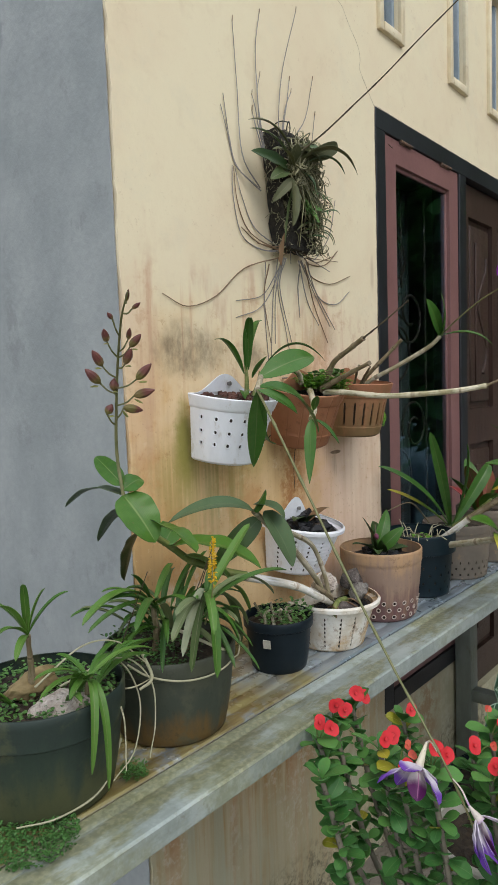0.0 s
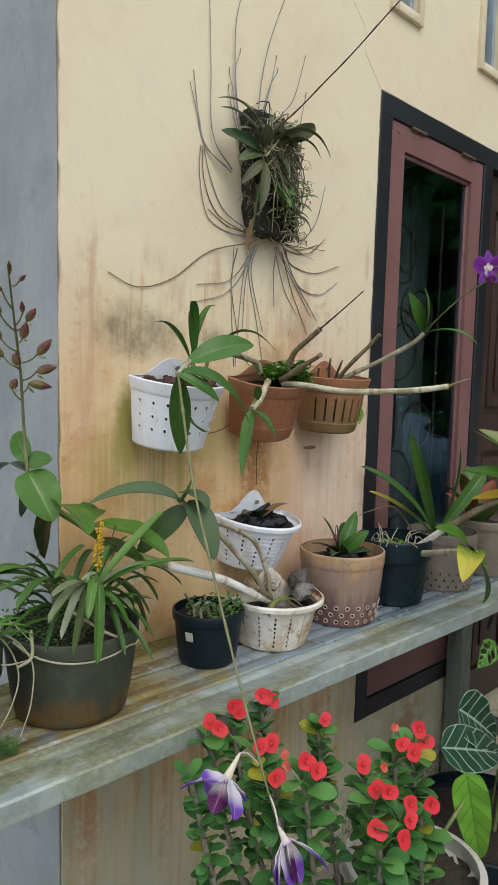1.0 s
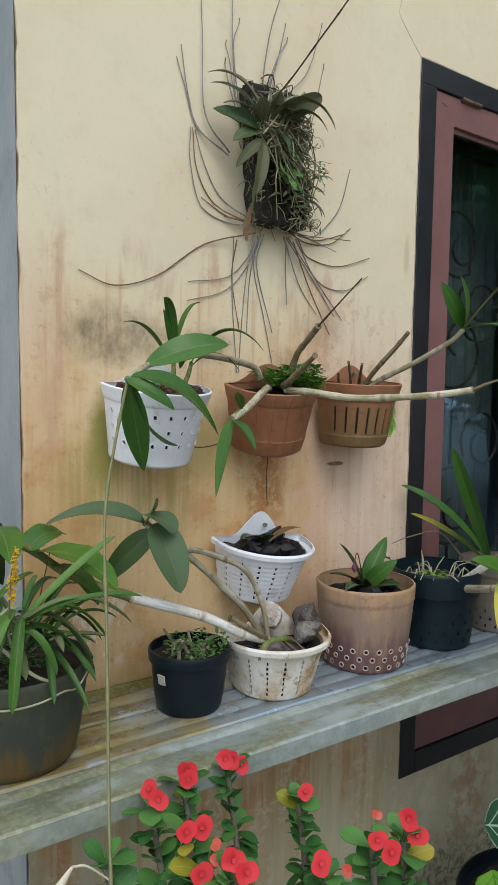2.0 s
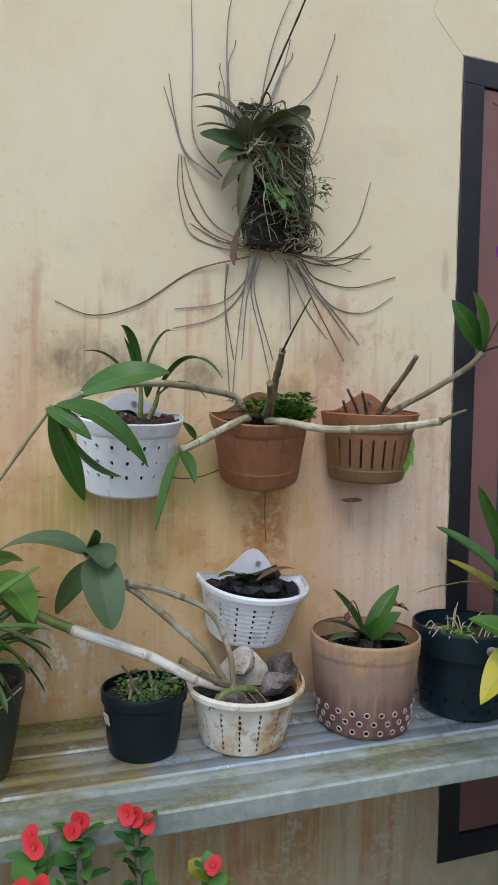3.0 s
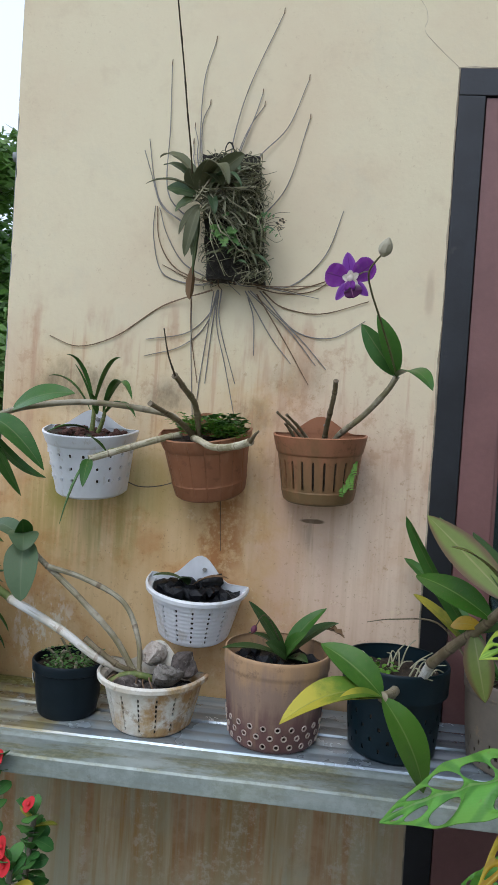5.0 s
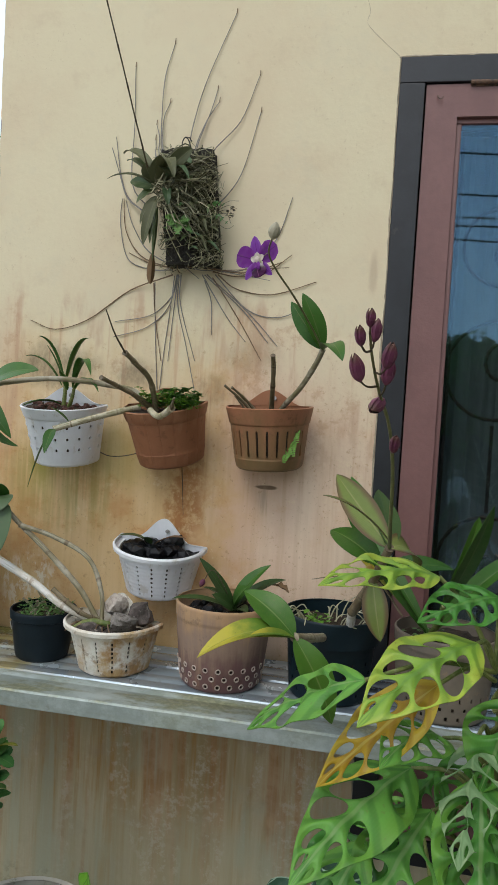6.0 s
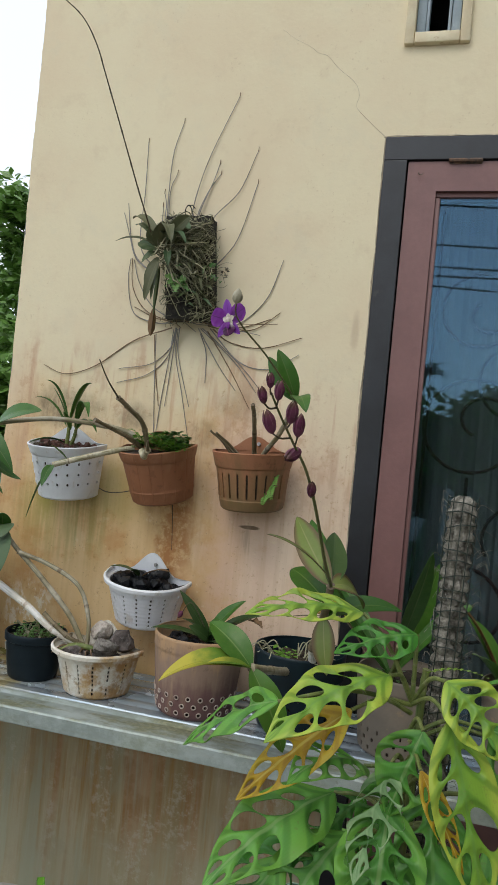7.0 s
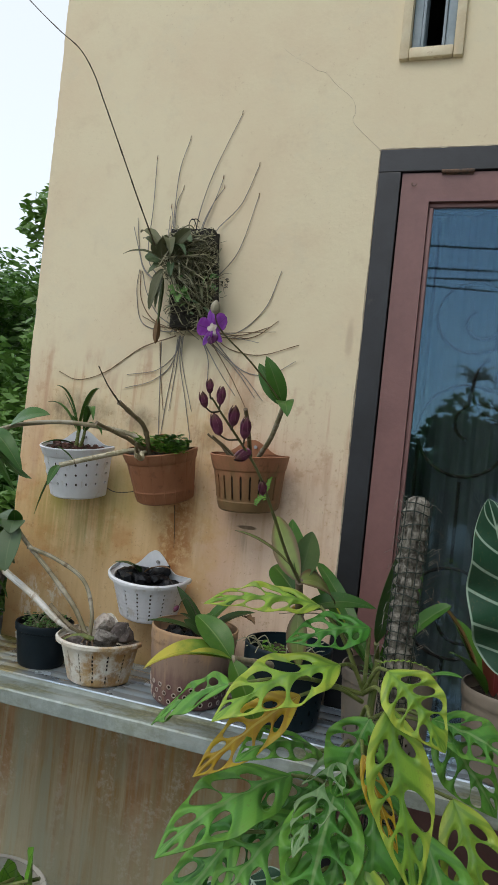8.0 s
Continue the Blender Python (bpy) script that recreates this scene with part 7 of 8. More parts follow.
for (bx, by, bz), (sx, sy, sz), big in (((2.260, 0.158, 1.504), (2.260, 0.172, 1.490), 0.62), ((2.266, 0.190, 1.495), (2.262, 0.196, 1.478), 0.8), ((2.250, 0.166, 1.485), (2.262, 0.200, 1.474), 0.72), ((2.283, 0.206, 1.468), (2.268, 0.240, 1.453), 1.0),
                                        ((2.247, 0.235, 1.455), (2.272, 0.268, 1.438), 1.08), ((2.284, 0.262, 1.455), (2.276, 0.282, 1.428), 1.05), ((2.274, 0.296, 1.416), (2.287, 0.318, 1.400), 1.15), ((2.300, 0.334, 1.364), (2.297, 0.358, 1.362), 0.85)):
    c, p = Vector((bx, by, bz)), Vector((sx, sy, sz))
    d = ((c - p).normalized() * 0.6 + Vector((0, -0.15, 0.9 if big < 1.12 else -0.6))).normalized()
    foot = c - d * 0.015 * big
    stake(pd, "bud_stalk", [p, p.lerp(foot, 0.55) - Vector((0, 0, 0.004)), foot], 0.0015, 0.0013, M["spike"], seg=6, steps=4)
    one = bud(pd, foot, c + d * 0.017 * big, 0.0165 * big, L["maroon"])
    for a in (0.4, 2.5, 4.6):
        o = d.orthogonal().normalized()
        o = Matrix.Rotation(a, 3, d) @ o
        blade(one, foot + d * 0.003 + o * 0.004 * big, c + d * 0.019 * big + o * 0.003, 0.012 * big, L["maroon"], "sepal", up=o, arch=0.16, fold=-0.35, nu=8, nv=4)

# greyed tub: straps and broad leaves
G0 = Vector((2.434, 1.050, 0.901))
for t, w, a, up, mt in (((2.226, 1.216, 1.136), 0.040, 0.10, (0, -0.6, 0.8), "orchid"), ((2.195, 1.012, 1.260), 0.036, 0.06, (-0.6, -0.4, 0.3), "orchid"), ((2.251, 1.198, 1.053), 0.034, 0.06, (0, -0.4, 0.9), "yellowing"), ((2.524, 1.025, 1.196), 0.045, 0.06, (0.4, -0.7, 0.2), "orchid_light"), ((2.605, 0.977, 1.115), 0.045, 0.16, (0.2, -0.5, 0.8), "orchid")):
    blade(pp, G0, t, w, L[mt], arch=a, fold=0.35, up=up, nu=20, nv=8, sharp=0.5, belly=0.58)
blade(pp, (2.447, 0.908, 1.013), (2.497, 0.694, 1.257), 0.045, L["orchid"], arch=0.04, up=(0.3, -0.8, 0.3), nu=16)
stake(pp, "stem", [G0, (2.445, 0.977, 0.955), (2.447, 0.908, 1.013)], 0.008, 0.006, M["cane_green"])
stake(pp, "dry_spike", [(2.373, 1.103, 0.927), (2.302, 1.133, 1.003), (2.202, 1.152, 0.998), (2.141, 1.162, 0.983)], 0.003, 0.001, M["cane_brown"], seg=6)
weeds(clump((2.42, 1.02, SHELF + 0.166), 0.06, 0.02, 30, 0.012, 31), L["clover"], pp)

# red-flushed plant in the last tub
for k in range(9):
    an = k * 0.75 - 0.6
    b = Vector((2.72 + 0.02 * math.cos(an), 1.05 + 0.02 * math.sin(an), 0.91))
    blade(pq, b, b + Vector((0.13 * math.cos(an), 0.11 * math.sin(an), 0.10 + 0.05 * (k % 3))), 0.06, L["red_under"] if k % 2 else L["orchid_light"], arch=0.12, fold=0.2)

# crowded strap-leaved orchids
rg = random.Random(21)
for k in range(46):
    an = rg.uniform(0, 6.28)
    q = 0.09 * math.sqrt(rg.random())
    b = Vector((1.09 + q * math.cos(an) * 0.8, 1.06 + q * math.sin(an) * 0.8, 0.915 + rg.uniform(0, 0.05)))
    an += rg.uniform(-0.6, 0.6)
    ln = rg.uniform(0.07, 0.150)
    rise = rg.uniform(-0.04, 0.09) if k % 5 else rg.uniform(-0.11, -0.04)
    t = b + Vector((math.cos(an) * ln, math.sin(an) * ln * (0.55 if math.sin(an) > 0 else 1), rise))
    t.y = min(t.y, WALL - 0.03)
    blade(pg, b, t, rg.uniform(0.010, 0.016), L[("strap_deep", "strap", "strap_old", "strap_deep", "strap")[k % 5]], arch=rg.uniform(0.10, 0.26), fold=0.55, nu=14, nv=4, sharp=0.36, belly=0.55)
# the two large fans with their long arching leaves
FY, FX = Vector((1.062, 0.930, 1.020)), Vector((1.037, 1.050, 0.990))
for b, t, w, a, mt in ((FX, (0.975, 1.033, 1.069), 0.017, 0.05, "strap_deep"), (FX, (0.848, 1.017, 1.011), 0.020, 0.18, "strap"), (FX, (0.880, 1.028, 1.028), 0.019, 0.16, "strap_deep"), (FX, (0.905, 1.080, 0.968), 0.016, 0.14, "strap"), (FX, (1.132, 1.093, 1.048), 0.016, 0.10, "strap"),
                       (FX, (1.020, 0.930, 1.020), 0.018, 0.16, "strap"), (FX, (0.930, 0.975, 0.985), 0.018, 0.16, "strap_deep"), (FY, (1.239, 0.966, 1.128), 0.022, 0.02, "strap"), (FY, (1.255, 0.884, 1.038), 0.018, 0.10, "strap_deep"), (FY, (1.183, 0.930, 0.934), 0.019, 0.26, "strap_old"),
                       (FY, (1.204, 0.967, 0.882), 0.021, 0.28, "strap_old"), (FY, (1.038, 0.882, 0.886), 0.021, 0.20, "strap"), (FY, (1.015, 0.925, 0.894), 0.018, 0.22, "strap_old"), (FY, (0.959, 0.912, 0.971), 0.021, 0.20, "strap_old"), (FY, (0.961, 0.902, 1.019), 0.019, 0.16, "strap_pale"),
                       (FY, (1.000, 0.850, 0.985), 0.019, 0.24, "strap"), (FY, (1.223, 0.958, 0.946), 0.018, 0.26, "strap"), (FY, (1.250, 0.914, 0.984), 0.017, 0.24, "strap_old"), (FY, (1.110, 0.890, 0.930), 0.020, 0.24, "strap"), (FY, (1.090, 0.930, 1.085), 0.016, 0.06, "strap_deep"),
                       (FY, (0.985, 0.915, 0.935), 0.018, 0.24, "strap_pale"), (FY, (1.150, 0.935, 0.955), 0.017, 0.22, "strap_deep")):
    blade(pg, b + Vector((rg.uniform(-0.012, 0.012), rg.uniform(-0.008, 0.012), rg.uniform(-0.025, 0.015))), t, w * 0.86, L[mt], arch=a, fold=0.55, nu=18, nv=4, sharp=0.32, belly=0.55, up=(0, -0.15, 1))
for c, foot in ((FY, (1.075, 1.010, 0.885)), (FX, (1.045, 1.060, 0.885))):
    stake(pg, "stem", [foot, Vector(foot).lerp(c, 0.5) + Vector((0.008, 0, 0)), c], 0.007, 0.0055, M["cane_brown"], nodes=6, swell=0.2, rough=0.2)
DR = []
for k in range(11):
    a, z = radians(-165 + 13.5 * k), 0.908 - 0.034 * math.sin(math.pi * (k / 10) ** 0.8) - (0.012 if k == 8 else 0)
    r = 0.1445 - (0.905 - z) * 0.14
    DR.append((1.085 + r * math.cos(a), 1.058 + r * math.sin(a), z))
stake(pg, "root", DR, 0.0022, 0.0015, M["root_pale"], "pale root draped over the tub's rim", seg=7)
for b, t in (((1.05, 1.0, 0.95), (1.12, 0.93, 0.90)), ((0.98, 1.02, 0.92), (0.93, 0.97, 0.88))):
    stake(pg, "root", [b, (Vector(b) + Vector(t)) / 2 + Vector((0, -0.03, -0.005)), t], 0.0034, 0.0026, M["root_pale"], seg=7)
stake(pg, "flower_spike", [(1.06, 0.93, 0.97), (1.035, 0.884, 1.043), (1.042, 0.889, 1.139)], 0.002, 0.001, M["spike_green"], "short spike of tiny yellow flowers", seg=5)
rq = random.Random(12)
blossoms = []
for k in range(110):
    z = 0.082 * rq.random()
    c = Vector((1.0385 + 0.010 * z / 0.09, 0.886 + 0.004 * z / 0.09, 1.060 + z))
    d = Vector((rq.gauss(0, 1), rq.gauss(0, 1), rq.gauss(0.2, 0.6))).normalized() * (0.0105 * (1 - 6.5 * z * z / 0.09))
    blossoms.append(leaf(c + d * 0.3, c + d, 0.0046, nu=3, nv=2, arch=0.2))
tagged(part("blossom", join(*blossoms), L["inflor"], pg, "tiny yellow blossoms"), kind="stuff")
for x, y, z in ((1.120, 0.957, 1.114), (0.990, 1.006, 1.075), (1.160, 1.006, 1.075)):
    stake(pg, "dry_spike", [(x - 0.02, y + 0.06, 0.93), (x - 0.01, y + 0.03, (z + 0.93) / 2), (x, y, z)], 0.0014, 0.0008, M["spike"], seg=5, nodes=5, swell=0.4)
weeds(clump((1.040, 1.055, 0.885), 0.10, 0.045, 700, 0.0065, 33), L["clover"], pg, "tiny creeping weeds")

# mossy tub at the end: small fans, a white stone, dangling roots
for bx, by, tops in ((0.752, 1.03, ((0.731, 1.000, 1.114), (0.812, 1.000, 1.083), (0.687, 1.000, 1.090), (0.684, 1.000, 1.047), (0.706, 0.990, 1.002), (0.775, 1.010, 1.095), (0.700, 1.060, 1.085))), (0.812, 0.955, ((0.946, 0.950, 0.956), (0.711, 0.950, 0.980), (0.713, 0.940, 0.953), (0.784, 1.000, 0.985), (0.903, 1.000, 0.945), (0.755, 0.925, 0.940)))):
    b = Vector((bx, by, 1.020 if bx < 0.8 else 0.945))
    stake(pl_, "stem", [(bx + 0.014, by + 0.03, 0.87), (bx + 0.012, by + 0.015, 0.94), b], 0.0058, 0.0042, M["cane_brown"], rough=0.5, nodes=6, swell=0.25)
    for t in tops:
        blade(pl_, b, t, 0.0125, L["strap"], arch=0.14, fold=0.45, nu=14, nv=4, sharp=0.45)
for t in ((0.771, 0.900, 0.822), (0.798, 0.896, 0.784)):
    blade(pl_, (0.812, 0.955, 0.945), t, 0.0125, L["strap"], up=(-0.05, -0.4, 0.91), arch=0.29, fold=0.45, nu=18, nv=4, sharp=0.45)
part("stone", moved(rock(0.046, 31, 3, (1.15, 0.9, 0.72), 0.4), Matrix.Translation((0.784, 0.990, 0.893))), M["pale_stone"], pl_, "white porous stone", sharp=30)
part("husk", moved(rock(0.033, 37, 3, (1.4, 0.8, 0.6), 0.5), Matrix.Translation((0.775, 1.065, 0.922))), M["husk"], pl_, "brown broken husk", sharp=30)
rl = random.Random(77)
for pts in (((0.80, 1.02, 0.92), (0.90, 0.985, 0.945), (0.955, 0.97, 0.89), (0.950, 0.955, 0.82), (0.925, 0.945, 0.765)), ((0.84, 1.03, 0.92), (0.905, 1.00, 0.935), (0.940, 0.985, 0.86), (0.890, 0.94, 0.80), (0.83, 0.925, 0.775)),
            ((0.86, 1.0, 0.90), (0.92, 0.98, 0.885), (0.985, 0.985, 0.885)), ((0.84, 1.0, 0.91), (0.80, 0.95, 0.90), (0.77, 0.93, 0.86)), ((0.88, 0.99, 0.90), (0.86, 0.93, 0.87), (0.845, 0.91, 0.79)), ((0.76, 1.03, 0.93), (0.86, 1.04, 0.965), (0.93, 1.03, 0.955), (0.97, 1.0, 0.91))):
    stake(pl_, "root", pts, 0.0019, 0.0011, M["root_pale"], seg=6)
stake(pl_, "root", [(0.900, 0.991, 0.795), (0.820, 0.945, 0.759), (0.740, 0.947, 0.750), (0.68, 0.97, 0.755)], 0.0022, 0.0014, M["root_pale"], seg=6)
for k in range(14):
    an = rl.uniform(2.6, 6.6)
    b = Vector((0.80 + 0.07 * math.cos(an), 1.03 + 0.05 * math.sin(an), 0.90))
    blade(pl_, b, b + Vector((rl.uniform(0.06, 0.13) * math.cos(an), rl.uniform(0.05, 0.09) * math.sin(an), rl.uniform(0.03, 0.075))), rl.uniform(0.010, 0.015), L["strap" if k % 3 else "orchid_light"], arch=0.2, fold=0.4, nu=10, nv=4, sharp=0.6)
weeds(clump((0.80, 1.064, 0.886), 0.122, 0.030, 1300, 0.0075, 35), L["clover"], pl_, "tiny creeping weeds")
moss_tuft = part("moss_tuft", clump((0.695, 0.955, SHELF + 0.003), 0.072, 0.014, 1700, 0.0042, 41), L["clover"])
tagged(moss_tuft, "green creeping moss growing on the bench top", "moss", kind="stuff")
moss_tuft2 = part("moss_tuft", clump((0.905, 0.965, SHELF + 0.003), 0.024, 0.018, 320, 0.0042, 42), L["clover"])
tagged(moss_tuft2, "small green moss patch growing on the bench top", "moss", kind="stuff")


# ---- swiss-cheese plant on a moss pole ----
mon = thing("swiss_cheese_plant", (2.49, 0.48, GROUND), "bushy swiss-cheese plant with holed leaves climbing a coir pole", "potted plant")
part("pot", moved(shell(ring, [(0.12, 0), (0.125, 0.006), (0.155, 0.26), (0.165, 0.265), (0.165, 0.30), (0.162, 0.302)], 0.004, 48, 0.03), Matrix.Translation((2.49, 0.50, GROUND))), M["black_pot"], mon, "black plastic pot")
part("soil", moved(mound(ring, 0.155, 0.27, 0.012, 14.0), Matrix.Translation((2.49, 0.50, GROUND))), M["soil"], mon)


def pole_shape():
    verts, faces = [], []
    n, seg = 260, 50
    for i in range(n + 1):
        f = i / n
        c = Vector((2.500 + 0.034 * f, 0.508 + 0.02 * f, 0.0 + 1.376 * f))
        for k in range(seg):
            a = 2 * math.pi * k / seg
            r = 0.9 * (0.0185 + 0.0130 * abs(math.sin(a * 5 + 0.3 + 1.5 * f)) ** 0.8 * abs(math.sin(f * 207)) ** 0.7 * (0.75 + 0.5 * noise.noise(Vector((round(a * 1.59), round(f * 66), 2)))) + 0.003 * noise.noise(Vector((math.cos(a) * 4, math.sin(a) * 4, f * 60)))) * (1 if f < 0.985 else 1 - 0.55 * ((f - 0.985) / 0.015) ** 2)
            verts.append(c + Vector((r * math.cos(a), r * math.sin(a), 0)))
    for i in range(n):
        for k in range(seg):
            faces.append((i * seg + k, i * seg + (k + 1) % seg, (i + 1) * seg + (k + 1) % seg, (i + 1) * seg + k))
    faces.append(tuple(range(n * seg, (n + 1) * seg)))
    return verts, faces, None


pole = part("moss_pole", pole_shape(), M["coir"], mon, "grey coir pole wrapped in net")
net = []
for k in range(10):
    net.append(tube([(2.500 + 0.034 * f + 0.0262 * math.cos(k * 0.6283 - 0.06 + 0.3 * f), 0.508 + 0.02 * f + 0.0262 * math.sin(k * 0.6283 - 0.06 + 0.3 * f), 0.0 + 1.376 * f) for f in [i / 60 for i in range(61)]], 0.0011, 0.0011, 4, smooth=False))
for k in range(67):
    f = k / 66.5
    net.append(tube([(2.500 + 0.034 * f + 0.0262 * math.cos(a), 0.508 + 0.02 * f + 0.0262 * math.sin(a), 0.0 + 1.376 * f + 0.002 * math.sin(a * 3) + 0.0045 * math.sin(a + k * 1.7)) for a in [i * math.pi / 10 for i in range(21)]], 0.0011, 0.0011, 4, smooth=False))
part("net", join(*net), M["net"], pole, "dark green plastic net")
rp = random.Random(3)
tagged(part("loose_fibre", join(*[tube([(2.505 + 0.034 * f + 0.027 * math.cos(a), 0.508 + 0.02 * f + 0.027 * math.sin(a), 0.0 + 1.376 * f), (2.505 + 0.034 * f + 0.04 * math.cos(a), 0.508 + 0.02 * f + 0.04 * math.sin(a), 0.005 + 1.381 * f), (2.505 + 0.034 * f + rp.uniform(0.035, 0.055) * math.cos(a + 0.3), 0.495 + 0.05 * math.sin(a + 0.3), 0.0 + 1.376 * f + rp.uniform(-0.015, 0.015))], 0.0005, 0.0003, 3, 3) for f, a in [(rp.uniform(0.4, 1), rp.uniform(0, 6.28)) for _ in range(160)]]), M["coir"], pole), kind="stuff")

HOLES = [(u, v * k, a, b) for k in (-1, 1) for u, v, a, b in ((0.22, 0.46, 0.055, 0.26), (0.375, 0.49, 0.080, 0.36), (0.56, 0.50, 0.084, 0.39), (0.735, 0.47, 0.070, 0.35), (0.87, 0.40, 0.040, 0.22))]


def holed(owner, base, tip, width, material, up, arch=0.10, stalk_from=None, seed=0, fold=0.16, split=False):
    r = random.Random(seed)
    hs = []
    for u, v, a, b in HOLES:
        if r.random() < 0.03:
            continue
        k = r.uniform(0.82, 1.12)
        hs.append((u + r.uniform(-0.012, 0.012), v + r.uniform(-0.04, 0.04) + (0.12 * (1 if v > 0 else -1) if split and r.random() < 0.6 else 0), a * k, b * k * (1.7 if split and r.random() < 0.6 else 1)))
    ob = part("leaf", leaf(base, tip, width * 0.88, up=up, arch=arch, fold=fold, nu=72, nv=32, belly=0.40, sharp=0.95, wave=0.07, slant=0.16, ridge=0.13, curl=0.22, holes=hs, thick=0.0011), material, owner, sharp=60)
    if stalk_from:
        b, s = Vector(base), Vector(stalk_from)
        part("leaf_stalk", tube([s, (s + b) / 2 + Vector((0, 0, 0.02)), b], 0.0042, 0.003, 8, 6), M["cane_green"], owner)
    return ob


MON = (
    ((2.386, 0.482, 1.163), (2.208, 0.367, 1.157), 0.105, "swiss_light", (-0.1, -0.45, 0.9), 0.10),
    ((2.477, 0.484, 1.140), (2.351, 0.397, 1.111), 0.100, "swiss_dark", (0.0, -0.55, 0.85), 0.08),
    ((2.440, 0.426, 1.083), (2.275, 0.278, 1.000), 0.135, "swiss_light", (-0.15, -0.55, 0.8), 0.12),
    ((2.282, 0.323, 1.046), (2.109, 0.426, 0.908), 0.105, "swiss", (-0.4, -0.4, 0.8), 0.08),
    ((2.387, 0.383, 1.033), (2.223, 0.365, 0.867), 0.102, "swiss_yellow", (-0.3, -0.7, 0.5), 0.05),
    ((2.523, 0.392, 1.098), (2.622, 0.367, 1.000), 0.118, "swiss_light", (0.3, -0.75, 0.6), 0.14),
    ((2.532, 0.372, 1.048), (2.600, 0.338, 0.790), 0.112, "swiss_light", (0.15, -0.95, 0.25), 0.06),
    ((2.498, 0.431, 1.004), (2.454, 0.406, 0.873), 0.120, "swiss", (-0.2, -0.9, 0.3), 0.06),
    ((2.452, 0.440, 0.939), (2.417, 0.309, 0.816), 0.100, "swiss_pale", (-0.5, -0.75, 0.3), 0.05),
    ((2.365, 0.489, 0.855), (2.199, 0.294, 0.761), 0.150, "swiss", (-0.2, -0.6, 0.75), 0.12),
    ((2.410, 0.499, 0.905), (2.309, 0.314, 0.933), 0.110, "swiss", (0.0, -0.4, 0.9), 0.16),
    ((2.457, 0.421, 0.888), (2.444, 0.294, 0.711), 0.150, "swiss", (0.0, -0.9, 0.4), 0.10),
    ((2.605, 0.489, 0.995), (2.712, 0.499, 0.865), 0.120, "swiss", (0.3, -0.8, 0.5), 0.12),
    ((2.595, 0.489, 1.005), (2.736, 0.450, 0.969), 0.100, "swiss", (0.2, -0.6, 0.8), 0.12),
    ((2.516, 0.440, 0.914), (2.538, 0.353, 0.722), 0.130, "swiss_dark", (0.1, -0.95, 0.2), 0.06),
    ((2.396, 0.450, 0.814), (2.289, 0.323, 0.671), 0.150, "swiss", (-0.3, -0.7, 0.6), 0.1),
    ((2.477, 0.421, 0.813), (2.460, 0.275, 0.620), 0.150, "swiss_dark", (0, -0.9, 0.4), 0.1),
    ((2.537, 0.421, 0.843), (2.619, 0.323, 0.661), 0.140, "swiss", (0.2, -0.9, 0.4), 0.1),
    ((2.345, 0.489, 0.765), (2.187, 0.382, 0.633), 0.140, "swiss_dark", (-0.3, -0.6, 0.7), 0.1),
    ((2.436, 0.450, 0.724), (2.350, 0.270, 0.560), 0.150, "swiss", (-0.1, -0.8, 0.5), 0.1),
    ((2.576, 0.450, 0.764), (2.698, 0.372, 0.582), 0.140, "swiss_dark", (0.3, -0.8, 0.5), 0.1),
    ((2.415, 0.518, 0.845), (2.316, 0.460, 0.744), 0.120, "swiss_dark", (-0.2, -0.8, 0.5), 0.08),
    ((2.475, 0.518, 0.885), (2.416, 0.470, 0.764), 0.110, "swiss_dark", (-0.1, -0.9, 0.4), 0.06),
    ((2.300, 0.420, 0.770), (2.190, 0.300, 0.560), 0.120, "swiss", (-0.3, -0.8, 0.5), 0.1),
    ((2.520, 0.380, 0.800), (2.560, 0.270, 0.560), 0.130, "swiss_light", (0.1, -0.9, 0.4), 0.08),
    ((2.640, 0.450, 0.900), (2.730, 0.390, 0.700), 0.120, "swiss_light", (0.3, -0.9, 0.4), 0.1),
    ((2.498, 0.382, 0.963), (2.568, 0.353, 0.842), 0.042, "swiss_yellow", (0.1, -0.9, 0.3), 0.05),
    ((2.600, 0.400, 0.860), (2.700, 0.300, 0.660), 0.120, "swiss", (0.3, -0.9, 0.4), 0.10),
    ((2.660, 0.420, 0.810), (2.780, 0.330, 0.610), 0.125, "swiss_light", (0.3, -0.9, 0.4), 0.10),
    ((2.560, 0.370, 0.780), (2.640, 0.280, 0.560), 0.125, "swiss", (0.2, -0.9, 0.4), 0.10),
)
for k, (b, t, w, mt, up, a) in enumerate(MON):
    z = min(b[2] - 0.02, 1.03) if k < 9 else b[2] - 0.03
    holed(mon, b, t, w, L[mt], up, a, (2.478, 0.478, max(0.45, z)), seed=k + 3, split=k == 8)
stake(mon, "stem", [(2.47, 0.46, 0.0), (2.476, 0.475, 0.584), (2.488, 0.477, 0.884), (2.493, 0.489, 1.035), (2.497, 0.489, 1.085)], 0.008, 0.006, M["cane_green"], "thick green stem", nodes=8, swell=0.15)
part("new_shoot", frond((2.498, 0.475, 1.084), (2.591, 0.440, 1.099), 0.022, pairs=9, arch=0.1), L["swiss_light"], mon, "unfurling young leaf")
blade(mon, (2.576, 0.440, 1.084), (2.637, 0.431, 1.099), 0.022, L["swiss"], arch=0.1)

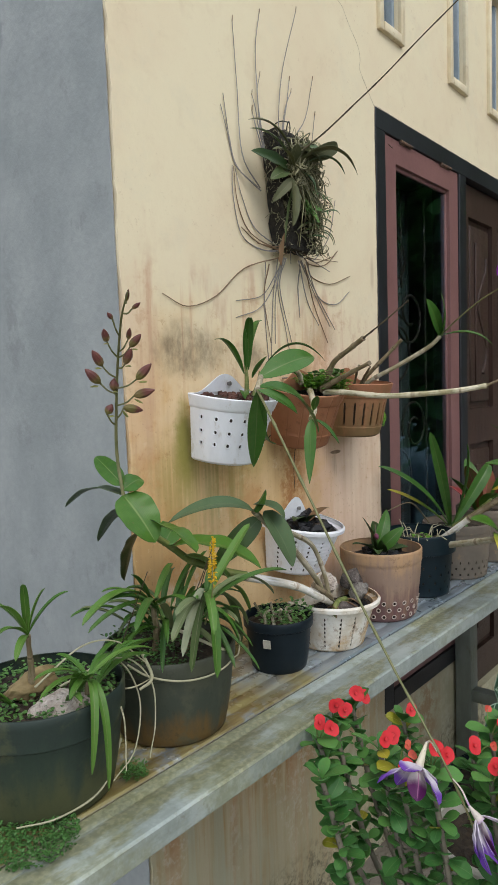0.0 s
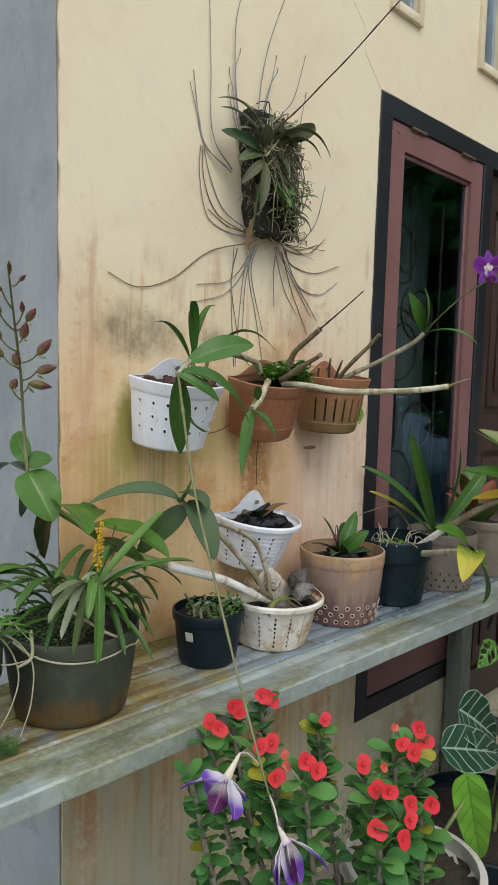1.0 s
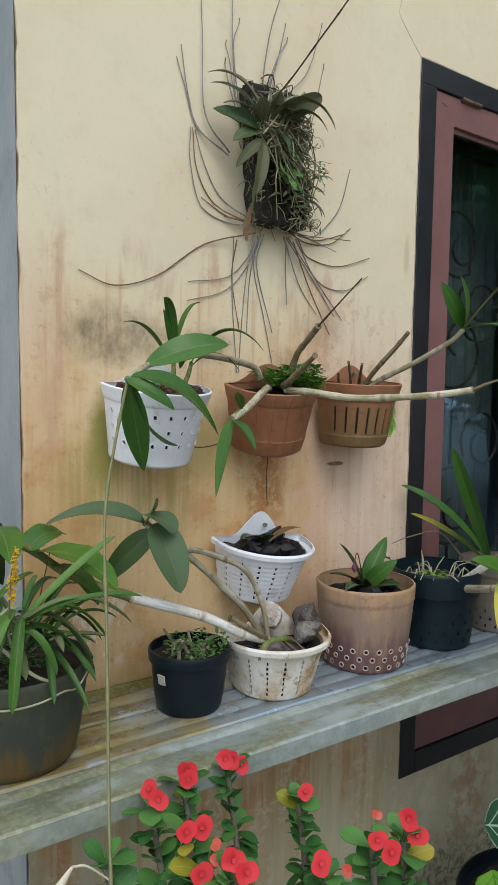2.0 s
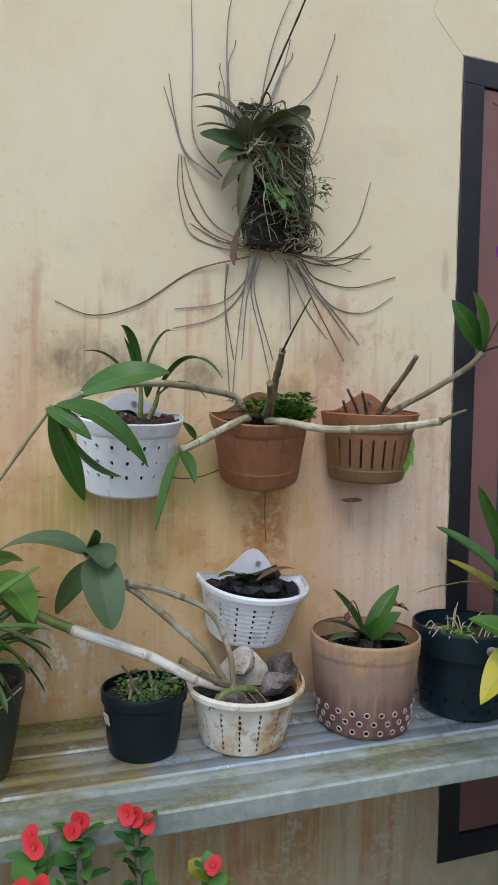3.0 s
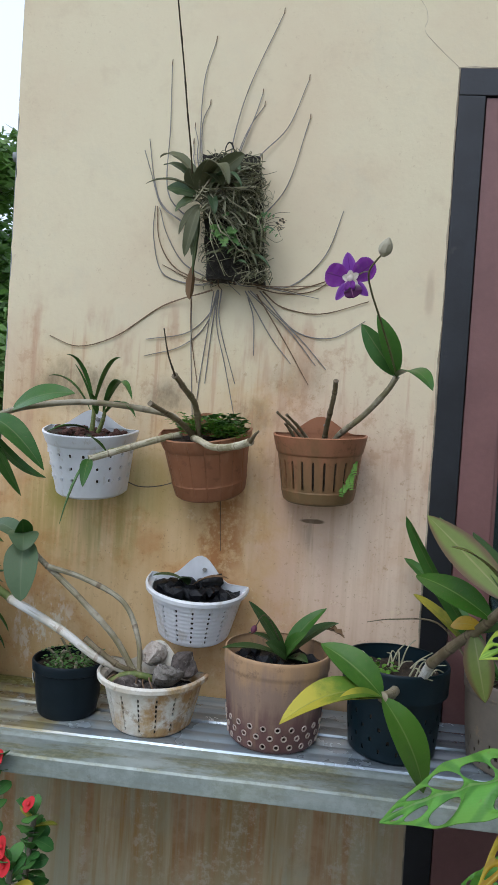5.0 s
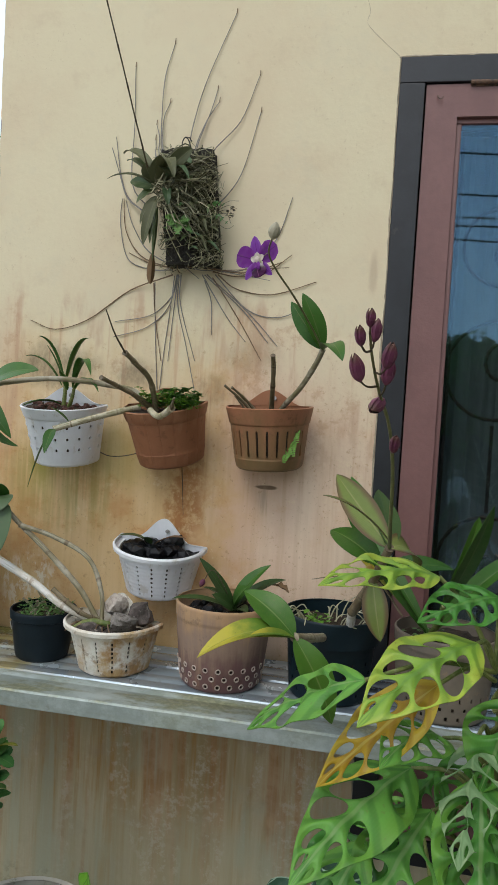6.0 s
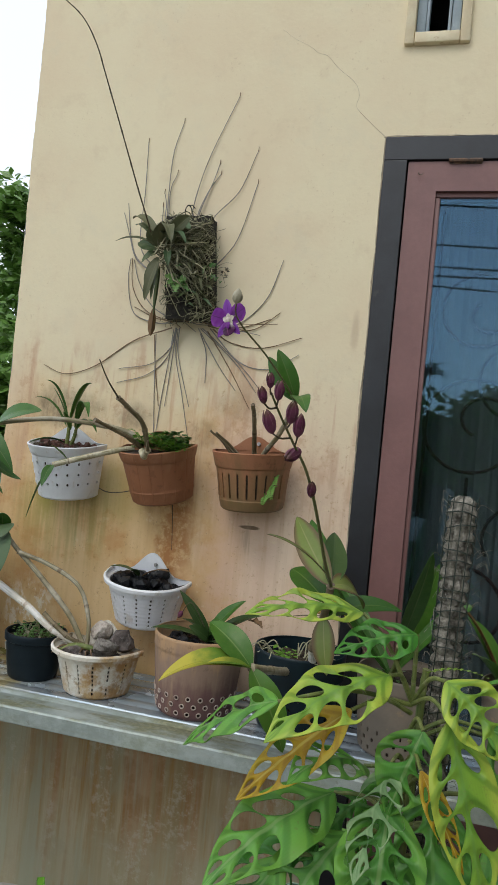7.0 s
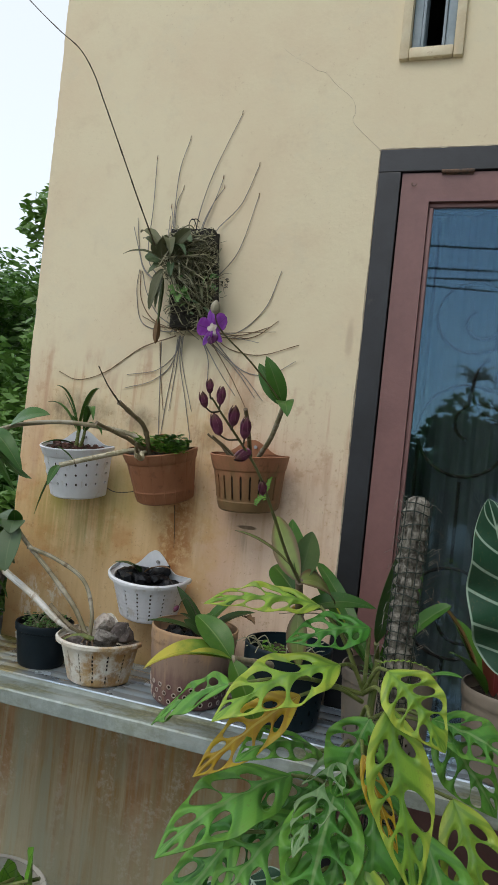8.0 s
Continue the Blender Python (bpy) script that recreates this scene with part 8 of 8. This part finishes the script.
# ---- large-leaved plant beyond the pole ----
alo = thing("elephant_ear_plant", (2.85, 0.55, GROUND), "dark elephant-ear plant with bold white veins in a black pot", "potted plant")
part("pot", moved(shell(ring, [(0.09, 0), (0.095, 0.006), (0.12, 0.22), (0.128, 0.225), (0.128, 0.25)], 0.004, 48, 0.03), Matrix.Translation((2.85, 0.55, GROUND)) @ Matrix.Diagonal((1.1, 1.1, 1.3, 1))), M["black_pot"], alo)
part("soil", moved(mound(ring, 0.122, 0.035, 0.01, 15.0), Matrix.Translation((2.85, 0.55, 0))), M["soil"], alo)
blade(alo, (2.740, 0.440, 1.124), (2.648, 0.406, 1.388), 0.155, L["alocasia"], up=(0.1, -1, 0.15), arch=0.03, fold=0.15, nu=48, nv=16, belly=0.3, wave=0.22, sharp=0.7)
stake(alo, "leaf_stalk", [(2.85, 0.55, 0.02), (2.845, 0.518, 0.685), (2.796, 0.460, 1.034), (2.740, 0.440, 1.124)], 0.007, 0.004, M["cane_green"])
blade(alo, (2.845, 0.518, 0.935), (2.691, 0.440, 1.084), 0.09, L["red_under"], up=(0, -0.9, 0.4), arch=0.06, nu=14)
stake(alo, "leaf_stalk", [(2.85, 0.55, 0.02), (2.874, 0.538, 0.636), (2.845, 0.518, 0.935)], 0.006, 0.004, M["cane_green"])

# ---- plants on the ground before the bench ----
# elephant ear in a black tub, under the bench's edge
flo = thing("potted_elephant_ear", (2.40, 0.795, GROUND), "elephant-ear plant with pale veins in a large black tub", "potted plant")
part("pot", moved(shell(ring, [(0.18, 0), (0.185, 0.006), (0.232, 0.265), (0.246, 0.27), (0.246, 0.305), (0.241, 0.31)], 0.006, 72, 0.03), Matrix.Translation((2.40, 0.795, GROUND))), M["black_pot"], flo, "black plastic tub")
part("soil", moved(mound(ring, 0.225, 0.015, 0.012, 17.0), Matrix.Translation((2.40, 0.795, 0))), M["soil"], flo)
for b, t, w, up, st in (((2.10, 0.80, 0.385), (2.40, 0.76, 0.275), 0.13, (-0.6, -0.6, 0.6), (2.34, 0.79, 0.0)), ((2.225, 0.82, 0.452), (2.42, 0.79, 0.30), 0.16, (-0.5, -0.6, 0.6), (2.40, 0.81, 0.0)), ((2.36, 0.74, 0.30), (2.46, 0.66, 0.16), 0.13, (-0.4, -0.7, 0.6), (2.40, 0.77, 0.0))):
    blade(flo, b, t, w, L["alocasia"], up=up, arch=0.06, fold=0.2, nu=30, nv=14, belly=0.32, sharp=0.62, wave=0.06)
    c = Vector(b).lerp(Vector(t), 0.28)
    stake(flo, "leaf_stalk", [st, Vector(st).lerp(c, 0.6) + Vector((0.02, 0.02, 0.02)), c + Vector((0.012, 0.012, -0.008))], 0.006, 0.004, M["cane_green"])
holed(flo, (2.409, 0.811, 0.616), (2.290, 0.80, 0.565), 0.075, L["swiss"], (0.1, -0.8, 0.6), 0.08, (2.45, 0.76, 0.45), seed=77)
part("leaf_stalk", tube([(2.42, 0.80, 0.0), (2.44, 0.78, 0.25), (2.45, 0.76, 0.46)], 0.004, 0.003, 6, 6), M["cane_green"], flo)

# crown-of-thorns bush in an off-white pot
eu = thing("crown_of_thorns", (1.39, 0.50, GROUND), "crown-of-thorns bush with red flower pairs in a dark pot", "potted plant")
part("pot", moved(shell(ring, [(0.12, 0), (0.125, 0.006), (0.165, 0.42), (0.178, 0.425), (0.18, 0.465), (0.175, 0.47)], 0.008, 64, 0.04), Matrix.Translation((1.39, 0.50, GROUND))), M["black_pot"], eu, "dark plastic pot")
part("soil", moved(mound(ring, 0.166, 0.19, 0.012, 19.0), Matrix.Translation((1.39, 0.50, 0))), M["soil"], eu)
FLOWERS = (
    ((1.225, 0.790, 0.755), (1.230, 0.766, 0.748)), ((1.300, 0.800, 0.758), (1.286, 0.770, 0.762)), ((1.387, 0.800, 0.750), (1.405, 0.797, 0.738), (1.372, 0.798, 0.757)), ((1.209, 0.636, 0.777), (1.234, 0.636, 0.774)), ((1.240, 0.609, 0.762), (1.231, 0.595, 0.752), (1.213, 0.600, 0.736)),
    ((1.230, 0.550, 0.779), (1.242, 0.536, 0.766)), ((1.500, 0.735, 0.690),), ((1.370, 0.539, 0.727), (1.395, 0.512, 0.724)), ((1.342, 0.490, 0.716), (1.338, 0.461, 0.726)), ((1.501, 0.563, 0.741), (1.457, 0.516, 0.743), (1.466, 0.498, 0.732)),
    ((1.541, 0.535, 0.735), (1.551, 0.525, 0.711)), ((1.366, 0.438, 0.704), (1.350, 0.427, 0.690)), ((1.423, 0.432, 0.682),), ((1.258, 0.427, 0.714), (1.290, 0.400, 0.698)), ((1.118, 0.694, 0.750),),
)
SMALL = {(1.240, 0.609, 0.762), (1.231, 0.595, 0.752), (1.395, 0.512, 0.724), (1.501, 0.563, 0.741)}
STEMS = []
for pair in FLOWERS:
    c = sum((Vector(p) for p in pair), Vector()) / len(pair)
    top = c + Vector((0.004, 0.022, -0.034))
    foot = Vector((1.39 + (top.x - 1.36) * 0.40, 0.50 + (top.y - 0.56) * 0.35, 0.185))
    STEMS.append((foot, foot.lerp(top, 0.55) + Vector(((top.x - 1.36) * 0.12, (top.y - 0.56) * 0.12, -0.02)), top))
re_ = random.Random(9)
small = leaf((0, 0, 0), (0.042, 0, 0.004), 0.026, arch=0.09, fold=0.25, nu=8, nv=4, belly=0.62, stalk=0.2, sharp=0.66, curl=0.15)


def bract_pair():
    """Two broad bracts that overlap into a notched, slightly cupped disc, with a raised eye."""
    v, f, u = [Vector((0, 0, 0))], [], [(0.1, 0.3)]
    n = 20
    for k, q in ((1, 0.45), (2, 0.8), (3, 1.0)):
        for i in range(n):
            a = 2 * math.pi * i / n
            r = 0.0140 * q * (1 - 0.22 * q * abs(math.cos(a)) ** 9) * (1 + 0.04 * math.sin(a * 3))
            v.append(Vector((r * math.cos(a), r * math.sin(a) * 1.05, 0.0024 * q * q * (1 if k < 3 else 0.75) + 0.0010 * q * math.sin(2 * a))))
            u.append((0.2 + 0.5 * q, 0.25))
    f = [(0, 1 + i, 1 + (i + 1) % n) for i in range(n)]
    for k in range(2):
        f += [(1 + k * n + i, 1 + k * n + n + i, 1 + k * n + n + (i + 1) % n, 1 + k * n + (i + 1) % n) for i in range(n)]
    disc = thicken(v, f, u, [Vector((0, 0, -0.0006))] * len(v))
    return join(disc, tube([(0, 0, 0), (0, 0, 0.0035)], 0.0032, 0.0028, 8, 2))


bract = bract_pair()
meshes = {}


def copy_of(key, geo, material, name, owner, m):
    if key not in meshes:
        ob = part(name, geo, material, owner, sharp=60)
        meshes[key] = ob.data
    else:
        ob = new(name, meshes[key])
        adopt(ob, owner)
    ob.matrix_basis = m
    return ob


for k, (a, b, c) in enumerate(STEMS):
    stake(eu, "stem", [a, b, c], 0.0070, 0.0048, M["thorn_stem"], "thorny grey stem" if k == 0 else "", rough=0.2)
    path = spline([a, b, c], 24)
    spines = []
    for i in range(4, len(path) - 2):
        p = path[i]
        an = i * 2.1 + k
        d = Vector((math.cos(an), math.sin(an), 0.25))
        spines.append(tube([p + d * 0.004, p + d * 0.016], 0.0012, 0.0002, 4, 1))
    tagged(part("thorn", join(*spines), M["thorn_stem"], eu, sharp=60), kind="stuff")
    n = 34
    for j in range(n):
        f = 0.50 + 0.54 * (j / n) ** 0.8
        i = min(len(path) - 1, int(f * (len(path) - 1)))
        p = path[i]
        an = j * 2.4 + k + re_.uniform(-0.6, 0.6)
        lift = re_.uniform(-0.45, 0.55) + 0.45 * (j / n)
        s = re_.uniform(0.6, 1.15) * (0.75 + 0.5 * j / n)
        key = "old" if re_.random() < 0.05 else "leaf"
        m = Matrix.Translation(p) @ Matrix.Rotation(an, 4, "Z") @ Matrix.Rotation(-lift, 4, "Y") @ Matrix.Rotation(re_.uniform(-0.4, 0.4), 4, "X") @ Matrix.Scale(s, 4)
        copy_of(key, small, L["thorn_old" if key == "old" else "thorn"], "leaf", eu, m)
    # flowers on short stalks
    if FLOWERS[k] == ((1.118, 0.694, 0.750),):
        continue
    for j, at in enumerate(FLOWERS[k]):
        at = Vector(at)
        stake(eu, "flower_stalk", [path[-1] - Vector((0, 0, 0.01)), path[-1].lerp(at, 0.6) + Vector((0, 0.004, 0.004)), at], 0.0014, 0.001, M["cane_green"], seg=5, steps=3)
        face = Vector((-0.45 + re_.uniform(-0.3, 0.3), -0.80, 0.38 + re_.uniform(-0.2, 0.25))).normalized()
        q = face.to_track_quat("Z", "Y").to_matrix().to_4x4()
        bud_ = FLOWERS[k][j] in SMALL
        m = Matrix.Translation(at) @ q @ Matrix.Rotation(re_.uniform(0, 3.14), 4, "Z") @ Matrix.Scale(0.58 if bud_ else re_.uniform(1.0, 1.18), 4)
        copy_of("bud" if bud_ else "bract", bract, L["bract_bud" if bud_ else "bract"], "flower", eu, m)

filler = []
for k, (a, b, c) in enumerate(STEMS):
    path = spline([a, b, c], 24)
    for j in range(24):
        p = path[int(re_.uniform(0.30, 0.97) * (len(path) - 1))]
        m = Matrix.Translation(p) @ Matrix.Rotation(j * 2.4 + k + 1.2, 4, "Z") @ Matrix.Rotation(-re_.uniform(-0.7, 0.7), 4, "Y") @ Matrix.Rotation(re_.uniform(-0.7, 0.7), 4, "X") @ Matrix.Scale(re_.uniform(0.6, 1.35), 4)
        filler.append(moved(small, m))
tagged(part("foliage", join(*filler), L["thorn"], eu), kind="stuff")

# off-white pot with a light green elephant ear
low = thing("small_leafy_plant", (1.655, 0.60, GROUND), "light green veined elephant ear in an off-white cement pot", "potted plant")
part("pot", moved(shell(ring, [(0.10, 0), (0.105, 0.006), (0.138, 0.58), (0.152, 0.585), (0.153, 0.618), (0.149, 0.622)], 0.012, 64, 0.04), Matrix.Translation((1.655, 0.60, GROUND))), M["shell_pot"], low, "off-white weathered cement pot")
part("soil", moved(mound(ring, 0.138, 0.335, 0.014, 29.0), Matrix.Translation((1.655, 0.60, 0))), M["soil"], low)
for b, t, w, up in (((1.805, 0.568, 0.530), (1.868, 0.555, 0.300), 0.082, (-0.75, -0.5, 0.45)), ((1.70, 0.62, 0.43), (1.73, 0.70, 0.30), 0.06, (-0.3, -0.5, 0.8))):
    blade(low, b, t, w, L["caladium"], up=up, arch=0.05, fold=0.22, nu=28, nv=14, belly=0.30, sharp=0.52, wave=0.08)
    c = Vector(b).lerp(Vector(t), 0.25)
    stake(low, "leaf_stalk", [(1.655, 0.58, 0.335), (1.70, 0.575, 0.40), c + Vector((0.006, 0.006, -0.004))], 0.0055, 0.004, M["cane_green"])
bush = thing("dark_leafy_shrub", (2.85, 0.80, GROUND), "low dark green leafy shrub growing beneath the bench", "shrub")
stake(bush, "stem", [(2.85, 0.80, GROUND), (2.84, 0.80, 0.25), (2.83, 0.79, 0.5)], 0.008, 0.004, M["thorn_stem"])
rb = random.Random(4)
tagged(part("foliage", join(*[leaf((2.84, 0.79, 0.10 + 0.42 * f), (2.84 + 0.10 * math.cos(f * 90), 0.79 + 0.10 * math.sin(f * 90), 0.16 + 0.45 * f), 0.028, arch=0.1, nu=8, nv=4) for f in [i / 60 for i in range(60)]]), L["orchid_dark"], bush), kind="stuff")

# ---- yard surroundings ----
def leaf_cloud(centres, per, size, spread, seed, flat=0.7):
    """Loose leaves in uneven clumps, as one mesh."""
    r = random.Random(seed)
    v, f, u = [], [], []
    for c, rad in centres:
        for _ in range(per):
            d = Vector((r.gauss(0, 1), r.gauss(0, 1), r.gauss(0, flat)))
            p = Vector(c) + d.normalized() * rad * spread * r.random() ** 0.45
            a = r.uniform(0, 6.28)
            x = Vector((math.cos(a), math.sin(a), r.uniform(-0.7, 0.3))).normalized()
            y = x.orthogonal().normalized()
            y = Matrix.Rotation(r.uniform(-0.8, 0.8), 3, x) @ y
            s = size * r.uniform(0.6, 1.3)
            k = len(v)
            v += [p - x * s, p + y * s * 0.38 + Vector((0, 0, s * 0.08)), p + x * s, p - y * s * 0.38 + Vector((0, 0, s * 0.08))]
            u += [(0, 0.5), (0.5, 1), (1, 0.5), (0.5, 0)]
            f.append((k, k + 1, k + 2, k + 3))
    return v, f, u


def tree(at, height, radius, seed, per=170, size=0.12, label="broad leafy garden tree with a dense green crown", low=0.35):
    r = random.Random(seed)
    t = thing("tree", at, label, "tree", "trees round the yard")
    base = Vector(at)
    top = base + Vector((r.uniform(-0.4, 0.4), r.uniform(-0.4, 0.4), height * 0.62))
    stake(t, "trunk", [base, base.lerp(top, 0.5) + Vector((r.uniform(-0.2, 0.2), r.uniform(-0.2, 0.2), 0)), top], 0.05 * height ** 0.7, 0.02 * height ** 0.7, M["trunk"], rough=0.15)
    centres = []
    for k in range(11):
        a = k * 2.4 + r.uniform(-0.4, 0.4)
        q = radius * r.uniform(0.35, 1.0)
        z = height * r.uniform(low, 0.95)
        c = base + Vector((math.cos(a) * q, math.sin(a) * q, z))
        s = base.lerp(top, min(0.95, z / height * 0.9))
        stake(t, "limb", [s, s.lerp(c, 0.5) + Vector((0, 0, 0.15)), c], 0.012 * height ** 0.7, 0.006, M["trunk"], seg=6, steps=4)
        centres.append((c, radius * r.uniform(0.42, 0.62)))
        centres.append((c + Vector((r.uniform(-1, 1), r.uniform(-1, 1), r.uniform(-0.6, 0.6))) * radius * 0.5, radius * r.uniform(0.25, 0.4)))
    tagged(part("crown", leaf_cloud(centres, per, size, 1.0, seed + 50), L["tree"], t), kind="stuff")


for k, (x, y, h, r) in enumerate(((-3.75, 9.5, 6.6, 1.15), (-6.3, 10.2, 4.7, 1.7), (-8.0, 10.8, 5.0, 2.0), (-9.8, 12.5, 5.6, 2.4), (-3.2, 11.5, 4.8, 1.8), (-5.6, 14.0, 6.0, 2.2), (-2.2, 8.0, 2.6, 1.3), (-5.3, 7.4, 2.6, 1.3), (-0.4, 9.0, 2.6, 1.0))):
    tree((x, y, GROUND), h, r, 100 + k, 460, 0.115)
for k, (x, y, h, r) in enumerate(((-1.55, 4.6, 1.35, 0.55), (-2.45, 5.4, 1.5, 0.65), (-3.3, 6.4, 1.7, 0.75), (-1.0, 3.9, 1.1, 0.42))):
    tree((x, y, GROUND), h, r, 150 + k, 150, 0.075, "low leafy green shrub beside the house", 0.1)
# added out of view: dense crowns that make the pane reflect a dark mass
for k, (x, y, h, r) in enumerate(((9.5, -1.5, 7.5, 2.6), (11.0, -4.5, 8.5, 3.0), (12.0, 0.5, 9.0, 3.0), (9.0, -8.0, 5.0, 2.2), (10.2, -6.3, 7.5, 2.6), (8.4, 0.4, 6.0, 2.2), (13.5, -2.2, 10.0, 3.2))):
    tree((x, y, GROUND), h, r, 200 + k, 420, 0.21, "tall dense unseen tree added to darken the window's reflection", 0.24)
for k, (x, y, h, r) in enumerate(((5.8, -13.0, 3.7, 1.6), (3.7, -13.5, 3.7, 1.5), (0.6, -13.0, 2.5, 1.3), (-2.5, -13.5, 2.8, 1.4), (-6.0, -13.0, 3.2, 1.6), (8.6, -12.0, 4.4, 1.9), (1.7, -12.6, 2.3, 1.1), (4.9, -12.2, 3.3, 1.5), (-0.9, -12.3, 2.4, 1.2), (7.2, -12.4, 3.8, 1.6))):
    tree((x, y, GROUND), h, r, 207 + k, 230, 0.17)

palm = thing("coconut_palm", (1.6, -45.0, GROUND), "tall coconut palm with arching feathery fronds beyond the yard", "tree", "trees round the yard")
stake(palm, "trunk", [(1.6, -45.0, GROUND), (1.75, -45.0, 4.5), (2.4, -45.0, 8.6)], 0.20, 0.12, M["trunk"])
for k in range(17):
    a = k * 2.4
    d = Vector((math.cos(a), math.sin(a), 0))
    b = Vector((2.4, -45.0, 8.6))
    part("frond", frond(b, b + d * (1.55 + 0.25 * (k % 3)) + Vector((0, 0, 0.75 - 0.22 * (k % 9))), 0.95, pairs=18, arch=0.2), L["tree"], palm)

for k, (z, y, fall) in enumerate(((6.61, -10, 0.060), (5.91, -10.2, 0.050), (5.42, -10.0, 0.045), (5.28, -10.1, 0.030), (5.14, -10.4, 0.075))):
    w = tagged(part("overhead_cable", tube([(-30, y, z + 0.3 + 33 * fall), (-14, y, z + 0.08 + 17 * fall), (3, y, z), (20, y + 0.2 * k, z + 0.08 - 17 * fall), (36, y, z + 0.3 - 33 * fall)], 0.017, 0.017, 5, 8), M["cable"]), "black overhead cable strung across the yard", "cable", "overhead cables")
for px_ in (-30, 36):
    w = tagged(part("utility_pole", tube([(px_, -10.1, GROUND), (px_, -10.1, 4.5), (px_, -10.1, 9.2)], 0.13, 0.10, 12, 3), M["trunk"]), "plain weathered utility pole carrying the cables", "pole")

# canopy beside the house and a neighbour's roof
can = thing("side_canopy", (0.75, 4.0, 2.4), "dark weathered canopy fixed to the side wall of the house", "canopy")
part("canopy_sheet", box(0.30, 1.1475, 3.0, 6.0, 3.45, 3.50), M["canopy"], can)
part("canopy_panel", box(0.30, 1.1475, 2.985, 3.02, 2.245, 3.449), M["canopy"], can, "dark hanging panel below the canopy")
part("canopy_beam", box(0.30, 0.36, 3.021, 5.98, 3.36, 3.449), M["canopy"], can)
part("rail", tube([(0.29, 2.955, 2.80), (0.7, 2.955, 2.81), (1.147, 2.955, 2.82)], 0.026, 0.026, 12, 2), M["side"], can, "grey pipe along the panel")
# added black sheet: stands in for the dark, unlit depth below the canopy
sheet_ = thing("dark_sheet", (0.5, 5.9, GROUND), "plain near-black sheet added to fill the dark gap below the side canopy", "net")
part("cloth", slab_with_holes(-0.1, 1.1455, GROUND, 3.35, 5.90, 5.915, []), M["dark_sheet"], sheet_)
part("hem", tube([(-0.1, 5.892, GROUND + 0.02), (0.5, 5.892, GROUND + 0.02), (1.14, 5.892, GROUND + 0.02)], 0.012, 0.012, 8, 2), M["dark_sheet"], sheet_)
rv = random.Random(51)
for vx, vy, low_z in ((0.80, 2.965, 1.45), (0.855, 2.945, 1.75), (0.755, 2.955, 1.20), (0.875, 2.960, 1.30)):
    vine = thing("hanging_creeper", (vx, vy, 2.245), "thin green creeper hanging from the canopy panel", "climbing plant", "creepers on the canopy")
    line = spline([(vx, 2.985, 2.25), (vx + 0.02, vy, 2.1), (vx - 0.03, vy, (2.1 + low_z) / 2), (vx + 0.02, vy - 0.02, low_z)], 8)
    part("stem", tube(line, 0.0022, 0.0012, 5, 1), M["cane_green"], vine)
    leaves = []
    for p in line:
        for _ in range(3):
            d = Vector((rv.uniform(-1, 1), rv.uniform(-1, 0.3), rv.uniform(-0.8, 0.3))).normalized()
            leaves.append(leaf(p, Vector(p) + d * rv.uniform(0.03, 0.07), rv.uniform(0.018, 0.035), arch=0.12, nu=6, nv=4))
    tagged(part("foliage", join(*leaves), L["orchid_light"], vine), kind="stuff")
nb = thing("neighbour_shed", (-1.0, 14.5, GROUND), "low neighbouring shed with a rusty corrugated roof", "building")
part("wall", box(-2.6, 0.8, 13.6, 16.5, GROUND, 3.55), M["canopy"], nb)


def corrugated(x0, x1, y0, y1, z0, z1):
    n, m = 120, 6
    v, f = [], []
    for i in range(n + 1):
        for j in range(m + 1):
            v.append((x0 + (x1 - x0) * i / n, y0 + (y1 - y0) * j / m, z0 + (z1 - z0) * j / m + 0.03 * math.sin(i * 1.3)))
    for i in range(n):
        for j in range(m):
            a = i * (m + 1) + j
            f.append((a, a + m + 1, a + m + 2, a + 1))
    return thicken([Vector(p) for p in v], f, None, [Vector((0, 0, -0.01))] * len(v))


part("roof", corrugated(-2.8, 1.0, 13.2, 16.8, 3.75, 5.6), M["roof"], nb)
